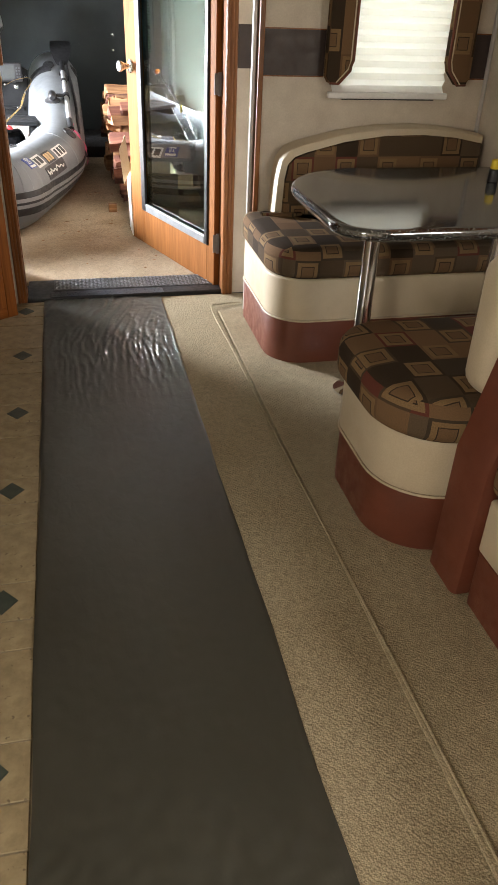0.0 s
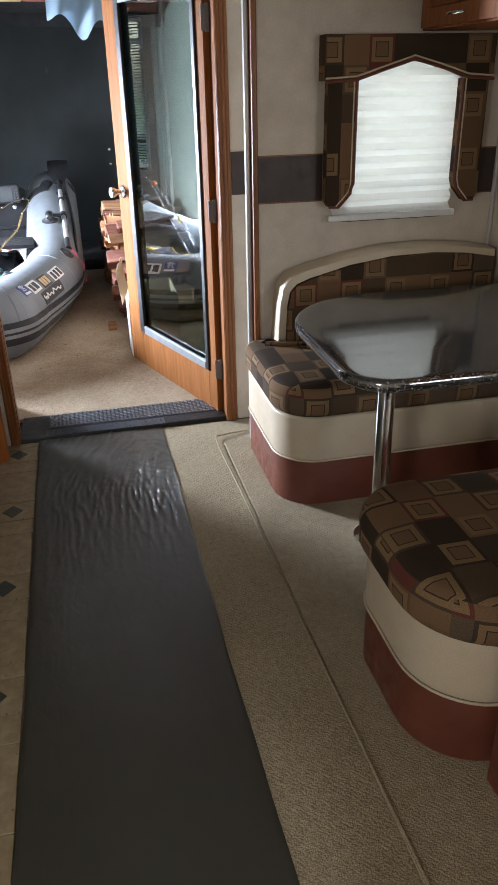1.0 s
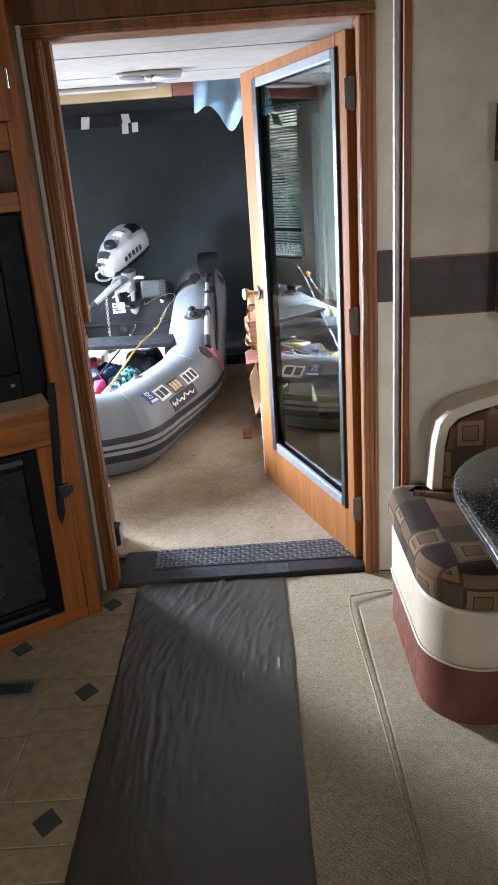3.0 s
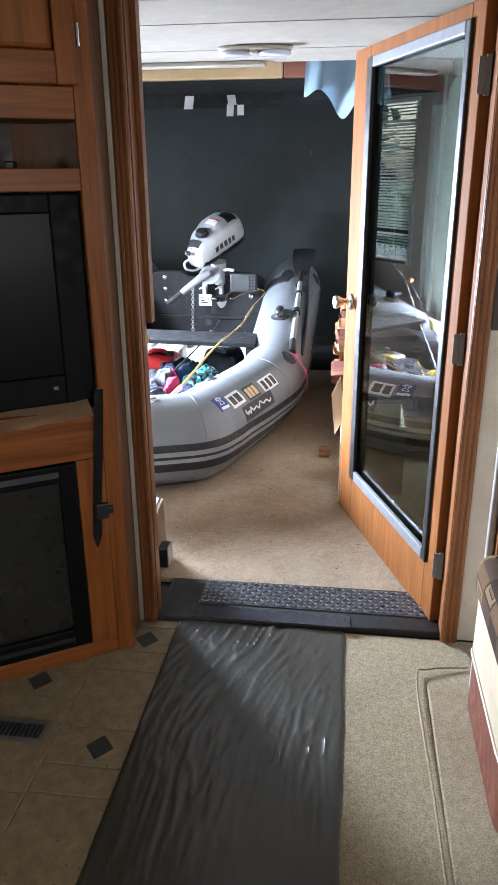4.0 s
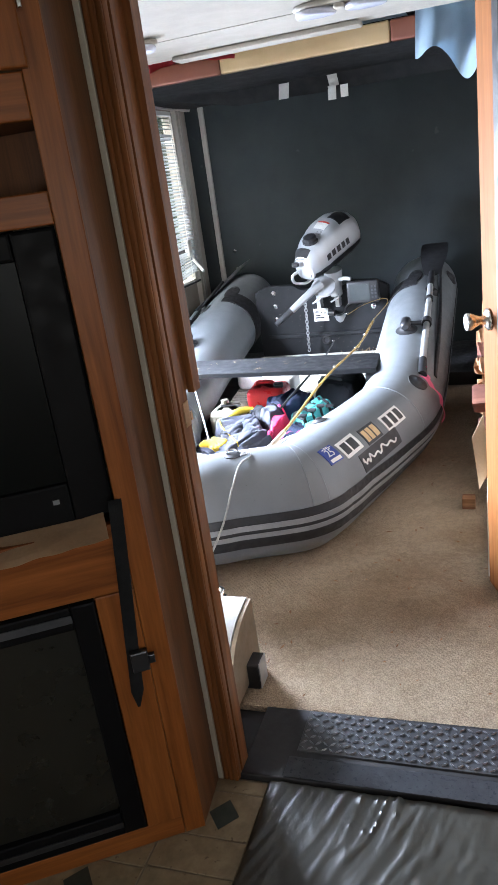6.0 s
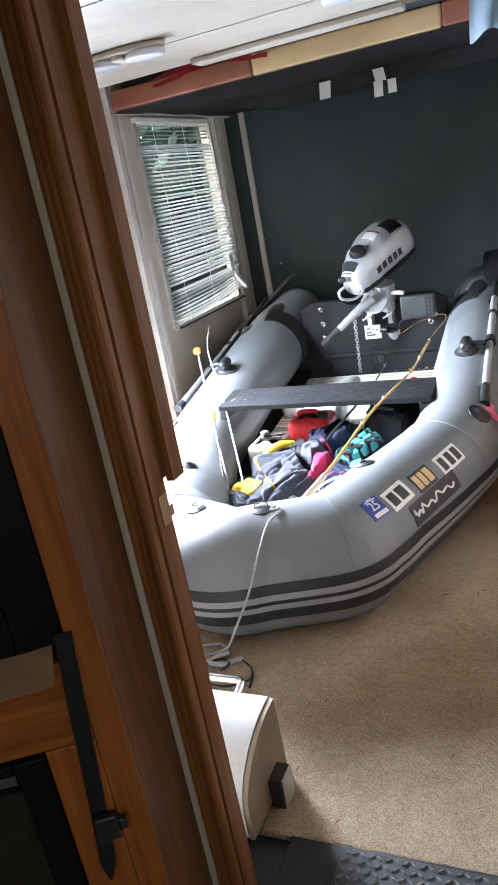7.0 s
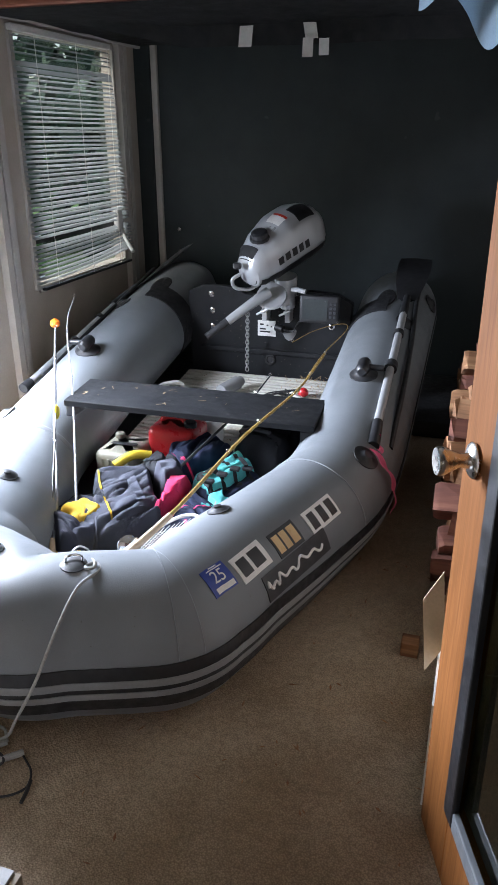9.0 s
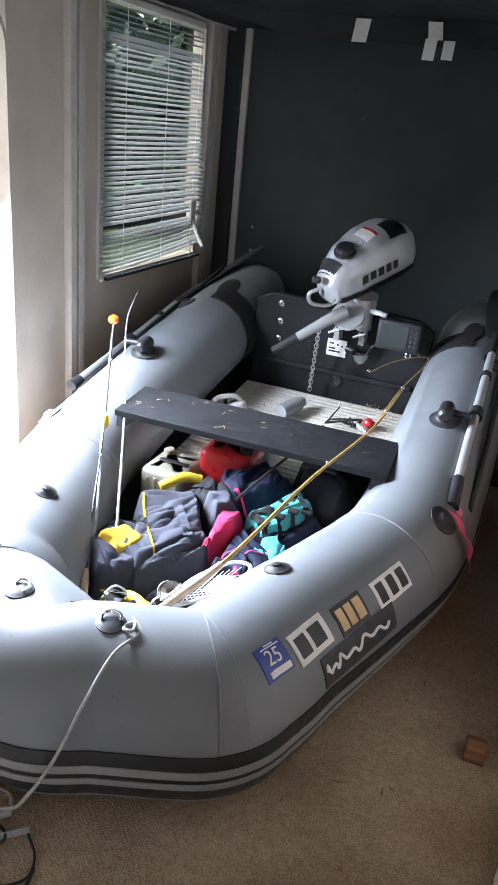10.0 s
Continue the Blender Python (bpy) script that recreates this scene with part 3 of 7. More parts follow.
structure("trim_slide_post", box(2.292, 2.313, 4.69, 4.72, 0.0, 2.1, 0.009, 3), surface("dull_anodised_edge", (0.42, 0.39, 0.37), (0.50, 0.47, 0.45), 9, 0.38, 0.06, 0.25), "rounded pale metal slide-out edge", True)
structure("trim_slide_wood", box(2.3135, 2.336, 4.664, 4.72, 0.0, 2.1, 0.004), CASING, "thin red-brown wooden edge strip")
structure("trim_bulkhead_band", box(2.287, 2.40, 4.951, 4.954, 1.054, 1.227), BAND, "dark brown border strip")
structure("trim_slide_band", joined((2.338, 2.60, 4.674, 4.679, 1.056, 1.226), (3.22, 3.368, 4.674, 4.679, 1.056, 1.226)), BAND, "dark brown border strip")
structure("trim_slide_band_edge", joined((2.338, 2.60, 4.672, 4.6795, 1.2262, 1.231), (2.338, 2.60, 4.672, 4.6795, 1.051, 1.0558), (3.22, 3.368, 4.672, 4.6795, 1.2262, 1.231), (3.22, 3.368, 4.672, 4.6795, 1.051, 1.0558)), CASING, "thin edges of the border strip")
structure("trim_slide_corner", box(3.352, 3.369, 4.662, 4.679, 0.5, 2.1, 0.005), GREY_TRIM, "pale corner bead")

SATIN = surface("satin_nickel", (0.55, 0.53, 0.5), (0.62, 0.6, 0.57), 9, 0.28, 0.06, 1.0)
BEAD = surface("grey_glazing_bead", (0.14, 0.15, 0.162), (0.19, 0.2, 0.21), 14, 0.45)
DO, DU_, DN = Vector((2.205, 5.03, 0)), Vector((-0.340, 0.940, 0)).normalized(), Vector((-0.940, -0.340, 0)).normalized()
door = thing("door_1", (2.205, 5.03, 0.014), "open honey-maple door with a full-length dark glass pane", "door", "", "structure")


def door_slab(u0, u1, z0, z1, off, depth, r=0.003):
    return plate(DO + DN * off, DU_, rect(u0, u1, z0, z1), DN, depth, r)


part("stile", door_slab(0.0, 0.075, 0.014, 1.905, -0.034, 0.036), DOOR_WOOD, door)
part("stile", door_slab(0.825, 0.985, 0.014, 1.905, -0.034, 0.036), DOOR_WOOD, door)
part("bottom_rail", door_slab(0.075, 0.825, 0.014, 0.225, -0.034, 0.036), DOOR_WOOD, door)
part("top_rail", door_slab(0.075, 0.825, 1.855, 1.905, -0.034, 0.036), DOOR_WOOD, door)
part("glass_frame", plate(DO + DN * -0.002, DU_, rect(0.06, 0.09, 0.215, 1.865), DN, 0.014, 0.004), BLACK_PLASTIC, door, "black and grey glazing frame")
part("glass_bead", plate(DO + DN * -0.002, DU_, rect(0.785, 0.835, 0.215, 1.865), DN, 0.014, 0.004), BLACK_PLASTIC, door)
part("glass_bead", plate(DO + DN * -0.002, DU_, rect(0.091, 0.784, 0.215, 0.258), DN, 0.014, 0.004), BEAD, door, "grey metal bead")
part("glass_bead", plate(DO + DN * -0.002, DU_, rect(0.091, 0.784, 1.83, 1.865), DN, 0.014, 0.004), BEAD, door, "grey metal bead")
part("pane", door_slab(0.07, 0.83, 0.22, 1.86, -0.020, 0.005, 0), GLASS, door, "dark tinted glass")
kp = DO + DU_ * 0.925 + Vector((0, 0, 0.97))
knob = part("door_knob", lathe([(0, 0.032), (0.005, 0.034), (0.009, 0.03), (0.013, 0.015), (0.028, 0.0125), (0.042, 0.018), (0.058, 0.0265), (0.066, 0.0275), (0.071, 0.025), (0.0705, 0.018), (0.069, 0.006)], kp + DN * 0.003, DN, 28), SATIN, door, "satin metal knob", True)
part("door_knob", lathe([(0, 0.032), (0.005, 0.034), (0.009, 0.03), (0.013, 0.015), (0.028, 0.0125), (0.042, 0.018), (0.058, 0.0265), (0.066, 0.0275), (0.071, 0.025), (0.0705, 0.018), (0.069, 0.006)], kp - DN * 0.035, -DN, 28), SATIN, door, "satin metal knob", True)
part("edge_strip", plate(DO + DU_ * 0.985 + DN * 0.001, DN * -1, rect(0.001, 0.033, 0.015, 1.9), DU_, 0.004), DOOR_WOOD, door)
for hz in (0.24, 0.98, 1.72):
    part("hinge", joined((2.214, 2.2285, 5.018, 5.030, hz - 0.05, hz + 0.05), (2.196, 2.214, 5.021, 5.026, hz - 0.045, hz + 0.045)), BEAD, door, "grey metal hinge")

# ---- corner entertainment cabinet ----
CO, CU, CN = Vector((1.197, 4.773, 0)), Vector((-0.84, -0.543, 0)).normalized(), Vector((0.543, -0.84, 0)).normalized()
cab = thing("entertainment_cabinet", (0.9, 4.8, 0), "cherry-stained corner cabinet with open shelf, screen and fireplace", "cabinet")


def face(u0, u1, z0, z1, off=0.0, depth=0.02, r=0.003):
    return plate(CO + CN * off, CU, rect(u0, u1, z0, z1), CN, depth, r)


part("stile", face(-0.022, 0.028, 0.0, 2.09, -0.02, 0.021), CHERRY, cab)
part("stile", face(0.90, 1.0, 0.0, 2.09, -0.02, 0.021), CHERRY, cab)
part("lower_stile", face(0.0285, 0.112, 0.05, 0.688, -0.02, 0.0205), CHERRY, cab)
for a, b in ((0.0, 0.055), (0.69, 0.846), (1.44, 1.497), (1.612, 1.688)):
    part("rail", face(0.0285, 0.8995, a, b, -0.02, 0.0205), CHERRY_X, cab)
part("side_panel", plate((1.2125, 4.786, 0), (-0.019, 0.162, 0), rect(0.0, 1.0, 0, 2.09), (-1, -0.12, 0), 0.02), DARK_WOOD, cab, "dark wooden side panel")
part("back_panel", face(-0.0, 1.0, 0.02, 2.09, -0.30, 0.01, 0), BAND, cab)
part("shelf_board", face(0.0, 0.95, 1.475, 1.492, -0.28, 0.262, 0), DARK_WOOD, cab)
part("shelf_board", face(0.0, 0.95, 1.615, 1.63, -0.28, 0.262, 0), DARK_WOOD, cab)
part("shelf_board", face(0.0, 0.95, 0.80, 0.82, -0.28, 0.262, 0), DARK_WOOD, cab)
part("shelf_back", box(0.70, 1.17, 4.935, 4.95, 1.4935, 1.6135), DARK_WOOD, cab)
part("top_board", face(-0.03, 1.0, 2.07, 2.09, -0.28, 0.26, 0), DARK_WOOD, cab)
udoor = part("cabinet_door", face(0.016, 0.07, 1.69, 2.07, 0.002, 0.018, 0.004), CHERRY, cab)
part("door_stile", face(0.40, 0.455, 1.69, 2.07, 0.002, 0.018, 0.004), CHERRY, udoor)
part("door_rail", face(0.0705, 0.3995, 1.69, 1.765, 0.002, 0.018, 0.004), CHERRY_X, udoor)
part("door_rail", face(0.0705, 0.3995, 2.0, 2.07, 0.002, 0.018, 0.004), CHERRY_X, udoor)
part("raised_panel", face(0.072, 0.398, 1.767, 1.998, 0.002, 0.013, 0.012), CHERRY, udoor)
part("door_hinge", face(0.006, 0.0145, 1.775, 1.83, 0.002, 0.014, 0.003), CHROME, udoor, "chrome hinge")
tv = thing("television", CO + CU * 0.45 + CN * -0.05 + Vector((0, 0, 0.82)), "black flat television set into the cabinet", "television")
part("bezel", face(0.030, 0.112, 0.86, 1.436, -0.06, 0.035, 0.006), MATTE_BLACK, tv)
part("bezel", face(0.112, 0.88, 0.86, 0.945, -0.06, 0.035, 0.006), MATTE_BLACK, tv)
part("bezel", face(0.112, 0.88, 1.385, 1.436, -0.06, 0.035, 0.006), MATTE_BLACK, tv)
part("bezel", face(0.80, 0.88, 0.946, 1.384, -0.06, 0.035, 0.006), MATTE_BLACK, tv)
part("screen", face(0.113, 0.799, 0.946, 1.384, -0.06, 0.026, 0), SCREEN, tv, "dark glossy screen")
part("stand", face(0.2, 0.75, 0.822, 0.86, -0.16, 0.12, 0), MATTE_BLACK, tv)
part("brand_plate", face(0.135, 0.148, 0.905, 0.915, -0.024, 0.001, 0), PVC_LIGHT, tv, "small pale mark")
FIRE_GLASS = surface("smoky_fireplace_glass", (0.012, 0.012, 0.009), (0.018, 0.017, 0.013), 3, 0.3, 0.05, spec=0.5)
fire = thing("fireplace_insert", CO + CU * 0.5 + Vector((0, 0, 0.06)), "black glass-fronted electric fireplace set in the cabinet", "fireplace")
part("frame", face(0.114, 0.165, 0.06, 0.686, -0.012, 0.02, 0.005), MATTE_BLACK, fire)
part("frame", face(0.1655, 0.89, 0.63, 0.686, -0.012, 0.02, 0.005), MATTE_BLACK, fire)
part("frame", face(0.1655, 0.89, 0.06, 0.125, -0.012, 0.02, 0.005), MATTE_BLACK, fire)
part("glass_front", face(0.1655, 0.89, 0.1255, 0.6295, -0.02, 0.012, 0), FIRE_GLASS, fire, "dark glass")
part("trim_bar", face(0.165, 0.89, 0.650, 0.668, 0.0082, 0.003, 0.001), TREAD, fire, "dull metal bar")
part("trim_bar", face(0.165, 0.89, 0.085, 0.100, 0.0082, 0.004, 0.001), BLACK_RUBBER, fire)


def torn_card():
    def place(u, v):
        d = 0.042 - 0.08 * v + 0.012 * noise.noise(Vector((u * 6, v * 2, 5))) * (1 - v)
        z = 0.836 + 0.034 * v + 0.004 * noise.noise(Vector((u * 5, v * 2, 2))) - 0.022 * u
        return CO + CU * (0.055 + 0.36 * u) + CN * d + Vector((0, 0, z))
    return sheet(26, 10, place, 0.004)


CARD = surface("brown_cardboard", (0.46, 0.31, 0.18), (0.55, 0.38, 0.23), 8, 0.8, relief=0.0006)
single("cardboard_piece", torn_card(), CARD, CO + CU * 0.2 + Vector((0, 0, 0.846)), "torn brown cardboard lying on the cabinet ledge", "cardboard")
strap = thing("strap", CO + CU * 0.05 + CN * 0.008 + Vector((0, 0, 0.39)), "black webbing strap with plastic buckle hanging on the cabinet", "strap")
part("webbing", sheet(3, 24, lambda u, v: CO + CU * (0.028 + 0.042 * v + 0.028 * (u - 0.5) * (1 if v < 0.9 else 10 * (1.02 - v))) + CN * (0.006 + 0.004 * math.sin(v * 7)) + Vector((0, 0, 0.9 - 0.5 * v)), 0.002), BLACK_CLOTH, strap)
part("buckle", face(0.028, 0.066, 0.495, 0.545, 0.008, 0.014, 0.004), BLACK_PLASTIC, strap)
part("buckle_prong", face(0.014, 0.028, 0.508, 0.53, 0.008, 0.010, 0.003), BLACK_PLASTIC, strap)
single("small_plug", box(0.985, 1.01, 4.72, 4.745, 1.4925, 1.515, 0.004), BLACK_PLASTIC, (1.0, 4.73, 1.4925), "small black adapter on the cabinet shelf", "adapter")

BROWN_METAL = surface("brown_enamelled_metal", (0.13, 0.12, 0.10), (0.18, 0.165, 0.14), 12, 0.45, metal=0.3)
vent = thing("floor_vent", (0.96, 4.36, 0), "brown metal floor register with dark slots", "vent")
part("vent_frame", joined((0.83, 1.085, 4.318, 4.332, -0.002, 0.006), (0.83, 1.085, 4.388, 4.402, -0.002, 0.006), (1.07, 1.085, 4.332, 4.388, -0.002, 0.006), (0.83, 0.845, 4.332, 4.388, -0.002, 0.006)), BROWN_METAL, vent)
part("vent_duct", box(0.845, 1.07, 4.332, 4.388, -0.002, 0.0015), BLACK_PLASTIC, vent)
for i in range(16):
    part("louvre", box(0.852 + 0.0138 * i, 0.857 + 0.0138 * i, 4.332, 4.388, 0.001, 0.005), TREAD, vent)

# ---- dinette ----
def bench(name, outline, at, label, z1=0.505, tuck=0.0):
    ob = thing(name, at, label, "bench seat")
    part("toe_panel", puff(inset(outline, 0.012 + tuck), 0.006, 0.2, 0.006), BROWN_VINYL, ob, "brown leatherette base", True)
    part("front_panel", puff(inset(outline, 0.008 + tuck), 0.2, 0.378, 0.010), CREAM_VINYL, ob, "cream leatherette band", True)
    part("piping", pipe([(x, y, 0.2) for x, y in inset(outline, 0.007 + tuck)] + [(inset(outline, 0.007 + tuck)[0][0], inset(outline, 0.007 + tuck)[0][1], 0.2)], 0.004, 6, smooth_line=False), CREAM_VINYL, ob, smooth=True)
    part("seat_cushion", puff(inset(outline, -0.004), 0.374, z1, 0.042, 0.012), FABRIC, ob, "brown patchwork cushion", True, True)
    return ob


b1 = bench("dinette_bench", rrect(2.262, 3.362, 4.055, 4.66, (0.165, 0.02, 0.02, 0.05), 10), (2.8, 4.35, 0.01), "patchwork dinette bench with cream and brown leatherette base")
back_out = [(2.382, 0.49), (2.392, 0.66), (2.405, 0.735), (2.44, 0.78), (2.5, 0.803), (2.68, 0.845), (2.86, 0.868), (3.05, 0.872), (3.2, 0.86), (3.35, 0.835), (3.35, 0.49)]
back_in = [(2.418, 0.49), (2.425, 0.66), (2.437, 0.72), (2.465, 0.75), (2.52, 0.77), (2.69, 0.812), (2.87, 0.836), (3.05, 0.84), (3.2, 0.829), (3.335, 0.805), (3.335, 0.49)]
part("backrest_shell", plate((0, 4.665, 0), (1, 0, 0), back_out, (0, -1, 0), 0.105, 0.022), CREAM_VINYL, b1, "cream leatherette border", True)
part("backrest", plate((0, 4.565, 0), (1, 0, 0), back_in, (0, -1, 0), 0.022, 0.010), FABRIC, b1, "brown patchwork backrest", True, True)
part("seat_pleats", pipe([(2.33, 4.55, 0.512), (2.42, 4.50, 0.52), (2.5, 4.53, 0.512)], 0.012, 8), FABRIC, b1, "", True, True)

b2_ = bench("dinette_bench", rrect(2.252, 3.362, 2.79, 3.372, (0.22, 0.02, 0.02, 0.17), 10), (2.8, 3.08, 0.01), "rounded patchwork dinette bench beside the brown armrest", tuck=0.016)
part("backrest", puff(rrect(2.47, 3.35, 2.80, 2.93, (0.05, 0.02, 0.02, 0.05)), 0.50, 0.86, 0.05), CREAM_VINYL, b2_, "plump cream leatherette backrest", True)

sofa = thing("sofa", (2.9, 1.9, 0.01), "brown and cream leatherette sofa with patchwork seat", "sofa")
arm = [(2.415, 0.006), (2.42, 0.40), (2.445, 0.50), (2.48, 0.66), (2.56, 0.82), (2.66, 0.90), (3.36, 0.92), (3.36, 0.006)]
part("armrest", plate((0, 2.775, 0), (1, 0, 0), arm, (0, -1, 0), 0.15, 0.03), BROWN_VINYL, sofa, "curved brown leatherette armrest", True)
so = rrect(2.43, 3.36, 1.3, 2.622, (0.1, 0.02, 0.02, 0.02))
part("toe_panel", puff(inset(so, 0.012), 0.006, 0.185, 0.006), BROWN_VINYL, sofa, "brown leatherette base", True)
part("front_panel", puff(inset(so, 0.008), 0.185, 0.345, 0.010), CREAM_VINYL, sofa, "cream leatherette band", True)
part("seat_cushion", puff(inset(so, 0.002), 0.343, 0.49, 0.05, 0.012), FABRIC, sofa, "brown patchwork cushion", True, True)
part("arm_pad", puff(rrect(2.47, 3.3, 2.54, 2.62, (0.03,) * 4), 0.43, 0.74, 0.03), CREAM_VINYL, sofa, "cream leatherette arm pad", True)

table = thing("dinette_table", (2.85, 3.92, 0.01), "black speckled dinette table on chrome pedestal legs", "table")
tp = rrect(2.315, 3.35, 3.47, 4.38, (0.16, 0.1, 0.1, 0.36), 12)
part("tabletop", puff(tp, 0.705, 0.745, 0.016), GRANITE, table, "glossy black speckled top", True)
for lx, ly in ((2.55, 3.80), (3.12, 3.9)):
    leg = part("leg", lathe([(0.022, 0.03), (0.7, 0.03)], (lx, ly, 0), sides=24), CHROME, table, "chrome tube leg", True)
    part("foot_flange", lathe([(0.011, 0.085), (0.018, 0.083), (0.03, 0.05), (0.045, 0.034), (0.06, 0.032)], (lx, ly, 0), sides=28), CHROME, leg, "", True)
    part("top_flange", lathe([(0.66, 0.034), (0.68, 0.05), (0.703, 0.075)], (lx, ly, 0), sides=28), CHROME, leg, "", True)
lighter = thing("marker_bottle", (3.15, 4.09, 0.745), "small black bottle with a yellow band on the table", "bottle")
part("body", lathe([(0, 0.018), (0.003, 0.021), (0.045, 0.021), (0.05, 0.016), (0.075, 0.008)], (3.15, 4.09, 0.745)), BLACK_PLASTIC, lighter, "", True)
YELLOW = surface("yellow_plastic", (0.72, 0.52, 0.04), (0.8, 0.6, 0.06), 8, 0.45)
part("band", lathe([(0.05, 0.017), (0.052, 0.018), (0.08, 0.016), (0.085, 0.01)], (3.15, 4.09, 0.745)), YELLOW, lighter, "yellow cap", True)

# ---- slide-out window ----
win = thing("window_1", (2.92, 4.68, 1.0), "window with white pleated shade and patchwork valance", "window", "", "structure")


def pleated():
    bm, rows = bmesh.new(), []
    for k in range(25):
        z = 1.0 + 0.57 * k / 24
        y = 4.648 + (0.016 if k % 2 else -0.006)
        rows.append([bm.verts.new((x, y, z)) for x in (2.635, 2.9, 3.15)])
    for a, b in zip(rows, rows[1:]):
        for i in range(2):
            bm.faces.new((a[i], a[i + 1], b[i + 1], b[i]))
    return bm


part("pleated_shade", pleated(), SHADE, win, "white pleated shade, drawn down")
part("shade_rail", box(2.612, 3.162, 4.618, 4.645, 0.975, 1.0, 0.005), WHITE_PLASTIC, win, "white bottom rail")
part("pane", box(WIN_W, WIN_E, 4.715, 4.72, WIN_B, WIN_T), PANE, win).visible_shadow = False
part("window_frame", joined((WIN_W - 0.03, WIN_W, 4.741, 4.752, WIN_B - 0.03, WIN_T + 0.03), (WIN_E, WIN_E + 0.03, 4.741, 4.752, WIN_B - 0.03, WIN_T + 0.03), (WIN_W, WIN_E, 4.741, 4.752, WIN_B - 0.03, WIN_B), (WIN_W, WIN_E, 4.741, 4.752, WIN_T, WIN_T + 0.03)), BLACK_PLASTIC, win)
# black strip painted as the rail's shadow; the wall behind it is closed
part("shade_shadow_strip", box(2.69, 3.12, 4.665, 4.679, 0.965, 0.975), BLACK_PLASTIC, win, "black strip painted as the shadow under the shade")
val = thing("window_valance", (2.92, 4.65, 1.03), "patchwork fabric window valance with brown and gold piping", "valance")
vtop = [(2.578, 1.486), (2.70, 1.492), (2.80, 1.522), (2.925, 1.558), (3.05, 1.525), (3.15, 1.494), (3.258, 1.486), (3.258, 1.638), (2.578, 1.638)]
part("valance_board", plate((0, 4.679, 0), (1, 0, 0), vtop, (0, -1, 0), 0.085, 0.008), FABRIC, val, "", True, True)
part("piping", pipe([(x, 4.594, z - 0.003) for x, z in vtop[:7]], 0.006, 8, 4, False), BROWN_VINYL, val, "brown piping", True)
part("piping", pipe([(x, 4.593, z + 0.008) for x, z in vtop[:7]], 0.0035, 8, 4, False), CREAM_VINYL, val, "gold piping", True)
for sgn, x_in, x_out in ((1, 2.705, 2.592), (-1, 3.135, 3.245)):
    o = [(x_out, 1.486), (x_out, 1.06), (x_out + sgn * 0.015, 1.036), (x_out + sgn * 0.055, 1.034), (x_in - sgn * 0.01, 1.085), (x_in, 1.12), (x_in, 1.486)]
    part("side_panel", plate((0, 4.645, 0), (1, 0, 0), o, (0, -1, 0), 0.045, 0.006), FABRIC, val, "", True, True)
    part("piping", pipe([(x, 4.602, z) for x, z in o[2:]], 0.0055, 8, 4, False), BROWN_VINYL, val, "brown piping", True)
    part("piping", pipe([(x - sgn * 0.012, 4.600, z + 0.004) for x, z in o[3:]], 0.003, 8, 4, False), CREAM_VINYL, val, "gold piping", True)

up = thing("overhead_cabinet", (3.15, 3.9, 1.645), "cherry-stained overhead cabinet with raised panel doors", "cabinet")
part("body", joined((2.975, 3.366, 2.6, 4.655, 1.648, 2.095)), CHERRY, up)
for k in range(3):
    y1 = 4.63 - 0.62 * k
    y0 = y1 - 0.6
    d = part("cabinet_door", joined((2.955, 2.974, y0, y0 + 0.06, 1.655, 2.06), (2.955, 2.974, y1 - 0.06, y1, 1.655, 2.06), (2.955, 2.974, y0 + 0.06, y1 - 0.06, 1.655, 1.715), (2.955, 2.974, y0 + 0.06, y1 - 0.06, 2.0, 2.06)), CHERRY, up)
    part("raised_panel", box(2.960, 2.974, y0 + 0.062, y1 - 0.062, 1.717, 1.998, 0.006), CHERRY, d)
    part("handle", pipe([(2.955, y0 + 0.25, 1.685), (2.93, y0 + 0.26, 1.685), (2.93, y0 + 0.34, 1.685), (2.955, y0 + 0.35, 1.685)], 0.005, 8), CHROME, d, "chrome handle", True)
# ---- garage: window, blind, rails, bed ----
gw = thing("window_2", (WEST, 8.38, 0.8), "garage window with a damaged white slatted blind", "window", "", "structure")
part("pane", box(-0.345, -0.340, 7.9, 8.86, 0.8, 1.95), PANE, gw).visible_shadow = False
part("window_frame", joined((-0.31, -0.285, 7.865, 7.898, 0.78, 1.97), (-0.31, -0.285, 8.862, 8.885, 0.78, 1.97), (-0.31, -0.285, 7.898, 8.862, 0.765, 0.798), (-0.31, -0.285, 7.898, 8.862, 1.952, 1.975)), GREY_TRIM, gw)
part("mullion", box(-0.335, -0.315, 7.9, 8.86, 1.0, 1.03), BLACK_PLASTIC, gw, "dark sash bar")
blind = thing("slatted_blind", (-0.27, 8.36, 0.78), "white horizontal slatted blind, lowest slats skewed and bent", "blind")
part("head_rail", box(-0.285, -0.255, 7.85, 8.79, 1.945, 1.972, 0.003), WHITE_PLASTIC, blind)


def slat(y0, y1, z, tilt, skew, bend):
    bm = bmesh.new()
    rows = []
    for k in range(9):
        s = k / 8
        y = y0 + (y1 - y0) * s
        zz = z + skew * s + bend * math.sin(math.pi * s)
        rows.append([bm.verts.new((-0.268 + 0.0125 * q * math.cos(tilt), y, zz + 0.0125 * q * math.sin(tilt) + 0.0018 * (1 - q * q))) for q in (-1, 0, 1)])
    for a, b in zip(rows, rows[1:]):
        for i in range(2):
            bm.faces.new((a[i], a[i + 1], b[i + 1], b[i]))
    return bm


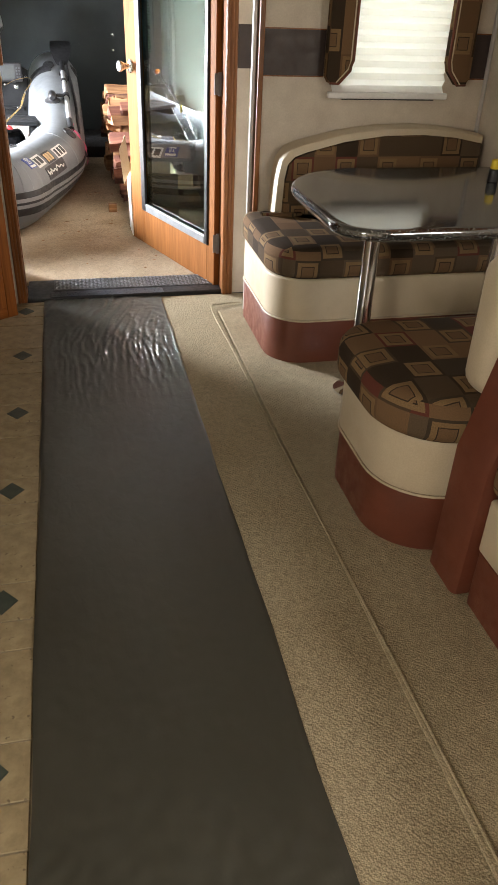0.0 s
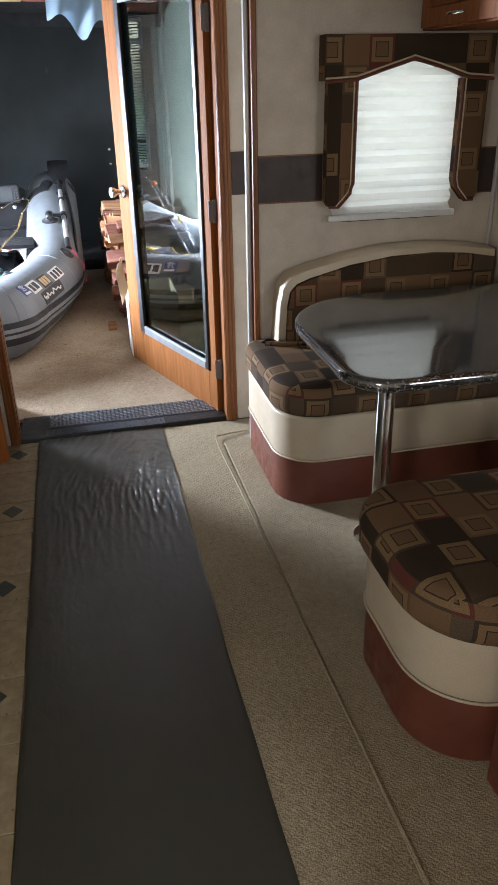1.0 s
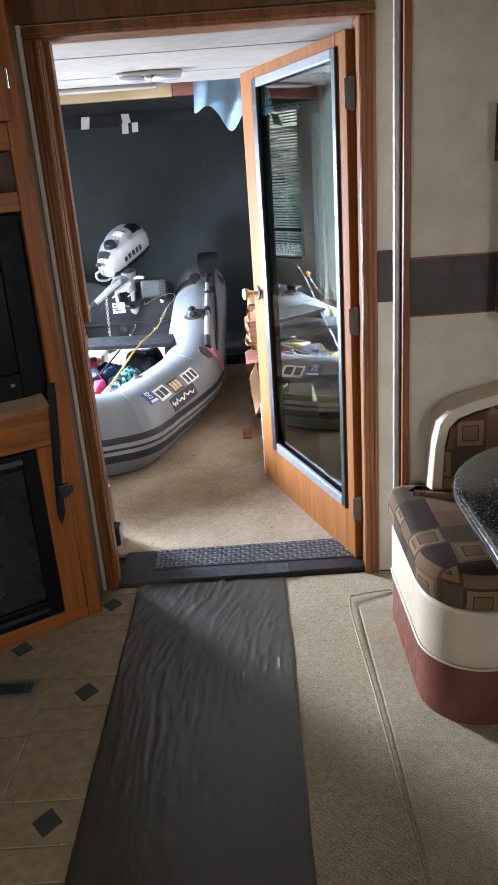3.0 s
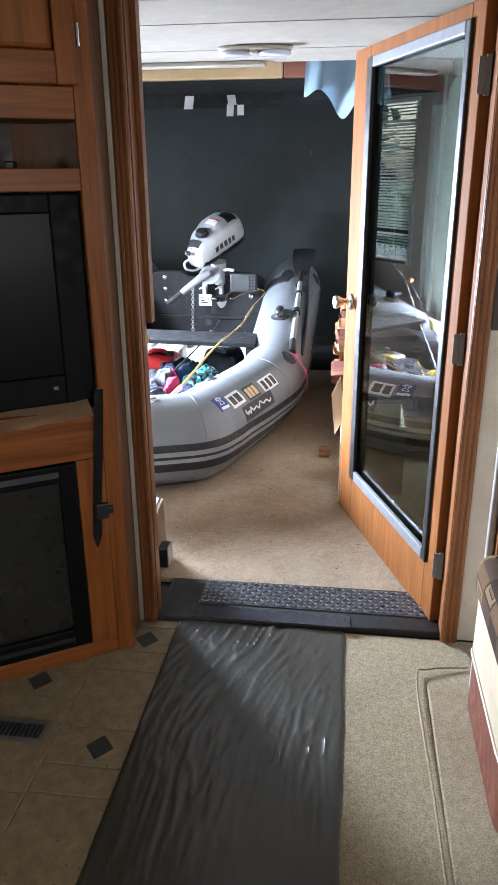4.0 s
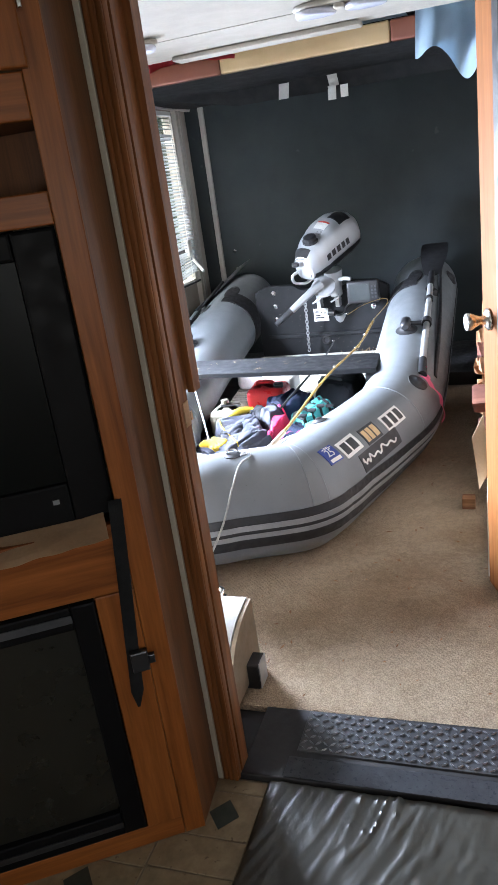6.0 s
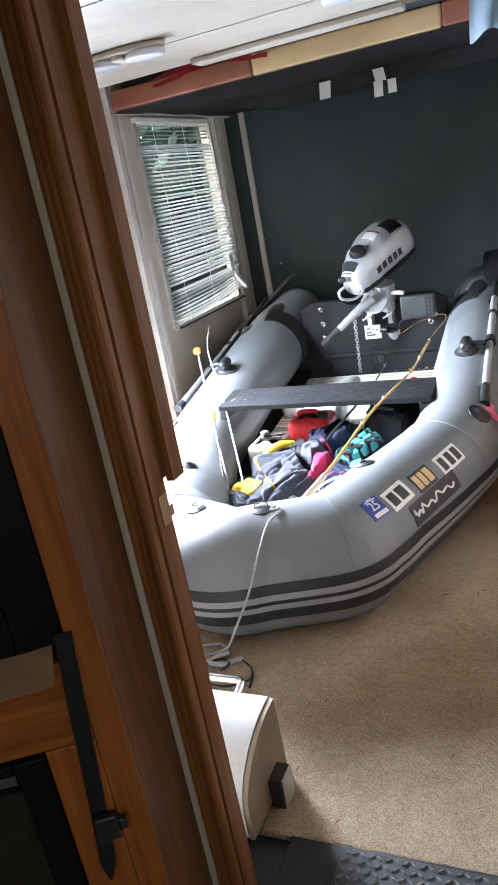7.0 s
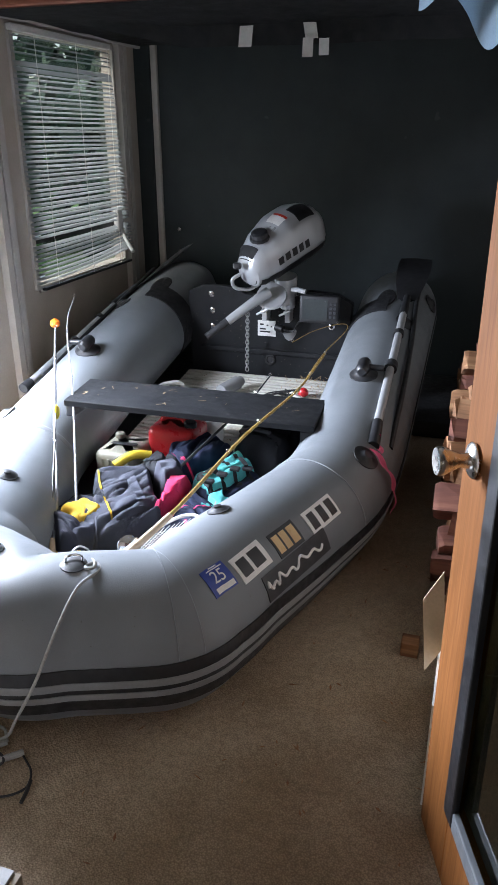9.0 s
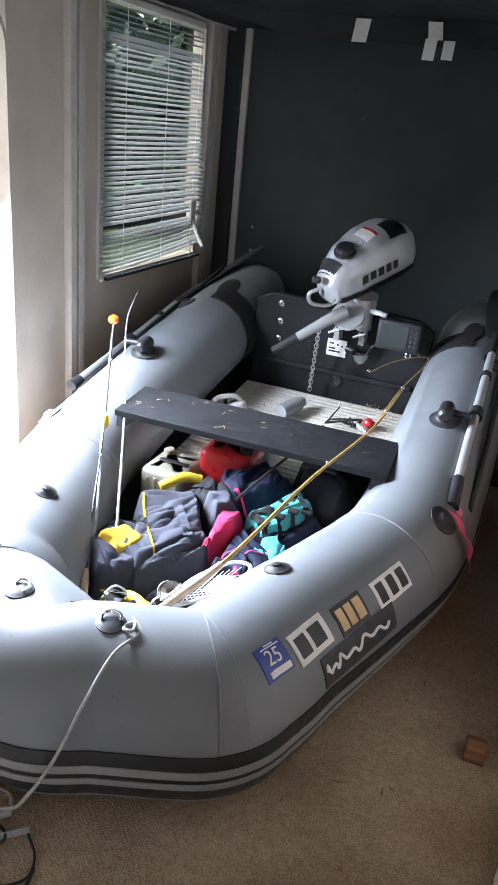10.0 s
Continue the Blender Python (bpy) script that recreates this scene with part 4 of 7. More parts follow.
rnd = random.Random(5)
for i in range(51):
    z = 1.925 - 0.0222 * i
    low = max(0.0, (i - 38) / 12)
    y1 = 8.78 + 0.16 * (i / 50)
    if i in (4, 41):
        continue
    tilt = radians(-28 + rnd.uniform(-5, 5) - (30 if i in (5, 6) else 0) + 25 * low * rnd.uniform(-0.6, 1))
    part("slat", slat(7.855, y1, z, tilt, (0.05 * low + rnd.uniform(-0.003, 0.003)), rnd.uniform(-0.004, 0.004) - 0.012 * low), SLAT, blind)
part("bottom_rail", box(-0.28, -0.255, 7.90, 8.9, 0.775, 0.79, 0.004), BLACK_PLASTIC, blind, "dark bottom rail")
for y in (8.02, 8.4, 8.74):
    part("ladder_cord", pipe([(-0.252, y, 1.94), (-0.252, y + 0.004, 0.79)], 0.0015, 5), WHITE_PLASTIC, blind)
for n_, y0 in (("bed_lift_track", 7.615), ("bed_lift_track", 8.905)):
    tr = thing(n_, (WEST, y0 + 0.05, 0.012), "pale metal bed lift track with dark slot on the wall", "track", "bed lift tracks")
    part("channel", joined((-0.2995, -0.262, y0, y0 + 0.042, 0.012, 2.2), (-0.2995, -0.262, y0 + 0.058, y0 + 0.1, 0.012, 2.2)), GREY_TRIM, tr)
    part("slot", box(-0.2995, -0.285, y0 + 0.042, y0 + 0.058, 0.012, 2.2), BLACK_PLASTIC, tr)
structure("trim_ramp_corner", box(-0.20, -0.162, BACK - 0.03, BACK - 0.001, 0.0, 2.3, 0.004), GREY_TRIM, "pale corner strip at the ramp door")
structure("trim_ramp_side", box(WEST + 0.001, -0.201, BACK - 0.05, BACK - 0.001, 0, 2.3), BLACK_PANEL, "black frame of the ramp door")
structure("trim_ramp_sill", box(WEST + 0.002, EAST - 0.002, 8.36, BACK - 0.001, 0.012, 0.11, 0.02), BLACK_RUBBER, "black raised sill in front of the ramp door", True)
for bx, bz in ((-0.062, 0.94), (-0.06, 0.80), (0.05, 0.5), (2.0, 0.93), (2.0, 0.8)):
    single("wall_bolt", lathe([(0, 0.012), (0.004, 0.012), (0.008, 0.006)], (bx, BACK, bz), (0, -1, 0), 12), CHROME, (bx, BACK, bz), "small bright bolt head in the black wall", "bolt", "ramp bolts", smooth=True)
arm_ = thing("window_lever", (-0.25, 8.7, 0.86), "white plastic lever beside the window", "lever")
part("bar", pipe([(-0.25, 8.78, 0.985), (-0.22, 8.74, 0.945), (-0.12, 8.64, 0.875)], 0.011, 8), WHITE_PLASTIC, arm_, "", True)
part("bracket", box(-0.285, -0.25, 8.74, 8.80, 0.97, 1.10, 0.008), WHITE_PLASTIC, arm_)

bed = thing("lift_bed", (1.08, 8.4, 1.985), "raised bed with brown and tan leatherette front rail", "bed")
TAN_VINYL = surface("tan_leatherette", (0.5, 0.36, 0.19), (0.57, 0.42, 0.24), 6, 0.5, relief=0.0008, grain=240)
RAIL_BROWN = surface("red_brown_leatherette", (0.17, 0.055, 0.033), (0.22, 0.075, 0.045), 6, 0.45, relief=0.0008, grain=240)
for x0, x1, mt in ((-0.235, 0.556, RAIL_BROWN), (0.558, 1.438, TAN_VINYL), (1.44, 2.42, RAIL_BROWN)):
    part("front_rail", box(x0, x1, 7.60, 7.64, 1.988, 2.085, 0.012, 3), mt, bed, "leatherette panel of the rail", True)
part("mattress", puff(rrect(-0.22, 2.40, 7.66, 9.15, (0.06,) * 4), 2.03, 2.14, 0.04), BLACK_CLOTH, bed, "dark mattress", True)


def underside(u, v):
    x = -0.25 + 2.68 * u
    prof = ((7.605, 1.985), (7.85, 1.975), (8.075, 1.955), (8.11, 1.905), (8.125, 1.868), (8.19, 1.885), (8.3, 1.95), (9.15, 2.0))
    k = v * (len(prof) - 1)
    i = min(int(k), len(prof) - 2)
    f = k - i
    y = prof[i][0] + (prof[i + 1][0] - prof[i][0]) * f
    z = prof[i][1] + (prof[i + 1][1] - prof[i][1]) * f
    z += (1.985 - z) * max(0.0, min(1.0, (0.45 - x) / 0.5))
    sag = 0.010 * noise.noise(Vector((x * 3, y * 4, 1))) + 0.025 * (u - 0.45) * (-1 if v > 0.2 else 0) * 0.6
    return Vector((x, y, z + sag * min(1, v * 5)))


part("underside_cover", sheet(50, 30, underside, 0.003), BLACK_CLOTH, bed, "sagging black fabric under the bed", True)
part("side_rail", box(-0.285, -0.25, 7.66, 9.18, 1.985, 2.02, 0.004), GREY_TRIM, bed, "pale metal side rail")
PAPER = surface("white_paper_label", (0.72, 0.71, 0.68), (0.8, 0.79, 0.77), 9, 0.7)
for (x0, x1, z0, z1, sl) in ((0.735, 0.795, 1.862, 1.94, 0.012), (1.03, 1.085, 1.885, 1.942, -0.004), (1.02, 1.066, 1.815, 1.886, 0.006), (1.092, 1.135, 1.82, 1.882, 0.004)):
    single("paper_tag", sheet(6, 6, lambda u, v: Vector((x0 + (x1 - x0) * u + sl * v - sl * (1 - v) * 0.4, 8.07 - 0.025 * v + 0.003 * noise.noise(Vector((u * 3, v * 4, x0))), z0 + (z1 - z0) * v)), 0.001), PAPER,
           ((x0 + x1) / 2, 8.07, z0), "white paper tag stuck to the black bed cover", "paper tag", "paper tags")
structure("trim_bunk_edge", box(0.62, 1.42, 6.80, 6.895, CEIL - 0.022, CEIL - 0.0005, 0.008), CEILING_MAT, "cream edging strip of the bunk", True)
structure("trim_bunk_seam", joined((WEST, EAST, 5.80, 5.806, CEIL - 0.003, CEIL - 0.0005), (WEST, EAST, 6.45, 6.4535, CEIL - 0.0025, CEIL - 0.0005)), GREY_TRIM, "panel joints of the bunk underside")
LENS = surface("frosted_lamp_lens", (0.42, 0.44, 0.52), (0.50, 0.52, 0.60), 8, 0.2, 0.05)
for cx in (0.585, 1.43):
    lamp = thing("ceiling_light", (cx, 6.36, CEIL - 0.045), "oval double ceiling light with frosted lenses, switched off", "ceiling light", "bunk lights")
    el = [(cx + 0.165 * math.cos(a), 6.36 + 0.062 * math.sin(a)) for a in (2 * math.pi * k / 32 for k in range(32))]
    part("base", puff(el, CEIL - 0.02, CEIL - 0.001, 0.008), CEILING_MAT, lamp, "", True)
    for s in (-1, 1):
        le = [(cx + s * 0.085 + 0.072 * math.cos(a), 6.36 + 0.05 * math.sin(a)) for a in (2 * math.pi * k / 24 for k in range(24))]
        part("lens", puff(le, CEIL - 0.042, CEIL - 0.018, 0.011), LENS, lamp, "frosted lens", True)
    part("switch_bridge", puff(rrect(cx - 0.018, cx + 0.018, 6.31, 6.41, (0.01,) * 4), CEIL - 0.036, CEIL - 0.018, 0.006), CEILING_MAT, lamp, "", True)


def cloth_colour(name, a, b):
    return surface(name, a, b, 10, 0.9, relief=0.0012, grain=280)


def heap(name, cx, cy, z, w, d, h, material, label, cat, seed):
    def place(u, v):
        x, y = cx + w * (u - 0.5), cy + d * (v - 0.5)
        e = min(1.0, 6 * min(u, 1 - u)) * min(1.0, 6 * min(v, 1 - v))
        return Vector((x + 0.02 * noise.noise(Vector((v * 4, seed, 0))), y, z + e * h * (0.7 + 0.6 * noise.noise(Vector((x * 9, y * 9, seed))))))
    return single(name, sheet(20, 12, place, 0.004), material, (cx, cy, z), label, cat, smooth=True)


heap("folded_blanket", 0.35, 7.78, 2.145, 0.62, 0.25, 0.10, cloth_colour("green_cloth", (0.01, 0.05, 0.03), (0.015, 0.08, 0.045)), "dark green blanket bunched on the bed", "blanket", 3.1)
single("red_blanket", sheet(30, 10, lambda u, v: Vector((0.03 + 0.62 * u, 7.585 + 0.13 * v, 2.098 + 0.02 * noise.noise(Vector((u * 6, v, 2))) + 0.03 * v - 0.05 * max(0.0, 1 - 3 * v) * (0.6 + 0.4 * math.sin(u * 7 + 1)))), 0.008), cloth_colour("red_cloth", (0.4, 0.02, 0.04), (0.5, 0.04, 0.06)), (0.35, 7.6, 2.09),
       "red blanket edge hanging over the bed rail", "blanket", smooth=True)


def blue_cloth(u, v):
    fold = 0.032 * math.sin(u * 15 + 2 * v) + 0.015 * noise.noise(Vector((u * 5, v * 3, 7)))
    edge = 0.13 * noise.noise(Vector((u * 3.3, 0, 4))) + 0.05 * u
    if v < 0.35:
        return Vector((1.60 + 0.42 * u, 7.60 - 1.1 * v + 0.02, 2.10 - 0.0 * v + 0.02 * noise.noise(Vector((u * 8, v * 8, 1)))))
    k = (v - 0.35) / 0.65
    return Vector((1.60 + 0.42 * u + 0.05 * k * (u - 0.2), 7.22 - 0.07 * math.sin(k * 1.5) + fold * k, 2.10 - k * (0.25 + edge)))


BLUE = cloth_colour("pale_blue_cotton", (0.35, 0.47, 0.58), (0.42, 0.54, 0.64))
single("hanging_towel", sheet(44, 26, blue_cloth, 0.005), BLUE, (1.8, 7.2, 1.83), "pale blue towel hanging down from the bed", "towel", smooth=True)
heap("crumpled_shirt", 1.38, 7.72, 2.09, 0.30, 0.2, 0.09, BLUE, "pale blue shirt crumpled on the bed", "shirt", 8.8)

ent = thing("door_2", (WEST, 6.89, 0.02), "open side entrance with a cream rounded frame", "door", "", "structure")


def arch_frame(x0, x1, grow):
    bm = bmesh.new()
    y0, y1, z0, z1, r = 6.516, 7.264, 0.026, 1.845, 0.16
    pts = [(y1, z0), (y1, z1 - r)] + [(y1 - r + r * math.cos(a), z1 - r + r * math.sin(a)) for a in (radians(90 * k / 8) for k in range(1, 9))]
    pts += [(y0 + r - r * math.sin(a), z1 - r + r * math.cos(a)) for a in (radians(90 * k / 8) for k in range(0, 9))] + [(y0, z0)]
    outer = [(y1 + grow, z0), (y1 + grow, z1 + grow), (y0 - grow, z1 + grow), (y0 - grow, z0)]
    a = [bm.verts.new((x0, y, z)) for y, z in pts]
    b = [bm.verts.new((x1, y, z)) for y, z in pts]
    c = [bm.verts.new((x0, y + (grow if y > 6.89 else -grow) * (1 if 0 < i < len(pts) - 1 else 1), z + (grow if z > 1.6 else 0))) for i, (y, z) in enumerate(pts)]
    d = [bm.verts.new((x1, v.co.y, v.co.z)) for v in c]
    for i in range(len(pts) - 1):
        for p, q in ((a, b), (b, d), (d, c), (c, a)):
            bm.faces.new((p[i], p[i + 1], q[i + 1], q[i]))
    bmesh.ops.recalc_face_normals(bm, faces=bm.faces)
    return bm


part("door_frame", arch_frame(-0.368, -0.292, 0.012), GARAGE_WALL, ent, "cream frame")
part("sill", box(-0.40, -0.28, 6.48, 7.30, 0.0, 0.025, 0.006), ALU, ent, "worn metal door sill")

# ---- portable grill beside the doorway ----
# end plates are tan; their shadow is mixed into the colour, making it darker
GRILL_TAN_SHADED = surface("shaded_tan_enamel", (0.24, 0.19, 0.13), (0.30, 0.24, 0.17), 8, 0.45)
GRILL_WHITE = surface("white_enamel", (0.50, 0.50, 0.50), (0.56, 0.56, 0.56), 5, 0.35)
grill = thing("portable_grill", (0.93, 5.30, 0.012), "pale portable grill with curved lid and chrome handle", "grill")
prof = [(0.0, 0.03), (0.0, 0.10)] + [(0.0 + 0.225 * (1 - math.cos(radians(a))), 0.10 + 0.158 * math.sin(radians(a))) for a in range(10, 91, 8)] + [(0.235, 0.258), (0.24, 0.03)]
part("end_plate", plate((1.178, 5.158, 0), (0, 1, 0), prof, (-1, 0, 0), 0.014, 0.002), GRILL_TAN_SHADED, grill, "tan end plate, its shade put into the colour")
part("end_plate", plate((0.70, 5.158, 0), (0, 1, 0), prof, (-1, 0, 0), 0.014, 0.002), GRILL_TAN_SHADED, grill, "tan end plate, its shade put into the colour")
part("lid", plate((1.163, 5.158, 0), (0, 1, 0), [(y, z + 0.004) for y, z in prof], (-1, 0, 0), 0.462), GRILL_WHITE, grill, "white enamelled lid", True)
part("handle", pipe([(1.05, 5.395, 0.215), (1.05, 5.455, 0.225), (1.04, 5.48, 0.228), (0.98, 5.482, 0.228), (0.80, 5.482, 0.228), (0.74, 5.478, 0.228), (0.73, 5.45, 0.225), (0.73, 5.395, 0.215)], 0.0115, 12, 5), CHROME, grill, "chrome tube handle", True)
part("gauge", lathe([(0, 0.03), (0.014, 0.03), (0.018, 0.026)], (0.93, 5.30, 0.262), (0, -0.35, 1)), CHROME, grill, "chrome lid gauge", True)
for x in (0.74, 1.13):
    for y in (5.19, 5.37):
        part("foot", box(x - 0.015, x + 0.015, y - 0.015, y + 0.015, 0.012, 0.034), BLACK_RUBBER, grill)
batt = thing("small_battery_box", (1.175, 5.315, 0.012), "small black box with terminal posts on the carpet", "box")
part("case", box(1.135, 1.213, 5.275, 5.345, 0.012, 0.098, 0.005), BLACK_PLASTIC, batt)
part("side_plate", box(1.2135, 1.217, 5.28, 5.34, 0.014, 0.10, 0.001), ALU, batt, "dull metal side plate")
part("post", lathe([(0, 0.008), (0.02, 0.008), (0.026, 0.005)], (1.16, 5.325, 0.098)), BLACK_PLASTIC, batt, "", True)
part("cap", box(1.14, 1.17, 5.285, 5.305, 0.098, 0.108, 0.002), BLACK_RUBBER, batt)

# ---- dark green tarpaulin hanging behind the open door ----
def tarp_place(u, v):
    y, z = 5.14 + 0.80 * u, 0.05 + 1.88 * v
    wave = 0.022 * math.sin(u * 38 + 1.5 * math.sin(v * 2.3)) + 0.018 * noise.noise(Vector((u * 9, v * 1.2, 3)))
    return Vector((2.405 + wave * (1.15 - 0.75 * v), y + 0.02 * noise.noise(Vector((u * 4, v * 2, 8))), z))


TARP = surface("dark_green_tarpaulin", (0.02, 0.052, 0.038), (0.035, 0.085, 0.06), 5, 0.4, relief=0.0006, grain=300)
tarp = thing("hanging_tarpaulin", (2.40, 5.5, 0.05), "dark green tarpaulin hanging in folds behind the glass door", "tarpaulin")
part("sheet", sheet(80, 30, tarp_place, 0.003), TARP, tarp, "", True)
for i in range(5):
    part("eyelet", lathe([(0, 0.012), (0.003, 0.012), (0.004, 0.006)], (2.395, 5.2 + 0.17 * i, 1.90), (-1, 0, 0), 12), BROWN_METAL, tarp, "dull metal eyelet", True)

# ---- firewood along the east wall ----
SPLIT = timber("split_firewood", (0.12, 0.05, 0.02), (0.26, 0.125, 0.055), (0.42, 0.24, 0.12), "x", 0.85, 0.0, 0.7)
BARK = timber("reddish_firewood", (0.07, 0.024, 0.015), (0.15, 0.052, 0.032), (0.24, 0.10, 0.06), "x", 0.9, 0.0, 0.7)
wood_rnd = random.Random(11)


def log(x, y, z, length, a, yaw, material, tall=False):
    k = wood_rnd.choice((3, 4, 4, 5))
    base = wood_rnd.uniform(0, 6.28)
    ring = [(a * (0.75 + 0.4 * wood_rnd.random()) * math.cos(base + 2 * math.pi * i / k), a * (0.75 + 0.35 * wood_rnd.random()) * math.sin(base + 2 * math.pi * i / k)) for i in range(k)]
    lowest = min(q[1] for q in ring)
    bm = bmesh.new()
    rows = []
    for s in (0, 0.04, 0.35, 0.7, 0.97, 1):
        g = 0.93 if s in (0, 1) else 1
        rows.append([bm.verts.new((length * (s - 0.5), g * p + wood_rnd.uniform(-0.010, 0.010), g * q - lowest + wood_rnd.uniform(0, 0.012))) for p, q in ring])
    for lo, hi in zip(rows, rows[1:]):
        for i in range(k):
            bm.faces.new((lo[i], lo[(i + 1) % k], hi[(i + 1) % k], hi[i]))
    bm.faces.new(rows[0])
    bm.faces.new(rows[-1])
    bmesh.ops.recalc_face_normals(bm, faces=bm.faces)
    ob = single("firewood_log", bm, material, (0, 0, 0), "split reddish firewood log stacked against the wall", "firewood", "firewood stack")
    ob.matrix_basis = pose(x, y, z, wood_rnd.uniform(-6, 6), wood_rnd.uniform(-3, 3), yaw)
    return ob


for row in range(9):
    y = 6.60 + 0.045 * (row % 2)
    while y < 8.2:
        top = 2.4 if y < 6.75 else 5.0 if y < 6.95 else 8.2
        if row < top + 0.8 * noise.noise(Vector((y * 3, row, 0))):
            a = wood_rnd.uniform(0.034, 0.066)
            length = wood_rnd.uniform(0.36, 0.50)
            log(1.875 + length / 2 + wood_rnd.uniform(-0.08, 0.09), y, 0.014 + 0.068 * row, length, a, wood_rnd.uniform(-12, 12), SPLIT if wood_rnd.random() < 0.6 else BARK)
        y += wood_rnd.uniform(0.078, 0.115)
single("wood_offcut", box(1.75, 1.805, 6.53, 6.585, 0.012, 0.062, 0.004), SPLIT, (1.77, 6.59, 0.012), "small sawn wood block on the carpet", "wood block")
PALE_CARD = surface("pale_cardboard", (0.55, 0.42, 0.27), (0.62, 0.49, 0.33), 7, 0.8, relief=0.0005)
carton = thing("cardboard_box", (2.03, 6.27, 0.012), "open cardboard box with a raised flap beside the firewood", "box")
for q in ((1.875, 1.88, 6.08, 6.44, 0.012, 0.36), (2.165, 2.17, 6.08, 6.44, 0.012, 0.36), (1.88, 2.165, 6.08, 6.085, 0.012, 0.36), (1.88, 2.165, 6.435, 6.44, 0.012, 0.36)):
    part("side", box(*q), CARD, carton)
part("bottom", box(1.88, 2.165, 6.085, 6.435, 0.012, 0.017), CARD, carton)
part("flap", plate((0, 6.15, 0), (1, 0, 0), [(1.836, 0.285), (1.873, 0.36), (1.874, 0.40), (1.856, 0.575), (1.815, 0.49)], (0, -1, 0), 0.004), PALE_CARD, carton, "pale tan flap")
single("white_board", plate((1.87, 5.99, 0), (0.0, 0.22, 0), [(0, 0.012), (1, 0.012), (0.9, 0.34), (0.1, 0.30)], (-1, 0, 0), 0.006), PAPER, (1.87, 6.08, 0.012), "white board leaning behind the door", "board")

chip_rnd = random.Random(3)
chips = bmesh.new()
for _ in range(130):
    x, y = chip_rnd.uniform(1.0, 2.0), chip_rnd.uniform(5.25, 7.2)
    if chip_rnd.random() < 0.3:
        x = chip_rnd.uniform(-0.2, 1.2)
    a, l, w = chip_rnd.uniform(0, 6.28), chip_rnd.uniform(0.004, 0.018), chip_rnd.uniform(0.0015, 0.004)
    c, s = math.cos(a), math.sin(a)
    q = [chips.verts.new((x + c * u - s * v, y + s * u + c * v, 0.0165 + chip_rnd.uniform(0, 0.003))) for u, v in ((-l, 0), (0, -w), (l, 0), (0, w))]
    chips.faces.new(q)
    p = chips.verts.new((x, y, 0.0215))
    for i in range(4):
        chips.faces.new((q[i], q[(i + 1) % 4], p))
bmesh.ops.recalc_face_normals(chips, faces=chips.faces)
single("wood_chips", chips, SPLIT, (1.5, 6.2, 0.012), "wood chips and bark crumbs scattered on the carpet", "wood chips", kind="stuff")
# ---- the inflatable boat ----
AX = 0.785
TUBE_R = 0.222


def keel(y):
    """Height of the tubes' middle: the bow turns up a little, the stern is raised."""
    prof = ((5.9, 0.25), (6.3, 0.224), (6.62, 0.220), (7.2, 0.270), (7.63, 0.362), (8.2, 0.495), (8.8, 0.61), (9.3, 0.71))
    for (a, p), (b, q) in zip(prof, prof[1:]):
        if y <= b:
            return p + (q - p) * (y - a) / (b - a)
    return prof[-1][1]


def tube_line(per=10):
    half = [(0.12, 6.085), (0.27, 6.148), (0.335, 6.185), (0.358, 6.245), (0.382, 6.32), (0.42, 6.46), (0.52, 6.75), (0.62, 7.05), (0.648, 7.35), (0.652, 7.8), (0.652, 8.3), (0.65, 8.7), (0.645, 9.02)]
    pts = [(AX - d - (0.018 if 6.3 < y < 8 else 0), y) for d, y in half[::-1]] + [(AX, 6.03)] + [(AX + d, y) for d, y in half]
    return spline([(x, y, keel(y)) for x, y in pts], per)


LINE = tube_line()
N = len(LINE) - 1
MID = N // 2
B0, B1 = MID - 29, MID + 29


def drift(k):
    """The rubbing strip slides a little lower round the tube towards the stern."""
    y = LINE[max(0, min(N, int(k)))].y
    return -11.0 * max(0.0, min(1.0, (y - 6.4) / 0.7))


def tube_frame(k):
    """Centre, outward and upward directions at a place along the tube; k counts steps and may lie between two."""
    i = max(0, min(N - 1, int(math.floor(k))))
    p = LINE[i].lerp(LINE[i + 1], k - i)
    t = (LINE[min(i + 2, N)] - LINE[max(i - 1, 0)]).normalized()
    n = Vector((t.y, -t.x, 0)).normalized()
    u = n.cross(t).normalized()
    return p, n, (u if u.z > 0 else -u), t


def tube_radius(k):
    e = min(k, N - k)
    r = TUBE_R - 0.014 * max(0.0, min(1.0, (LINE[max(0, min(N, int(k)))].y - 6.5) / 0.6))
    return r if e > 9 else r * (0.5 + 0.5 * math.sin(math.pi / 2 * e / 9))


def on_tube(k, phi, lift=0.0):
    p, n, u, t = tube_frame(k)
    r = tube_radius(k) + lift
    return p + r * (math.cos(radians(phi)) * n + math.sin(radians(phi)) * u)


def tube(k0, k1, sides=32):
    bm = bmesh.new()
    rows = [[bm.verts.new(on_tube(k, 360 * j / sides)) for j in range(sides)] for k in range(k0, k1 + 1)]
    for a, b in zip(rows, rows[1:]):
        for j in range(sides):
            bm.faces.new((a[j], a[(j + 1) % sides], b[(j + 1) % sides], b[j]))
    bm.faces.new(rows[0])
    bm.faces.new(rows[-1])
    bmesh.ops.recalc_face_normals(bm, faces=bm.faces)
    return bm


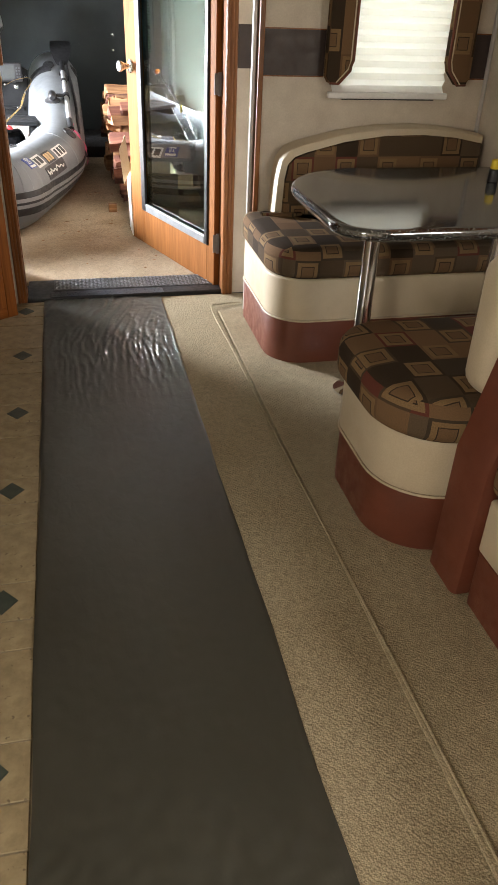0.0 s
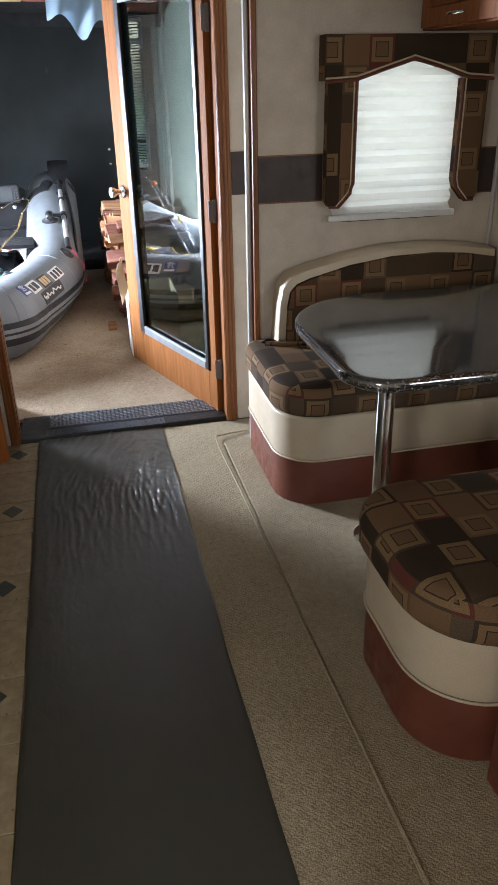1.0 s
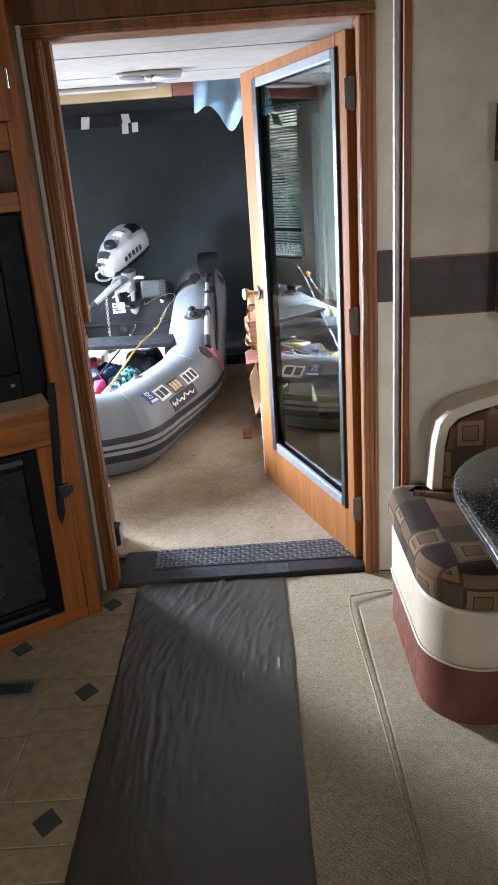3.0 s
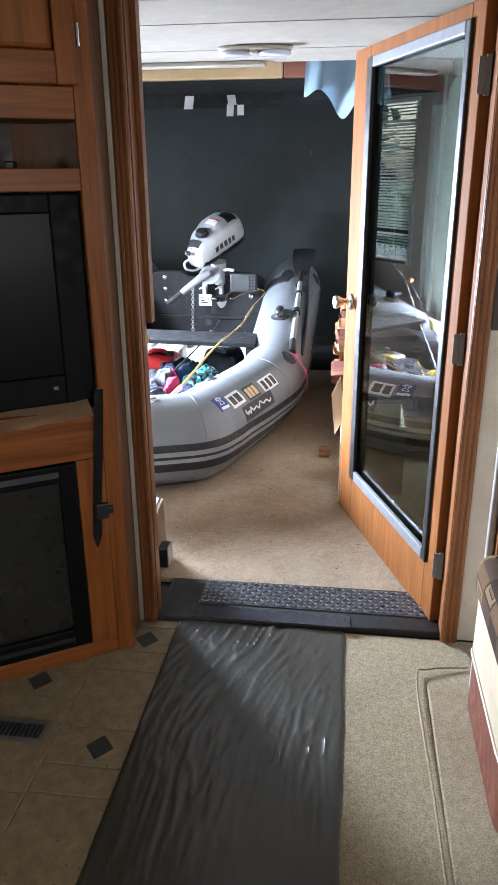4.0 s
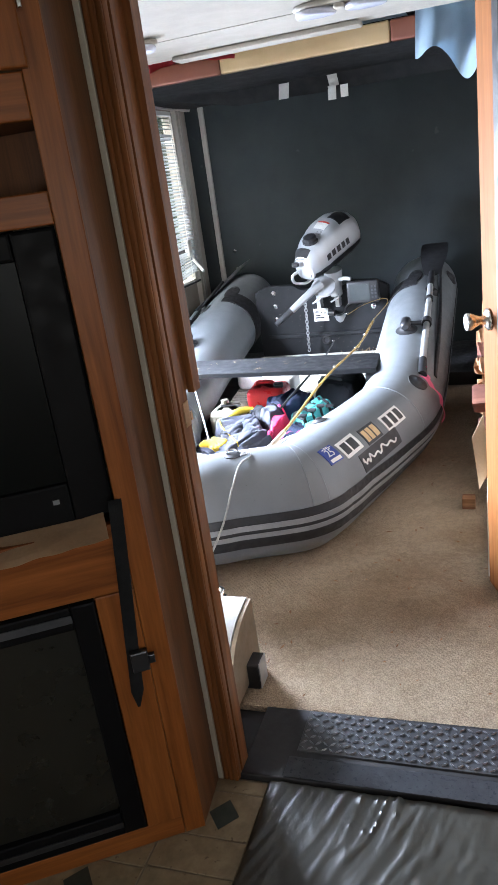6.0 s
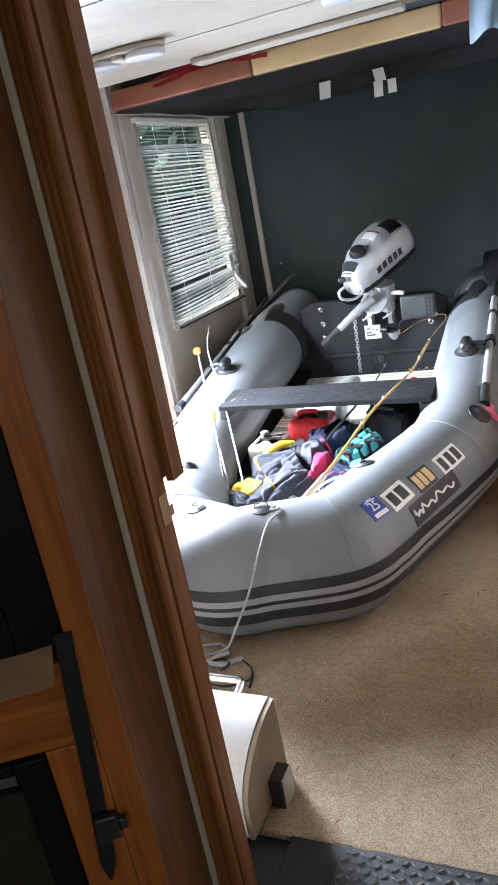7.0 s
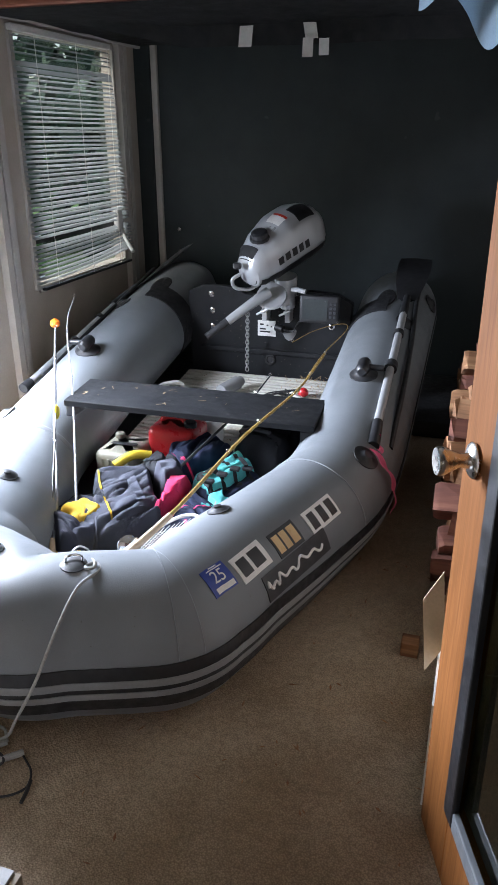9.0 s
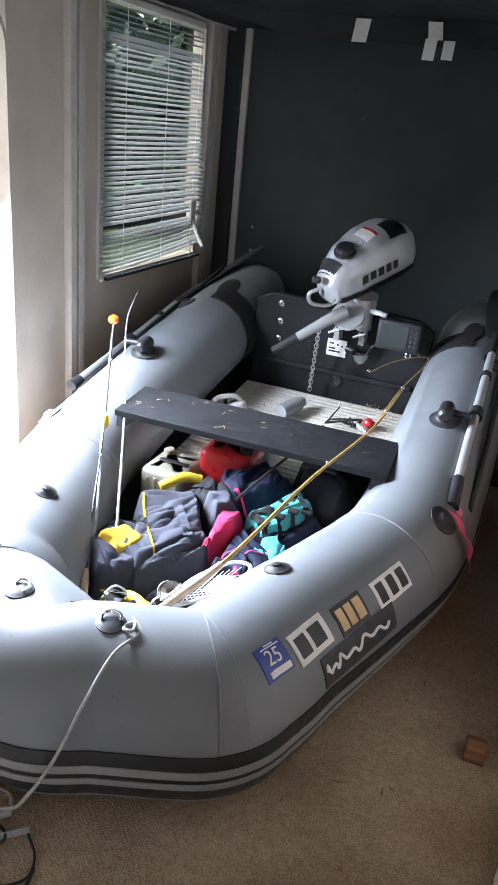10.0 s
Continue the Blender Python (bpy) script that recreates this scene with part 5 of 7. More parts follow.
def band(k0, k1, f0, f1, lift, step=1.0, rows_n=4, slide=False):
    """A strip glued to the tube, between two angles, with its edges drawn down to the tube."""
    bm, rows, k = bmesh.new(), [], k0
    while k <= k1 + 1e-6:
        s = drift(k) if slide else 0.0
        ring = [on_tube(k, f0 + s, -0.001)] + [on_tube(k, f0 + s + (f1 - f0) * j / rows_n, lift) for j in range(rows_n + 1)] + [on_tube(k, f1 + s, -0.001)]
        rows.append([bm.verts.new(q) for q in ring])
        k += step
    for a, b in zip(rows, rows[1:]):
        for j in range(len(a) - 1):
            bm.faces.new((a[j], a[j + 1], b[j + 1], b[j]))
    bm.faces.new(rows[0])
    bm.faces.new(rows[-1])
    bmesh.ops.recalc_face_normals(bm, faces=bm.faces)
    return bm


boat = thing("inflatable_boat", (AX, 7.4, 0.012), "grey inflatable boat with black and pale rubbing stripes, stern raised", "boat")
for k0, k1, nm in ((0, B0, "side_tube"), (B0, B1, "bow_tube"), (B1, N, "side_tube")):
    part(nm, tube(k0, k1), PVC, boat, smooth=True)
part("rubbing_strake", band(6, N - 6, -24, 12, 0.004, 1.0, 8, True), BLACK_RUBBER, boat, "black rubbing strip", True)
part("stripe", band(6, N - 6, -2.5, 3, 0.0065, 1.0, 2, True), PVC_LIGHT, boat, "pale stripe", True)
part("stripe", band(6, N - 6, -11.5, -6.5, 0.0065, 1.0, 2, True), PVC_LIGHT, boat, "pale stripe", True)
for k in (B0, B1):
    lap = part("seam", band(k - 1.3, k + 1.3, 13, 172, 0.0016, 0.4, 24), PVC, boat, "glued seam", True)
    for q in (-1.3, 1.1):
        part("seam_edge", band(k + q, k + q + 0.2, 13, 172, 0.0024, 0.1, 24), PVC_SEAM, lap, "", True)
for k in (MID - 77, MID + 77):
    lap = part("seam", band(k - 0.5, k + 0.5, 4, 172, 0.0013, 0.25, 24), PVC, boat, "glued seam", True)
    part("seam_edge", band(k - 0.55, k - 0.45, 4, 172, 0.002, 0.1, 24), PVC_SEAM, lap, "", True)


def floor_z(y):
    return 0.275 + 0.12 * (y - 8.3)


def hull_floor(u, v):
    y = 6.16 + 2.2 * v
    d = 0.06 + 0.62 * min(1, v * 1.6)
    return Vector((AX + d * (2 * u - 1), y, floor_z(y) - 0.03 - 0.05 * (1 - abs(2 * u - 1))))


HULL = surface("dark_hull_fabric", (0.03, 0.032, 0.035), (0.05, 0.052, 0.056), 6, 0.6)
part("hull_floor", sheet(12, 14, hull_floor, 0.006), HULL, boat, "dark inflatable hull floor", True)
part("stern_prop", box(0.55, 1.02, 8.30, 8.42, 0.012, 0.22, 0.006), SPLIT, boat, "timber prop under the stern")
FLOORBOARD = surface("dirty_white_floorboard", (0.5, 0.48, 0.43), (0.62, 0.6, 0.55), 14, 0.55, relief=0.001, specks=(60, 0.66, (0.2, 0.14, 0.08)))
for i in range(28):
    y = 7.40 + 0.0335 * i
    part("floor_slat", box(0.34, 1.23, y, y + 0.029, floor_z(y), floor_z(y) + 0.013, 0.003, 1), FLOORBOARD, boat)

# transom, leaning aft a little
def transom_plate(x0, x1, z0, z1, y, depth, material, name, label="", r=0.004):
    return part(name, plate((0, y, 0), (1, 0, 0), rect(x0, x1, z0, z1), (0, -1, 0), depth, r), material, boat, label)


TRANSOM = surface("black_transom_board", (0.012, 0.0125, 0.014), (0.02, 0.021, 0.023), 7, 0.5, relief=0.0008, spec=0.2, specks=(55, 0.7, (0.07, 0.065, 0.055)))
part("transom", plate((0, 8.42, 0), (1, 0, 0), [(0.34, 0.25), (1.22, 0.25), (1.24, 0.70), (1.16, 0.745), (1.0, 0.755), (0.93, 0.72), (0.66, 0.72), (0.60, 0.755), (0.42, 0.76), (0.33, 0.72)], (0, -1, 0), 0.042, 0.006), TRANSOM, boat, "black transom board")
transom_plate(0.40, 1.18, 0.40, 0.425, 8.377, 0.018, TRANSOM, "transom_rib")
for bx, bz in ((0.465, 0.71), (0.468, 0.62), (0.468, 0.53), (1.135, 0.655), (1.135, 0.575)):
    part("transom_bolt", lathe([(0, 0.017), (0.003, 0.017), (0.006, 0.009), (0.012, 0.008)], (bx, 8.377, bz), (0, -1, 0), 16), CHROME, boat, "bright bolt", True)
part("drain_plug", lathe([(0, 0.03), (0.008, 0.03), (0.01, 0.02), (0.004, 0.015)], (0.80, 8.377, 0.37), (0, -1, 0), 20), BLACK_RUBBER, boat, "", True)
transom_plate(0.73, 0.83, 0.50, 0.585, 8.376, 0.003, PAPER, "maker_label", "white label", 0.0)
for bx0, bx1, bz in ((0.742, 0.765, 0.56), (0.78, 0.79, 0.555), (0.803, 0.812, 0.55), (0.742, 0.80, 0.52), (0.742, 0.775, 0.535)):
    transom_plate(bx0, bx1, bz, bz + 0.008, 8.3725, 0.0008, BLACK_PLASTIC, "label_bar", "", 0.0)
for s in (-1, 1):
    k = min(range(MID, N) if s > 0 else range(0, MID), key=lambda i: abs(LINE[i].y - 8.36))
    part("transom_flange", band(k - 1.6, k + 1.6, 92, 215, 0.006, 0.8, 14), BLACK_RUBBER, boat, "black flange", True)

# thwart seat
thwart = part("thwart_seat", prism([(0.318, 7.05), (1.315, 7.185), (1.30, 7.50), (0.285, 7.328)], 0.0, 0.024, 0.004), TRANSOM, boat, "black plank seat flecked with dry grass")
for v in thwart.data.vertices:
    v.co.z += 0.512 - 0.055 * ((v.co.x + AX - 0.26) / 1.05) - 0.0
part("thwart_bracket", box(1.255, 1.325, 7.20, 7.46, 0.40, 0.452, 0.008), BLACK_RUBBER, boat)
part("thwart_bracket", box(0.30, 0.34, 7.08, 7.30, 0.45, 0.505, 0.008), BLACK_RUBBER, boat)
gr = random.Random(8)
fl = bmesh.new()
for _ in range(20):
    s, w = gr.uniform(0.06, 0.95), gr.uniform(0.1, 0.9)
    x = 0.28 + 1.03 * s
    y = 7.045 + 0.14 * s + 0.29 * w
    z = 0.5395 - 0.055 * ((x - 0.26) / 1.05)
    a, l = gr.uniform(0, 3.14), gr.uniform(0.004, 0.016)
    c, s_ = math.cos(a), math.sin(a)
    q = [fl.verts.new((x + c * u - s_ * v, y + s_ * u + c * v, z)) for u, v in ((-l, -0.0012), (l, -0.0012), (l, 0.0012), (-l, 0.0012))]
    fl.faces.new(q)
for _ in range(110):
    x, y = gr.uniform(0.9, 1.16), gr.uniform(7.9, 8.34)
    z = floor_z(y) + 0.016 + gr.uniform(0, 0.006)
    a, l = gr.uniform(0, 3.14), gr.uniform(0.006, 0.03)
    c, s_ = math.cos(a), math.sin(a)
    fl.faces.new([fl.verts.new((x + c * u - s_ * v, y + s_ * u + c * v, z + (0.008 if u > 0 else 0))) for u, v in ((-l, -0.0014), (l, -0.0014), (l, 0.0014), (-l, 0.0014))])
STRAW = surface("dry_straw", (0.34, 0.22, 0.10), (0.5, 0.36, 0.2), 20, 0.8)
tagged(part("dry_grass", fl, STRAW, boat), "dry grass stems", "", "", "stuff")


# fittings on the tubes
def fitting(k, phi, spec, material, name, label=""):
    p, n, u, t = tube_frame(k)
    d = math.cos(radians(phi)) * n + math.sin(radians(phi)) * u
    return part(name, lathe(spec, on_tube(k, phi, -0.002), d, 22), material, boat, label, True), on_tube(k, phi), d, t


def nearest(y, side):
    rng = range(MID, N) if side > 0 else range(0, MID)
    return min(rng, key=lambda i: abs(LINE[i].y - y))


VALVE = [(0, 0.037), (0.004, 0.037), (0.006, 0.027), (0.010, 0.023), (0.012, 0.013), (0.017, 0.012), (0.019, 0.005)]
for y, s in ((6.51, 1), (6.55, -1)):
    fitting(nearest(y, s), 106, VALVE, BLACK_RUBBER, "valve", "dark valve cap")
for y, s in ((6.085, 1), (6.085, -1)):
    o, p, d, t = fitting(nearest(y, s), 88, [(0, 0.036), (0.003, 0.036), (0.005, 0.028), (0.008, 0.02)], BLACK_RUBBER, "ring_patch", "")
    n1 = d.cross(t).normalized()
    part("d_ring", pipe([p + t * 0.022 + d * 0.008, p + t * 0.02 + d * 0.012 + n1 * 0.018, p + d * 0.014 + n1 * 0.026, p - t * 0.02 + d * 0.012 + n1 * 0.018, p - t * 0.022 + d * 0.008], 0.0035, 8), CHROME, o, "bright ring", True)
for s in (1, -1):
    k = nearest(7.65, s)
    o, p, d, t = fitting(k, 92, [(0, 0.06), (0.005, 0.06), (0.01, 0.048), (0.02, 0.036), (0.034, 0.03)], BLACK_RUBBER, "oarlock", "black rubber oarlock")
    part("oarlock_block", lathe([(-0.048, 0.016), (-0.04, 0.025), (-0.03, 0.029), (0.03, 0.029), (0.04, 0.025), (0.048, 0.016)], p + d * 0.038, t, 16), BLACK_PLASTIC, o, "moulded black block", True)
    part("oarlock_pin", pipe([p + d * 0.04, p + d * 0.038 + Vector((s * 0.085, 0, 0.0))], 0.013, 10, smooth_line=False), BLACK_PLASTIC, o, "", True)
    for yy, f in ((7.11, 54), (8.2, 62), (8.62, 30)):
        fitting(nearest(yy, s), f, [(0, 0.052), (0.004, 0.052), (0.008, 0.03), (0.02, 0.018)], BLACK_RUBBER, "tube_patch", "black oval patch")
    kk = nearest(8.42, s)
    oval = bmesh.new()
    ring = [(kk + 2.6 * math.cos(a), 98 + 13 * math.sin(a)) for a in (2 * math.pi * j / 24 for j in range(24))]
    low = [oval.verts.new(on_tube(k_, f, -0.001)) for k_, f in ring]
    high = [oval.verts.new(on_tube(kk + (k_ - kk) * 0.92, 98 + (f - 98) * 0.92, 0.005)) for k_, f in ring]
    for j in range(24):
        oval.faces.new((low[j], low[(j + 1) % 24], high[(j + 1) % 24], high[j]))
    centre = oval.verts.new(on_tube(kk, 98, 0.006))
    for j in range(24):
        oval.faces.new((high[j], high[(j + 1) % 24], centre))
    bmesh.ops.recalc_face_normals(oval, faces=oval.faces)
    part("stern_patch", oval, BLACK_RUBBER, boat, "black reinforcement patch", True)

# stickers along the starboard bow; lettering as plain bars


def sticker(k0, k1, f0, f1, lift, material, name, label="", parent=None):
    return part(name, band(k0, k1, f0, f1, lift, (k1 - k0) / 6, 5), material, parent or boat, label, True)


BLUE_STICKER = surface("blue_sticker", (0.02, 0.045, 0.25), (0.03, 0.06, 0.3), 12, 0.4)
GOLD = surface("gold_foil", (0.55, 0.36, 0.16), (0.65, 0.45, 0.22), 14, 0.35)
DARK_PATCH = surface("charcoal_patch", (0.02, 0.021, 0.023), (0.03, 0.031, 0.034), 9, 0.5)


def span(y0, y1):
    """Fractional places along the starboard tube between two y values."""
    def at(y):
        for i in range(MID, N):
            if LINE[i].y <= y < LINE[i + 1].y:
                return i + (y - LINE[i].y) / (LINE[i + 1].y - LINE[i].y)
        return float(N)
    return at(y0), at(y1)


def plate_of(y0, y1, f0, f1, back_mat, bar_mat, bars, name, label):
    a, b = span(y0, y1)
    o = sticker(a, b, f0, f1, 0.0022, back_mat, name, label)
    for u0, u1, v0, v1 in bars:
        sticker(a + (b - a) * u0, a + (b - a) * u1, f0 + (f1 - f0) * v0, f0 + (f1 - f0) * v1, 0.0034, bar_mat, "marking_bar", "", o)
    return o, a, b


def lettering(text, size, at, right, upward, material, parent):
    """Raised flat letters, centred on a place."""
    crv = bpy.data.curves.new("lettering", "FONT")
    crv.body, crv.size, crv.align_x, crv.align_y, crv.extrude = text, size, "CENTER", "CENTER", 0.0006
    tmp_ob = bpy.data.objects.new("lettering", crv)
    me = bpy.data.meshes.new_from_object(tmp_ob)
    bm = bmesh.new()
    bm.from_mesh(me)
    right, upward = right.normalized(), upward.normalized()
    nrm = right.cross(upward).normalized()
    for v in bm.verts:
        v.co = at + right * v.co.x + nrm.cross(right) * v.co.y + nrm * v.co.z
    bpy.data.objects.remove(tmp_ob)
    bpy.data.meshes.remove(me)
    bpy.data.curves.remove(crv)
    return part("lettering", bm, material, parent)


blue, ka, kb = plate_of(6.205, 6.29, 42, 63, BLUE_STICKER, PAPER, ((0.06, 0.94, 0.06, 0.25), (0.1, 0.9, 0.86, 0.9), (0.28, 0.72, 0.93, 0.97)), "blue_sticker", "small blue sticker with white marks")
YEAR = ((ka + kb) / 2, 54)
lettering("25", 0.052, on_tube(*YEAR, 0.0034), on_tube(YEAR[0] + 1, YEAR[1]) - on_tube(YEAR[0] - 1, YEAR[1]), on_tube(YEAR[0], YEAR[1] + 4) - on_tube(YEAR[0], YEAR[1] - 4), PAPER, blue)
plate_of(6.31, 6.46, 38, 59, PAPER, BLACK_PLASTIC, ((0.10, 0.42, 0.18, 0.82), (0.56, 0.90, 0.18, 0.82)), "white_sticker", "white sticker with black bars")
plate_of(6.50, 6.625, 35, 56, DARK_PATCH, GOLD, ((0.08, 0.30, 0.15, 0.85), (0.38, 0.60, 0.15, 0.85), (0.68, 0.92, 0.15, 0.85)), "gold_sticker", "dark sticker with gold bars")
plate_of(6.675, 6.84, 33, 54, PAPER, BLACK_PLASTIC, ((0.08, 0.28, 0.15, 0.85), (0.40, 0.60, 0.15, 0.85), (0.72, 0.92, 0.15, 0.85)), "white_sticker", "white sticker with black bars")
pa, pb = span(6.37, 6.725)
logo = sticker(pa, pb, 14, 34, 0.0026, DARK_PATCH, "name_patch", "charcoal patch with a pale wavy stroke")
sw = [on_tube(pa + (pb - pa) * (0.08 + 0.84 * i / 28), 24 + 4.4 * math.sin(i * 1.35 + 0.5 * math.sin(i * 0.8)) * (0.55 + 0.45 * math.sin(i * 0.7 + 1)), 0.003) for i in range(29)]
part("pale_stroke", pipe(sw, 0.0046, 6, 3), PAPER, logo, "pale stroke", True)


# ---- oars ----
def oar(label, pts, blade_at):
    o = thing("oar", pts[0], label, "oar", "pair of oars")
    a, b, c, d = [Vector(p) for p in pts]
    part("grip", pipe([a, b], (0.024, 0.021), 14, smooth_line=False), BLACK_PLASTIC, o, "black grip", True)
    part("shaft", pipe([b, c], 0.0175, 14, smooth_line=False), ALU, o, "aluminium shaft", True)
    part("collar", pipe([b.lerp(c, 0.42), b.lerp(c, 0.47)], 0.028, 14, smooth_line=False), BLACK_RUBBER, o, "", True)
    part("collar", pipe([b.lerp(c, 0.74), b.lerp(c, 0.77)], 0.024, 14, smooth_line=False), BLACK_RUBBER, o, "", True)
    part("blade_socket", pipe([c.lerp(d, -0.08), c.lerp(d, 0.25)], (0.022, 0.018), 12, smooth_line=False), BLACK_PLASTIC, o, "", True)
    t = (d - c).normalized()
    w = blade_at.normalized()
    n = t.cross(w).normalized()
    bm = bmesh.new()
    rows = []
    for k in range(9):
        s = k / 8
        half = 0.024 + 0.062 * math.sin(math.pi * min(0.5, 0.1 + 0.5 * s)) * (1 if s < 0.96 else 0.92)
        p = c.lerp(d, 0.2 + 0.8 * s)
        rows.append([bm.verts.new(p + w * half * q + n * 0.012 * (1 - q * q) * m) for q, m in ((-1, 1), (-0.5, 1), (0, 1), (0.5, 1), (1, 1), (0.5, -0.4), (0, -0.4), (-0.5, -0.4))])
    for lo, hi in zip(rows, rows[1:]):
        for j in range(8):
            bm.faces.new((lo[j], lo[(j + 1) % 8], hi[(j + 1) % 8], hi[j]))
    bm.faces.new(rows[0])
    bm.faces.new(rows[-1])
    bmesh.ops.recalc_face_normals(bm, faces=bm.faces)
    part("blade", bm, BLACK_PLASTIC, o, "black plastic blade", True)
    return o


oar("aluminium oar with black blade, pink ribbon tied at its grip", ((1.546, 7.16, 0.44), (1.54, 7.30, 0.483), (1.52, 8.20, 0.722), (1.52, 8.66, 0.90)), Vector((1.0, 0, 0.0)))
oar("aluminium oar with black blade, lying on the outer tube", ((-0.115, 7.40, 0.425), (-0.11, 7.46, 0.44), (-0.03, 8.25, 0.67), (0.085, 8.92, 0.86)), Vector((0.9, -0.2, 0.5)))
single("grip_cord", pipe([(1.60, 7.25, 0.40), (1.60, 7.6, 0.52), (1.585, 8.0, 0.62), (1.56, 8.4, 0.72), (1.56, 8.6, 0.78)], 0.011, 8), BLACK_RUBBER, (1.6, 7.6, 0.4), "black grab line along the tube", "rope", smooth=True)
single("grip_cord", pipe([(-0.055, 7.20, 0.345), (-0.07, 7.5, 0.45), (-0.045, 7.9, 0.57), (0.0, 8.3, 0.70), (0.03, 8.6, 0.79)], 0.010, 8), BLACK_RUBBER, (-0.05, 7.6, 0.35), "black grab line along the tube", "rope", smooth=True)
PINK = surface("pink_ribbon", (0.75, 0.12, 0.26), (0.85, 0.2, 0.36), 12, 0.6)
KR = nearest(7.14, 1)
rib = thing("pink_ribbon", (1.56, 7.19, 0.41), "pink plastic ribbon knotted to the oar", "ribbon")
part("knot", lathe([(0, 0.008), (0.008, 0.022), (0.02, 0.024), (0.032, 0.01)], (1.556, 7.185, 0.405), (0.3, -0.4, 0.8), 10), PINK, rib, "", True)
part("tail", sheet(3, 22, lambda u, v: on_tube(KR - 0.5 * v - (0.8 + 0.3 * v) * (u - 0.5) + 0.06 * math.sin(v * 14), 56 - 72 * v, 0.016 + 0.012 * abs(math.sin(v * 9 + u))), 0.002), PINK, rib, "", True)
part("tail", sheet(2, 12, lambda u, v: Vector((1.56 + 0.012 * (u - 0.5), 7.19 + 0.02 * v, 0.42 + 0.05 * v + 0.004 * math.sin(v * 9))), 0.002), PINK, rib, "", True)

# ---- outboard motor ----
motor = thing("outboard_motor", (0.80, 8.36, 0.62), "silver and black outboard motor clamped to the transom, tilted up", "outboard motor")
COWL = surface("silver_cowling_paint", (0.36, 0.37, 0.38), (0.39, 0.40, 0.41), 3, 0.3, 0.03, 0.4, coat=0.2, grain=700)
MA = Vector((0.24, 0.36, 0.15)).normalized()
MB = Vector((0.93, -0.37, 0.02))
MB = (MB - MA * MB.dot(MA)).normalized()
MC = MB.cross(MA).normalized()
MC = MC if MC.z > 0 else -MC
MO = Vector((0.765, 8.06, 0.872))


def cowl_point(s, ang, grow=0.0):
    """The engine cover: s runs from its nose to its tail, ang round it, 90 at the top."""
    prof = ((0.0, 0.04, 0.04), (0.04, 0.075, 0.085), (0.14, 0.10, 0.115), (0.30, 0.122, 0.138), (0.5, 0.132, 0.156), (0.7, 0.13, 0.158), (0.86, 0.118, 0.142), (0.95, 0.09, 0.108), (0.99, 0.055, 0.062), (1.0, 0.03, 0.035))
    for (s0, w0, h0), (s1, w1, h1) in zip(prof, prof[1:]):
        if s <= s1 + 1e-9:
            f = (s - s0) / (s1 - s0)
            f = f * f * (3 - 2 * f) if 0 < f < 1 else f
            w, h = w0 + (w1 - w0) * f, h0 + (h1 - h0) * f
            break
    c, sn = math.cos(radians(ang)), math.sin(radians(ang))
    e = 0.72
    cx, sx = math.copysign(abs(c) ** e, c), math.copysign(abs(sn) ** e, sn)
    hh = h if sx > 0 else h * 0.72
    lift = 0.03 * math.sin(math.pi * s) + 0.045 * s
    return MO + MA * (0.50 * s) + MB * (w + grow) * cx + MC * ((hh + grow) * sx + lift)


def cowl_patch(s0, s1, a0, a1, grow, ns=10, na=10, closed=False):
    bm = bmesh.new()
    rows = [[bm.verts.new(cowl_point(s0 + (s1 - s0) * i / ns, a0 + (a1 - a0) * j / na, grow)) for j in range(na if closed else na + 1)] for i in range(ns + 1)]
    for a, b in zip(rows, rows[1:]):
        for j in range(na if closed else na):
            bm.faces.new((a[j], a[(j + 1) % len(a)], b[(j + 1) % len(a)], b[j]))
    if closed:
        bm.faces.new(rows[0])
        bm.faces.new(rows[-1])
    elif grow:
        bmesh.ops.solidify(bm, geom=bm.faces[:], thickness=0.006)
    bmesh.ops.recalc_face_normals(bm, faces=bm.faces)
    return bm


cowl = part("cowling", cowl_patch(0, 1, 0, 360, 0, 26, 36, True), COWL, motor, "silver painted engine cover", True)
part("lower_rim", cowl_patch(0.02, 0.98, 196, 344, 0.003, 20, 14), BLACK_PLASTIC, motor, "black lower rim", True)
part("air_grille", cowl_patch(0.60, 0.82, 38, 84, 0.004, 8, 8), BLACK_PLASTIC, cowl, "black air intake", True)
part("warning_label", cowl_patch(0.40, 0.50, 62, 92, 0.0015, 3, 3), PAPER, cowl, "small white warning label")
part("warning_label", cowl_patch(0.50, 0.53, 62, 92, 0.0018, 2, 3), surface("red_print", (0.5, 0.03, 0.02), (0.6, 0.05, 0.03), 9, 0.5), cowl, "red print")
part("starter_panel", cowl_patch(0.03, 0.13, 60, 135, 0.002, 5, 6), BLACK_PLASTIC, cowl, "black starter panel", True)
for i in range(5):
    part("marking_bar", cowl_patch(0.25 + 0.085 * i, 0.31 + 0.085 * i, -3 - 0.5 * i, 5 - 0.5 * i, 0.0012, 2, 2), BLACK_PLASTIC, cowl)
cap = cowl_point(0.22, 80)
part("fuel_cap", lathe([(0, 0.05), (0.012, 0.05), (0.015, 0.042), (0.034, 0.040), (0.038, 0.028)], cap, (cap - MO - MA * 0.12).normalized(), 12), BLACK_PLASTIC, cowl, "ribbed black fuel cap")
part("starter_handle", box(0.715, 0.755, 8.0, 8.03, 0.915, 0.945, 0.008), BLACK_PLASTIC, motor)
part("carry_bracket", pipe([(0.74, 8.05, 0.885), (0.705, 8.03, 0.86), (0.71, 8.06, 0.815), (0.76, 8.12, 0.80), (0.80, 8.16, 0.82)], 0.009, 10), ALU, motor, "pale bracket", True)
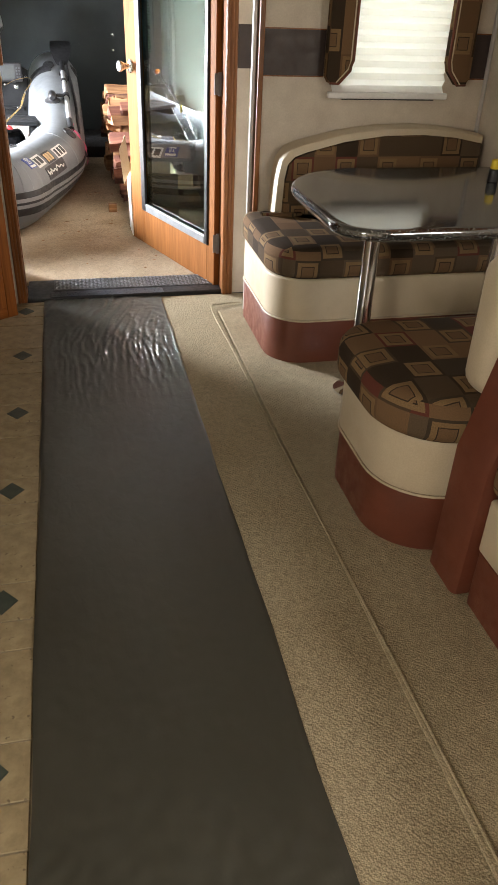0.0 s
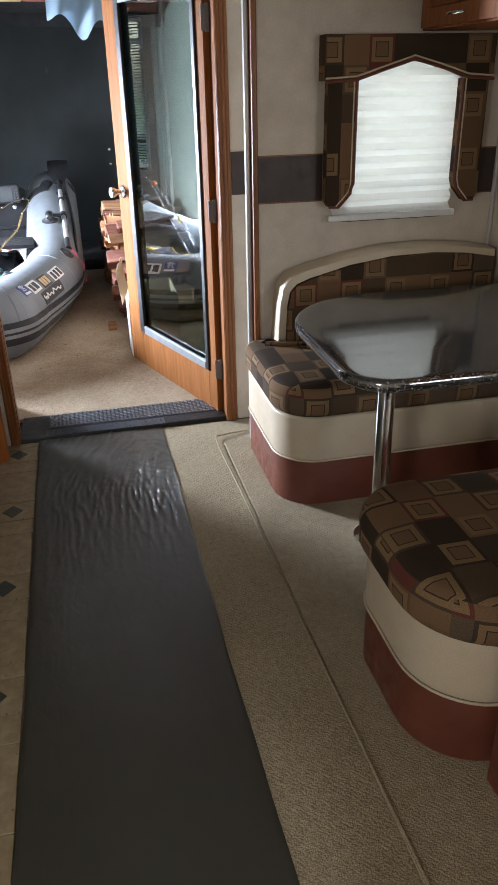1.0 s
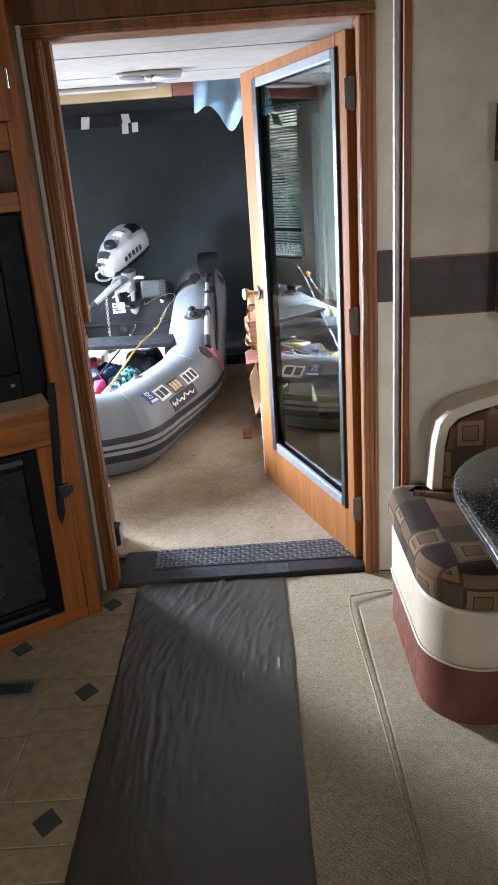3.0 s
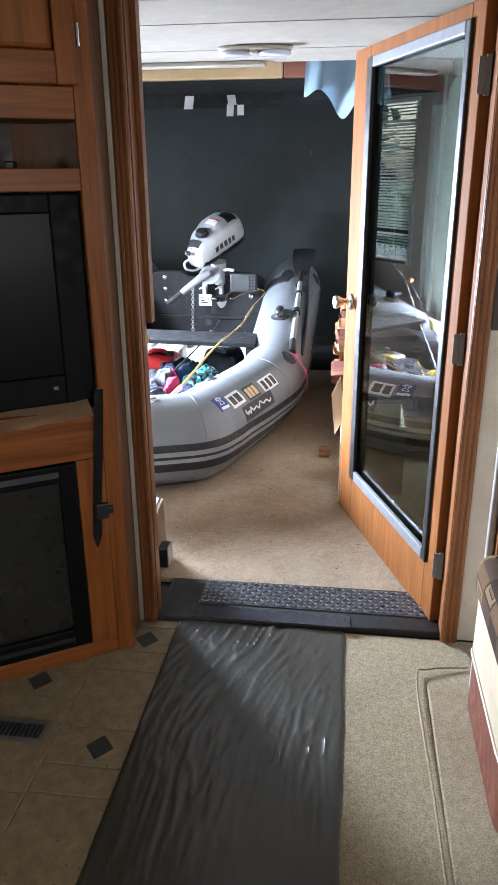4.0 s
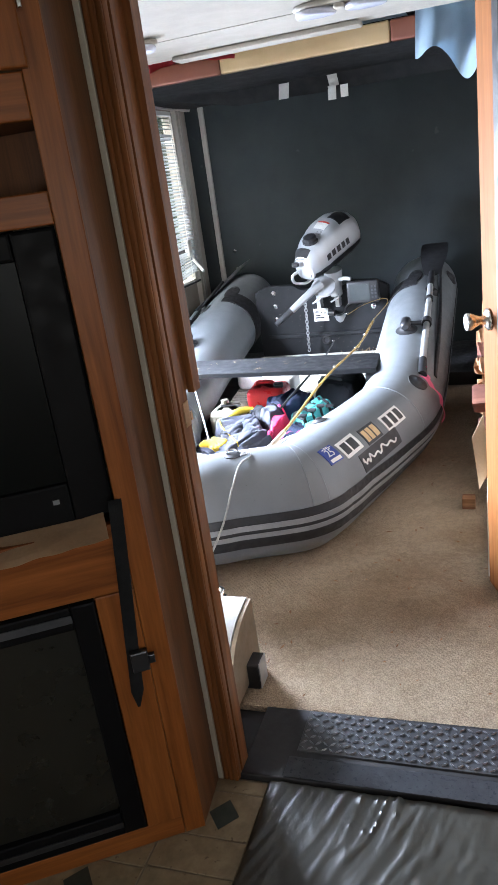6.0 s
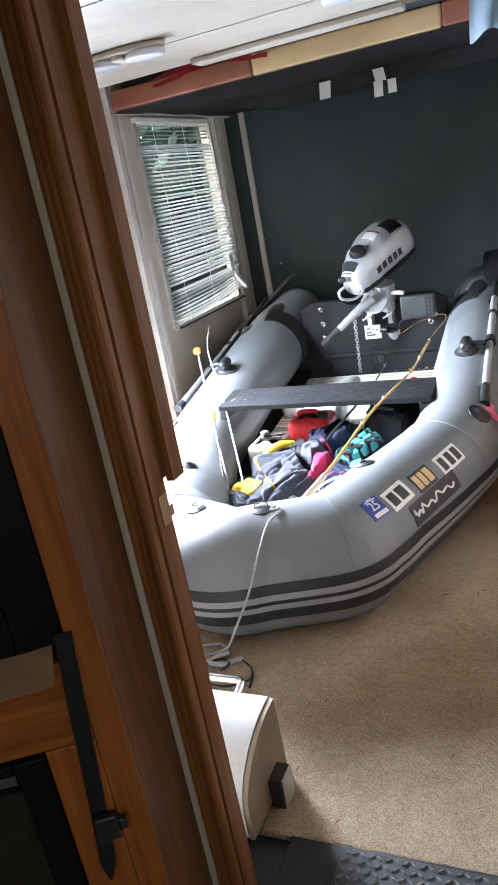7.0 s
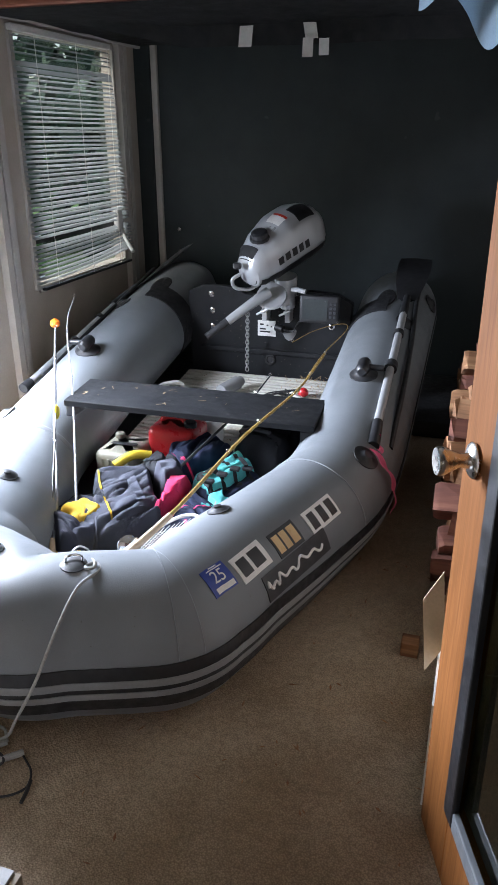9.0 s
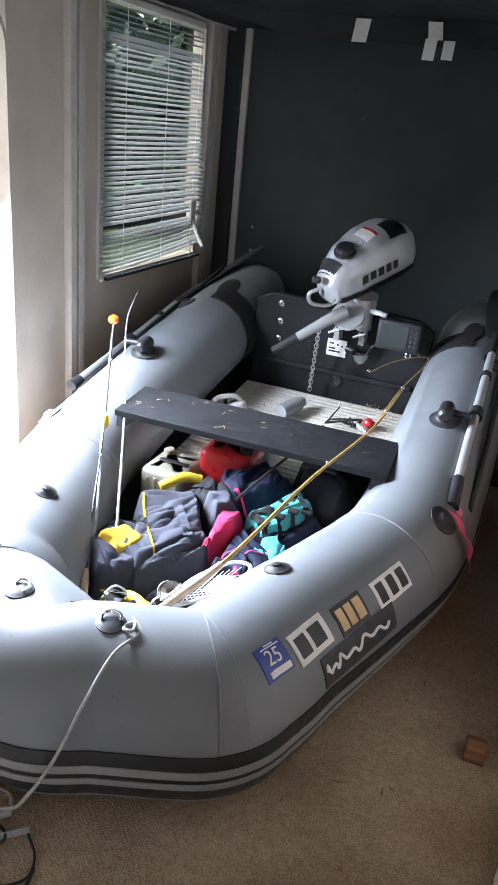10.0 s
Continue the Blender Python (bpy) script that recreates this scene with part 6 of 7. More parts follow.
part("midsection", lathe([(0, 0.06), (0.05, 0.055), (0.10, 0.042), (0.17, 0.04)], (0.90, 8.30, 0.84), (0.02, 0.25, -0.95), 20), ALU, motor, "", True)
part("leg", pipe([(0.905, 8.40, 0.55), (0.91, 8.55, 0.20)], (0.05, 0.035), 14), COWL, motor, "silver leg behind the transom", True)
part("clamp_bracket", joined((0.775, 0.80, 8.30, 8.45, 0.60, 0.80), (0.90, 0.925, 8.30, 8.45, 0.60, 0.80), (0.775, 0.925, 8.28, 8.37, 0.765, 0.80)), ALU, motor, "bare metal clamp")
for x in (0.79, 0.912):
    part("clamp_screw", pipe([(x, 8.25, 0.66), (x, 8.37, 0.66)], 0.011, 10, smooth_line=False), ALU, motor, "", True)
    part("clamp_handle", pipe([(x - 0.03, 8.25, 0.645), (x + 0.03, 8.25, 0.675)], 0.006, 8, smooth_line=False), ALU, motor, "", True)
part("swivel_plate", lathe([(0, 0.075), (0.01, 0.08), (0.02, 0.075)], (0.85, 8.22, 0.745), (0.1, -0.6, 0.6), 24), ALU, motor, "", True)
til = part("tiller_arm", pipe([(0.84, 8.20, 0.775), (0.77, 8.14, 0.725), (0.66, 8.08, 0.64)], (0.03, 0.022), 12), COWL, motor, "silver tiller arm", True)
part("tiller_grip", pipe([(0.66, 8.08, 0.64), (0.565, 8.022, 0.567)], (0.021, 0.018), 12, smooth_line=False), BLACK_RUBBER, til, "dark grey grip", True)
part("shift_lever", pipe([(0.96, 8.22, 0.79), (1.0, 8.17, 0.80), (1.04, 8.16, 0.795)], 0.012, 8), ALU, motor, "", True)
CHAIN = surface("galvanised_chain", (0.4, 0.4, 0.4), (0.55, 0.55, 0.54), 30, 0.45, metal=0.9)
chain = thing("safety_chain", (0.70, 8.30, 0.32), "light chain hanging from the motor to the floor", "chain")
for i in range(20):
    z = 0.70 - 0.0195 * i
    x, y = 0.715 - 0.0012 * i, 8.24 + 0.003 * i
    d = Vector((0.009, 0, 0)) if i % 2 else Vector((0, 0.009, 0))
    part("chain_link", pipe([Vector((x, y, z)) + d, Vector((x, y, z + 0.013)) + d * 0.6, Vector((x, y, z + 0.013)) - d * 0.6, Vector((x, y, z)) - d, Vector((x, y, z - 0.013)) - d * 0.6, Vector((x, y, z - 0.013)) + d * 0.6, Vector((x, y, z)) + d], 0.0024, 5, 2), CHAIN, chain, "", True)

GLASSY = surface("dull_display_glass", (0.035, 0.04, 0.04), (0.05, 0.055, 0.055), 6, 0.18)
plotter = thing("fish_finder", (1.1, 8.2, 0.62), "black fish finder screen mounted on the transom", "fish finder")
part("housing", box(1.0, 1.2, 8.20, 8.25, 0.63, 0.77, 0.012, 3), BLACK_RUBBER, plotter, "", True)
part("screen", box(1.018, 1.145, 8.1975, 8.1995, 0.65, 0.752), GLASSY, plotter, "dark screen")
for i in range(2):
    for j in range(4):
        part("button", box(1.155 + 0.02 * i, 1.168 + 0.02 * i, 8.1965, 8.1995, 0.66 + 0.022 * j, 0.673 + 0.022 * j, 0.002, 1), TREAD, plotter)
part("mount_foot", box(1.08, 1.14, 8.25, 8.38, 0.62, 0.66, 0.006), BLACK_PLASTIC, plotter)
pump = thing("wire_plug", (0.86, 8.34, 0.54), "black cable with connector on the transom", "cable")
part("connector", pipe([(0.84, 8.345, 0.56), (0.885, 8.33, 0.555)], 0.02, 10, smooth_line=False), BLACK_PLASTIC, pump, "", True)
part("lead", pipe([(0.885, 8.33, 0.555), (0.94, 8.32, 0.55), (0.97, 8.33, 0.60), (1.05, 8.33, 0.64)], 0.005, 7), BLACK_PLASTIC, pump, "", True)
# ---- things lying in the boat ----
CHARCOAL = cloth_colour("charcoal_nylon", (0.022, 0.024, 0.03), (0.035, 0.037, 0.045))
NAVY = cloth_colour("navy_nylon", (0.012, 0.018, 0.05), (0.02, 0.03, 0.075))
SLATE = cloth_colour("slate_nylon", (0.075, 0.08, 0.105), (0.10, 0.105, 0.135))
HOT_PINK = cloth_colour("hot_pink_nylon", (0.6, 0.03, 0.12), (0.7, 0.06, 0.18))
TEAL = cloth_colour("turquoise_nylon", (0.1, 0.45, 0.45), (0.15, 0.55, 0.54))
YELLOW_CLOTH = cloth_colour("yellow_lining", (0.7, 0.45, 0.03), (0.8, 0.55, 0.06))
RED_CAN = surface("red_fuel_can", (0.5, 0.015, 0.02), (0.6, 0.03, 0.035), 8, 0.35)
MILKY = surface("milky_plastic", (0.24, 0.23, 0.18), (0.31, 0.295, 0.24), 8, 0.4)
CORK = surface("cork_grip", (0.42, 0.3, 0.19), (0.55, 0.42, 0.28), 40, 0.8, relief=0.001)


BUNDLES = []


def fold(x, y, seed, amount):
    """Soft swells of cloth with a few long sharp creases."""
    w = 0.6 * noise.noise(Vector((x * 4, y * 4, seed + 1)))
    a = noise.noise(Vector((x * 5 + w, y * 5 - w, seed)))
    t = 0.7 * seed
    u, v = x * math.cos(t) + y * math.sin(t), y * math.cos(t) - x * math.sin(t)
    b = noise.noise(Vector((u * 4 + w, v * 17 + 2 * w, seed + 3)))
    c = noise.noise(Vector((u * 9, v * 34 + 2 * w, seed + 6)))
    return amount * (0.6 * a - 0.55 * (1 - abs(b)) ** 5 - 0.22 * (1 - abs(c)) ** 4 + 0.3)


def bundle(parent, name, quad, z, h, mat, seed, label="", rim=0.2, wr=0.03, n=40):
    """A soft stuffed piece of cloth over four corners (u runs from the first to the second): base height, loft."""
    a, b, c, d = [Vector(q) for q in quad]

    def flat(u, v):
        return a * (1 - u) * (1 - v) + b * u * (1 - v) + c * u * v + d * (1 - u) * v

    def loft(u, v, x, y):
        e = max(0.0, min(1, min(u, 1 - u) / rim)) * max(0.0, min(1, min(v, 1 - v) / rim))
        return z + 0.10 * (y - 6.7) + math.sin(e * math.pi / 2) ** 0.75 * (h + fold(x, y, seed, wr))

    def height(x, y):
        u = v = 0.5
        for _ in range(7):
            p = flat(u, v)
            du, dv = (b - a) * (1 - v) + (c - d) * v, (d - a) * (1 - u) + (c - b) * u
            det = du.x * dv.y - du.y * dv.x
            ex, ey = x - p.x, y - p.y
            u += (ex * dv.y - ey * dv.x) / det
            v += (du.x * ey - du.y * ex) / det
        return loft(u, v, x, y) if 0 <= u <= 1 and 0 <= v <= 1 else 0.0

    def place(u, v):
        p = flat(u, v)
        k, m = 0.022 * noise.noise(Vector((u * 3, v * 3, seed + 9))), 0.022 * noise.noise(Vector((u * 3, v * 3, seed + 19)))
        return Vector((p.x + k, p.y + m, loft(u, v, p.x, p.y)))

    BUNDLES.append(height)
    return part(name, sheet(n, n, place, 0.004), mat, parent, label, True)


def top(x, y, lift=0.004):
    return Vector((x, y, max(f(x, y) for f in BUNDLES) + lift))


def ribbon(parent, name, pts, width, mat, label="", lift=0.005, n=18):
    """A flat strap that follows the cloth under it."""
    line = spline([(x, y, 0) for x, y in pts], n) if len(pts) > 2 else [Vector((*pts[0], 0)).lerp(Vector((*pts[1], 0)), i / n) for i in range(n + 1)]
    bm, rows = bmesh.new(), []
    for i, p in enumerate(line):
        t = (line[min(i + 1, len(line) - 1)] - line[max(i - 1, 0)]).normalized()
        w = Vector((-t.y, t.x, 0)) * width / 2
        rows.append([bm.verts.new(top((p + w * q).x, (p + w * q).y, lift)) for q in (-1, 0, 1)])
    for a, b in zip(rows, rows[1:]):
        for k in range(2):
            bm.faces.new((a[k], a[k + 1], b[k + 1], b[k]))
    bmesh.ops.solidify(bm, geom=bm.faces[:], thickness=0.003)
    return part(name, bm, mat, parent, label, True)


jacket = thing("float_jacket", (0.68, 6.75, 0.14), "slate grey float jacket with yellow lining heaped in the boat", "jacket")
bundle(jacket, "body", ((0.48, 6.92), (0.66, 7.06), (0.92, 6.70), (0.70, 6.50)), 0.15, 0.155, SLATE, 1.5, "", 0.14, 0.045, 84)
bundle(jacket, "hood", ((0.60, 6.97), (0.65, 7.17), (0.83, 7.12), (0.80, 6.95)), 0.15, 0.135, CHARCOAL, 7.1, "dark grey hood", 0.25, 0.03)
bundle(jacket, "shoulder", ((0.70, 6.98), (0.82, 7.05), (0.90, 6.93), (0.80, 6.83)), 0.16, 0.17, SLATE, 9.5, "", 0.3, 0.035, 44)
bundle(jacket, "sleeve", ((0.425, 6.57), (0.575, 6.85), (0.765, 6.64), (0.63, 6.465)), 0.15, 0.135, SLATE, 4.5, "", 0.17, 0.05, 70)
bundle(jacket, "lining", ((0.465, 6.585), (0.585, 6.765), (0.735, 6.67), (0.61, 6.56)), 0.17, 0.142, YELLOW_CLOTH, 3.9, "yellow lining", 0.3, 0.03, 44)
bundle(jacket, "cuff", ((0.74, 6.53), (0.86, 6.64), (0.94, 6.53), (0.83, 6.45)), 0.13, 0.12, CHARCOAL, 5.6, "dark cuff", 0.25, 0.04, 40)
ribbon(jacket, "zip", [(0.545, 6.88), (0.60, 6.79), (0.66, 6.71), (0.735, 6.62)], 0.007, YELLOW_CLOTH, "yellow zip tape", 0.006)
ribbon(jacket, "collar_edge", [(0.48, 6.62), (0.53, 6.70), (0.60, 6.76), (0.66, 6.72)], 0.016, CHARCOAL, "dark collar edge", 0.007)
ribbon(jacket, "hem", [(0.53, 6.95), (0.63, 7.03), (0.72, 7.05)], 0.018, CHARCOAL, "dark waist hem", 0.007)
ribbon(jacket, "pocket_flap", [(0.67, 6.88), (0.74, 6.80), (0.80, 6.72)], 0.03, SLATE, "", 0.008)
part("lining_edge", pipe([(0.53, 6.52, 0.185), (0.60, 6.50, 0.19), (0.68, 6.495, 0.195), (0.75, 6.505, 0.20)], 0.008, 8), YELLOW_CLOTH, jacket, "yellow hem", True)
vest = thing("life_vest", (0.95, 6.95, 0.14), "navy life vest with pink panels and turquoise straps", "life vest")
bundle(vest, "front_panel", ((0.68, 7.15), (0.82, 7.36), (1.02, 7.24), (0.82, 7.00)), 0.15, 0.155, NAVY, 2.2, "", 0.2, 0.045, 52)
bundle(vest, "back_panel", ((0.86, 6.90), (1.06, 7.24), (1.17, 7.08), (1.05, 6.80)), 0.14, 0.13, NAVY, 6.9, "", 0.2, 0.03, 40)
bundle(vest, "side_panel", ((0.87, 6.63), (0.91, 6.95), (1.11, 6.80), (1.05, 6.62)), 0.16, 0.125, NAVY, 3.3, "", 0.2, 0.04, 48)
bundle(vest, "pink_panel", ((0.835, 6.66), (0.82, 6.97), (0.90, 7.0), (0.90, 6.68)), 0.17, 0.135, HOT_PINK, 5.2, "hot pink panel", 0.25, 0.035, 44)
bundle(vest, "pink_panel", ((0.965, 6.62), (0.97, 6.70), (1.04, 6.71), (1.05, 6.64)), 0.18, 0.11, HOT_PINK, 5.9, "hot pink panel", 0.25, 0.01, 18)
bundle(vest, "turquoise_panel", ((0.885, 6.94), (1.03, 7.21), (1.125, 7.11), (0.995, 6.85)), 0.18, 0.125, TEAL, 6.2, "turquoise panel", 0.16, 0.025, 44)
bundle(vest, "turquoise_panel", ((0.985, 6.86), (1.04, 6.92), (1.115, 6.81), (1.07, 6.76)), 0.19, 0.115, TEAL, 6.6, "turquoise panel", 0.2, 0.02, 26)
for i in range(4):
    a = (0.935 + 0.034 * i, 6.93 + 0.05 * i)
    s = ribbon(vest, "strap", [(a[0] - 0.02, a[1] + 0.03), (a[0] + 0.03, a[1] - 0.005), (a[0] + 0.085, a[1] - 0.06)], 0.017, BLACK_CLOTH, "black webbing", 0.006, 8)
    c = top(a[0] + 0.05, a[1] - 0.02, 0.008)
    part("buckle", box(c.x - 0.019, c.x + 0.019, c.y - 0.013, c.y + 0.013, c.z - 0.002, c.z + 0.012, 0.004), BLACK_PLASTIC, s)
ribbon(vest, "strap", [(0.80, 6.99), (0.86, 6.96), (0.92, 6.96), (0.99, 6.99)], 0.03, BLACK_CLOTH, "black webbing", 0.007)
ribbon(vest, "pink_piping", [(0.75, 7.10), (0.84, 7.06), (0.95, 7.10)], 0.006, HOT_PINK, "pink piping", 0.006)
ribbon(vest, "pink_piping", [(0.92, 6.70), (0.98, 6.76), (1.05, 6.80)], 0.006, HOT_PINK, "pink piping", 0.006)
ribbon(vest, "maker_bar", [(1.0, 6.79), (1.045, 6.80)], 0.012, TEAL, "turquoise marking bar", 0.006)
bag = thing("dark_gear_bag", (1.1, 7.25, 0.13), "dark gear bag under the seat plank", "bag")
bundle(bag, "body", ((0.93, 7.24), (0.95, 7.58), (1.22, 7.58), (1.20, 7.20)), 0.15, 0.16, CHARCOAL, 8.2, "", 0.2, 0.04)
part("carry_loop", pipe([(1.0, 7.25, 0.40), (1.05, 7.2, 0.44), (1.12, 7.25, 0.41)], 0.01, 7), BLACK_CLOTH, bag, "", True)

can = thing("fuel_can", (0.67, 7.36, 0.17), "red plastic fuel can standing under the seat plank", "fuel can")
part("body", puff(rrect(0.565, 0.785, 7.26, 7.46, (0.04,) * 4), 0.16, 0.365, 0.035), RED_CAN, can, "", True)
part("handle", pipe([(0.60, 7.36, 0.36), (0.62, 7.36, 0.382), (0.69, 7.36, 0.385), (0.72, 7.36, 0.36)], 0.013, 8), RED_CAN, can, "", True)
part("cap", lathe([(0, 0.028), (0.02, 0.028), (0.026, 0.022)], (0.745, 7.33, 0.36)), BLACK_PLASTIC, can, "black cap", True)
jug = thing("plastic_jug", (0.50, 7.22, 0.15), "milky ribbed plastic jug beside the red can", "jug")
part("body", puff(rrect(0.385, 0.585, 7.12, 7.34, (0.035,) * 4), 0.14, 0.29, 0.03), MILKY, jug, "", True)
for i in range(5):
    part("rib", box(0.42 + 0.03 * i, 0.432 + 0.03 * i, 7.1165, 7.12, 0.17, 0.26, 0.0015, 1), MILKY, jug)
part("grip_slot", box(0.43, 0.55, 7.20, 7.225, 0.297, 0.301, 0.002, 1), BLACK_PLASTIC, jug, "dark grip recess")
part("cap", lathe([(0, 0.022), (0.016, 0.022), (0.02, 0.017)], (0.43, 7.29, 0.292)), MILKY, jug, "", True)
wj = thing("white_jerrycan", (0.42, 7.85, 0.24), "white plastic can lying on the boat floor", "can")
part("body", puff(rrect(0.335, 0.50, 7.76, 7.98, (0.05,) * 4), 0.22, 0.325, 0.03), WHITE_PLASTIC, wj, "", True)
part("handle", pipe([(0.37, 7.80, 0.325), (0.39, 7.84, 0.352), (0.44, 7.90, 0.352), (0.46, 7.94, 0.325)], 0.012, 8), WHITE_PLASTIC, wj, "", True)
single("white_bin", puff(rrect(0.60, 0.80, 7.45, 7.62, (0.03,) * 4), 0.19, 0.38, 0.02), WHITE_PLASTIC, (0.70, 7.53, 0.19), "white plastic tub under the seat plank", "tub", smooth=True)
btl = thing("grey_bottle", (0.69, 8.05, 0.27), "pale grey bottle lying on the floorboards", "bottle")
part("body", pipe([(0.655, 7.975, 0.298), (0.70, 8.10, 0.312)], 0.036, 16, smooth_line=False), PVC_LIGHT, btl, "", True)
part("cap", pipe([(0.70, 8.10, 0.312), (0.712, 8.13, 0.316)], (0.03, 0.026), 14, smooth_line=False), PVC_LIGHT, btl, "", True)
rf = thing("red_bobber", (1.05, 8.10, 0.27), "red and white fishing bobber with tangled black line", "bobber")
part("ball", lathe([(0, 0.006), (0.006, 0.02), (0.02, 0.029), (0.034, 0.026), (0.046, 0.01)], (1.05, 8.09, 0.275), (0.3, 0.2, 1)), RED_CAN, rf, "red float", True)
part("collar", lathe([(0, 0.022), (0.014, 0.03), (0.02, 0.026)], (1.03, 8.05, 0.275), (0.3, 0.2, 1)), WHITE_PLASTIC, rf, "white half", True)
tl = random.Random(4)
part("tangle", pipe([(0.93 + tl.uniform(-0.08, 0.1), 8.05 + tl.uniform(-0.05, 0.08), 0.278 + tl.uniform(0, 0.03)) for _ in range(16)], 0.004, 6, 5), BLACK_PLASTIC, rf, "tangled black cord", True)
hose = thing("yellow_hose", (0.75, 6.5, 0.12), "ribbed yellow bilge pump hose under the jacket", "hose")
part("tube", pipe([(0.60, 6.50, 0.15), (0.70, 6.505, 0.19), (0.745, 6.49, 0.205), (0.79, 6.465, 0.21), (0.85, 6.47, 0.20)], 0.017, 12), YELLOW, hose, "", True)
part("tube", pipe([(0.52, 7.05, 0.27), (0.58, 7.11, 0.30), (0.64, 7.15, 0.29)], 0.019, 12), YELLOW, hose, "", True)


# ---- fishing rods and reels ----
def rod(label, pts, r, material, grip=None, guides=5):
    o = thing("fishing_rod", pts[0], label, "fishing rod", "fishing rods")
    part("blank", pipe(pts, r, 8, 6), material, o, "", True)
    line = spline(pts, 8) if len(pts) > 2 else [Vector(pts[0]).lerp(Vector(pts[1]), i / 16) for i in range(17)]
    if grip:
        part("grip", pipe(line[:grip], (0.013, 0.011), 12, smooth_line=False), CORK, o, "cork grip", True)
    for i in range(1, guides + 1):
        p = line[min(len(line) - 1, int(len(line) * (0.3 + 0.68 * i / guides)))]
        part("line_guide", pipe([p + Vector((0.0, 0, 0.003)), p + Vector((0.006, 0.0, 0.008)), p + Vector((0.0, 0.002, 0.014)), p + Vector((-0.006, 0, 0.008)), p + Vector((0, 0, 0.003))], 0.0011, 5, 3), CHROME, o, "", True)
    return o


GOLD_ROD = surface("gold_lacquered_rod", (0.26, 0.165, 0.045), (0.36, 0.24, 0.08), 40, 0.25)
GREY_ROD = surface("grey_graphite_rod", (0.3, 0.31, 0.32), (0.4, 0.41, 0.42), 30, 0.3)
rod("gold lacquered fishing rod lying across the seat plank", ((0.893, 6.367, 0.30), (1.008, 6.566, 0.40), (1.109, 6.946, 0.51), (1.20, 7.384, 0.555), (1.228, 7.771, 0.60)), (0.0078, 0.004), GOLD_ROD, 8)
rod("thin fishing rod bending over the transom", ((1.2, 7.384, 0.545), (1.22, 7.75, 0.60), (1.267, 8.064, 0.64), (1.255, 8.03, 0.68), (1.158, 7.871, 0.68), (1.091, 7.71, 0.66)), (0.0035, 0.0014), GOLD_ROD, None, 2)
rod("grey fishing rod leaning on the outer tube, orange tip float", ((0.60, 6.42, 0.19), (0.484, 6.68, 0.32), (0.30, 7.0, 0.49), (-0.004, 7.552, 0.698)), (0.0065, 0.003), GREY_ROD)
rod("grey fishing rod leaning on the outer tube", ((0.60, 6.60, 0.22), (0.54, 6.72, 0.32), (0.33, 7.1, 0.52), (0.09, 7.50, 0.71), (0.02, 7.70, 0.80)), (0.006, 0.002), GREY_ROD)
rod("black fishing rod leaning on the outer tube", ((0.616, 6.41, 0.2), (0.51, 6.60, 0.30), (0.33, 6.96, 0.49), (0.03, 7.50, 0.70)), (0.006, 0.002), BLACK_PLASTIC, 5)
rod("dark short rod under the seat plank", ((0.86, 6.95, 0.36), (0.98, 7.4, 0.47), (1.02, 7.6, 0.53)), (0.006, 0.003), BLACK_PLASTIC, None, 2)
ORANGE = surface("orange_float", (0.85, 0.2, 0.02), (0.9, 0.26, 0.03), 9, 0.4)
single("tip_float", lathe([(0, 0.006), (0.006, 0.018), (0.018, 0.024), (0.032, 0.021), (0.042, 0.008)], (-0.004, 7.552, 0.685), (0, 0, 1), 18), ORANGE, (-0.004, 7.552, 0.685), "orange foam float on a rod tip", "float", smooth=True)
single("yellow_lure", lathe([(0, 0.004), (0.02, 0.012), (0.05, 0.012), (0.065, 0.004)], (0.31, 7.0, 0.47), (0.2, -0.2, 1), 12), YELLOW, (0.31, 7.0, 0.47), "yellow lure hooked on the rods", "lure", smooth=True)


def reel(label, c, tilt, body):
    c = Vector(c)
    o = thing("fishing_reel", c - Vector((0, 0, 0.03)), label, "fishing reel", "fishing reels")
    ax = Vector(tilt).normalized()
    part("spool", lathe([(-0.03, 0.02), (-0.028, 0.031), (-0.02, 0.031), (-0.018, 0.024), (0.012, 0.024), (0.014, 0.033), (0.022, 0.033), (0.03, 0.022)], c, ax, 22), CHROME, o, "", True)
    part("housing", lathe([(-0.07, 0.012), (-0.06, 0.026), (-0.04, 0.031), (-0.031, 0.028)], c, ax, 18), body, o, "", True)
    sd = ax.orthogonal().normalized()
    part("handle", pipe([c - ax * 0.05 + sd * 0.025, c - ax * 0.05 + sd * 0.055, c - ax * 0.02 + sd * 0.062], 0.005, 7), CHROME, o, "", True)
    part("handle_knob", lathe([(0, 0.008), (0.012, 0.011), (0.022, 0.007)], c - ax * 0.02 + sd * 0.062, ax, 12), BLACK_PLASTIC, o, "", True)
    part("bail", pipe([c + ax * 0.005 - sd * 0.035, c + ax * 0.035 - sd * 0.02, c + ax * 0.045, c + ax * 0.03 + sd * 0.03, c + ax * 0.005 + sd * 0.036], 0.003, 6), ALU, o, "", True)


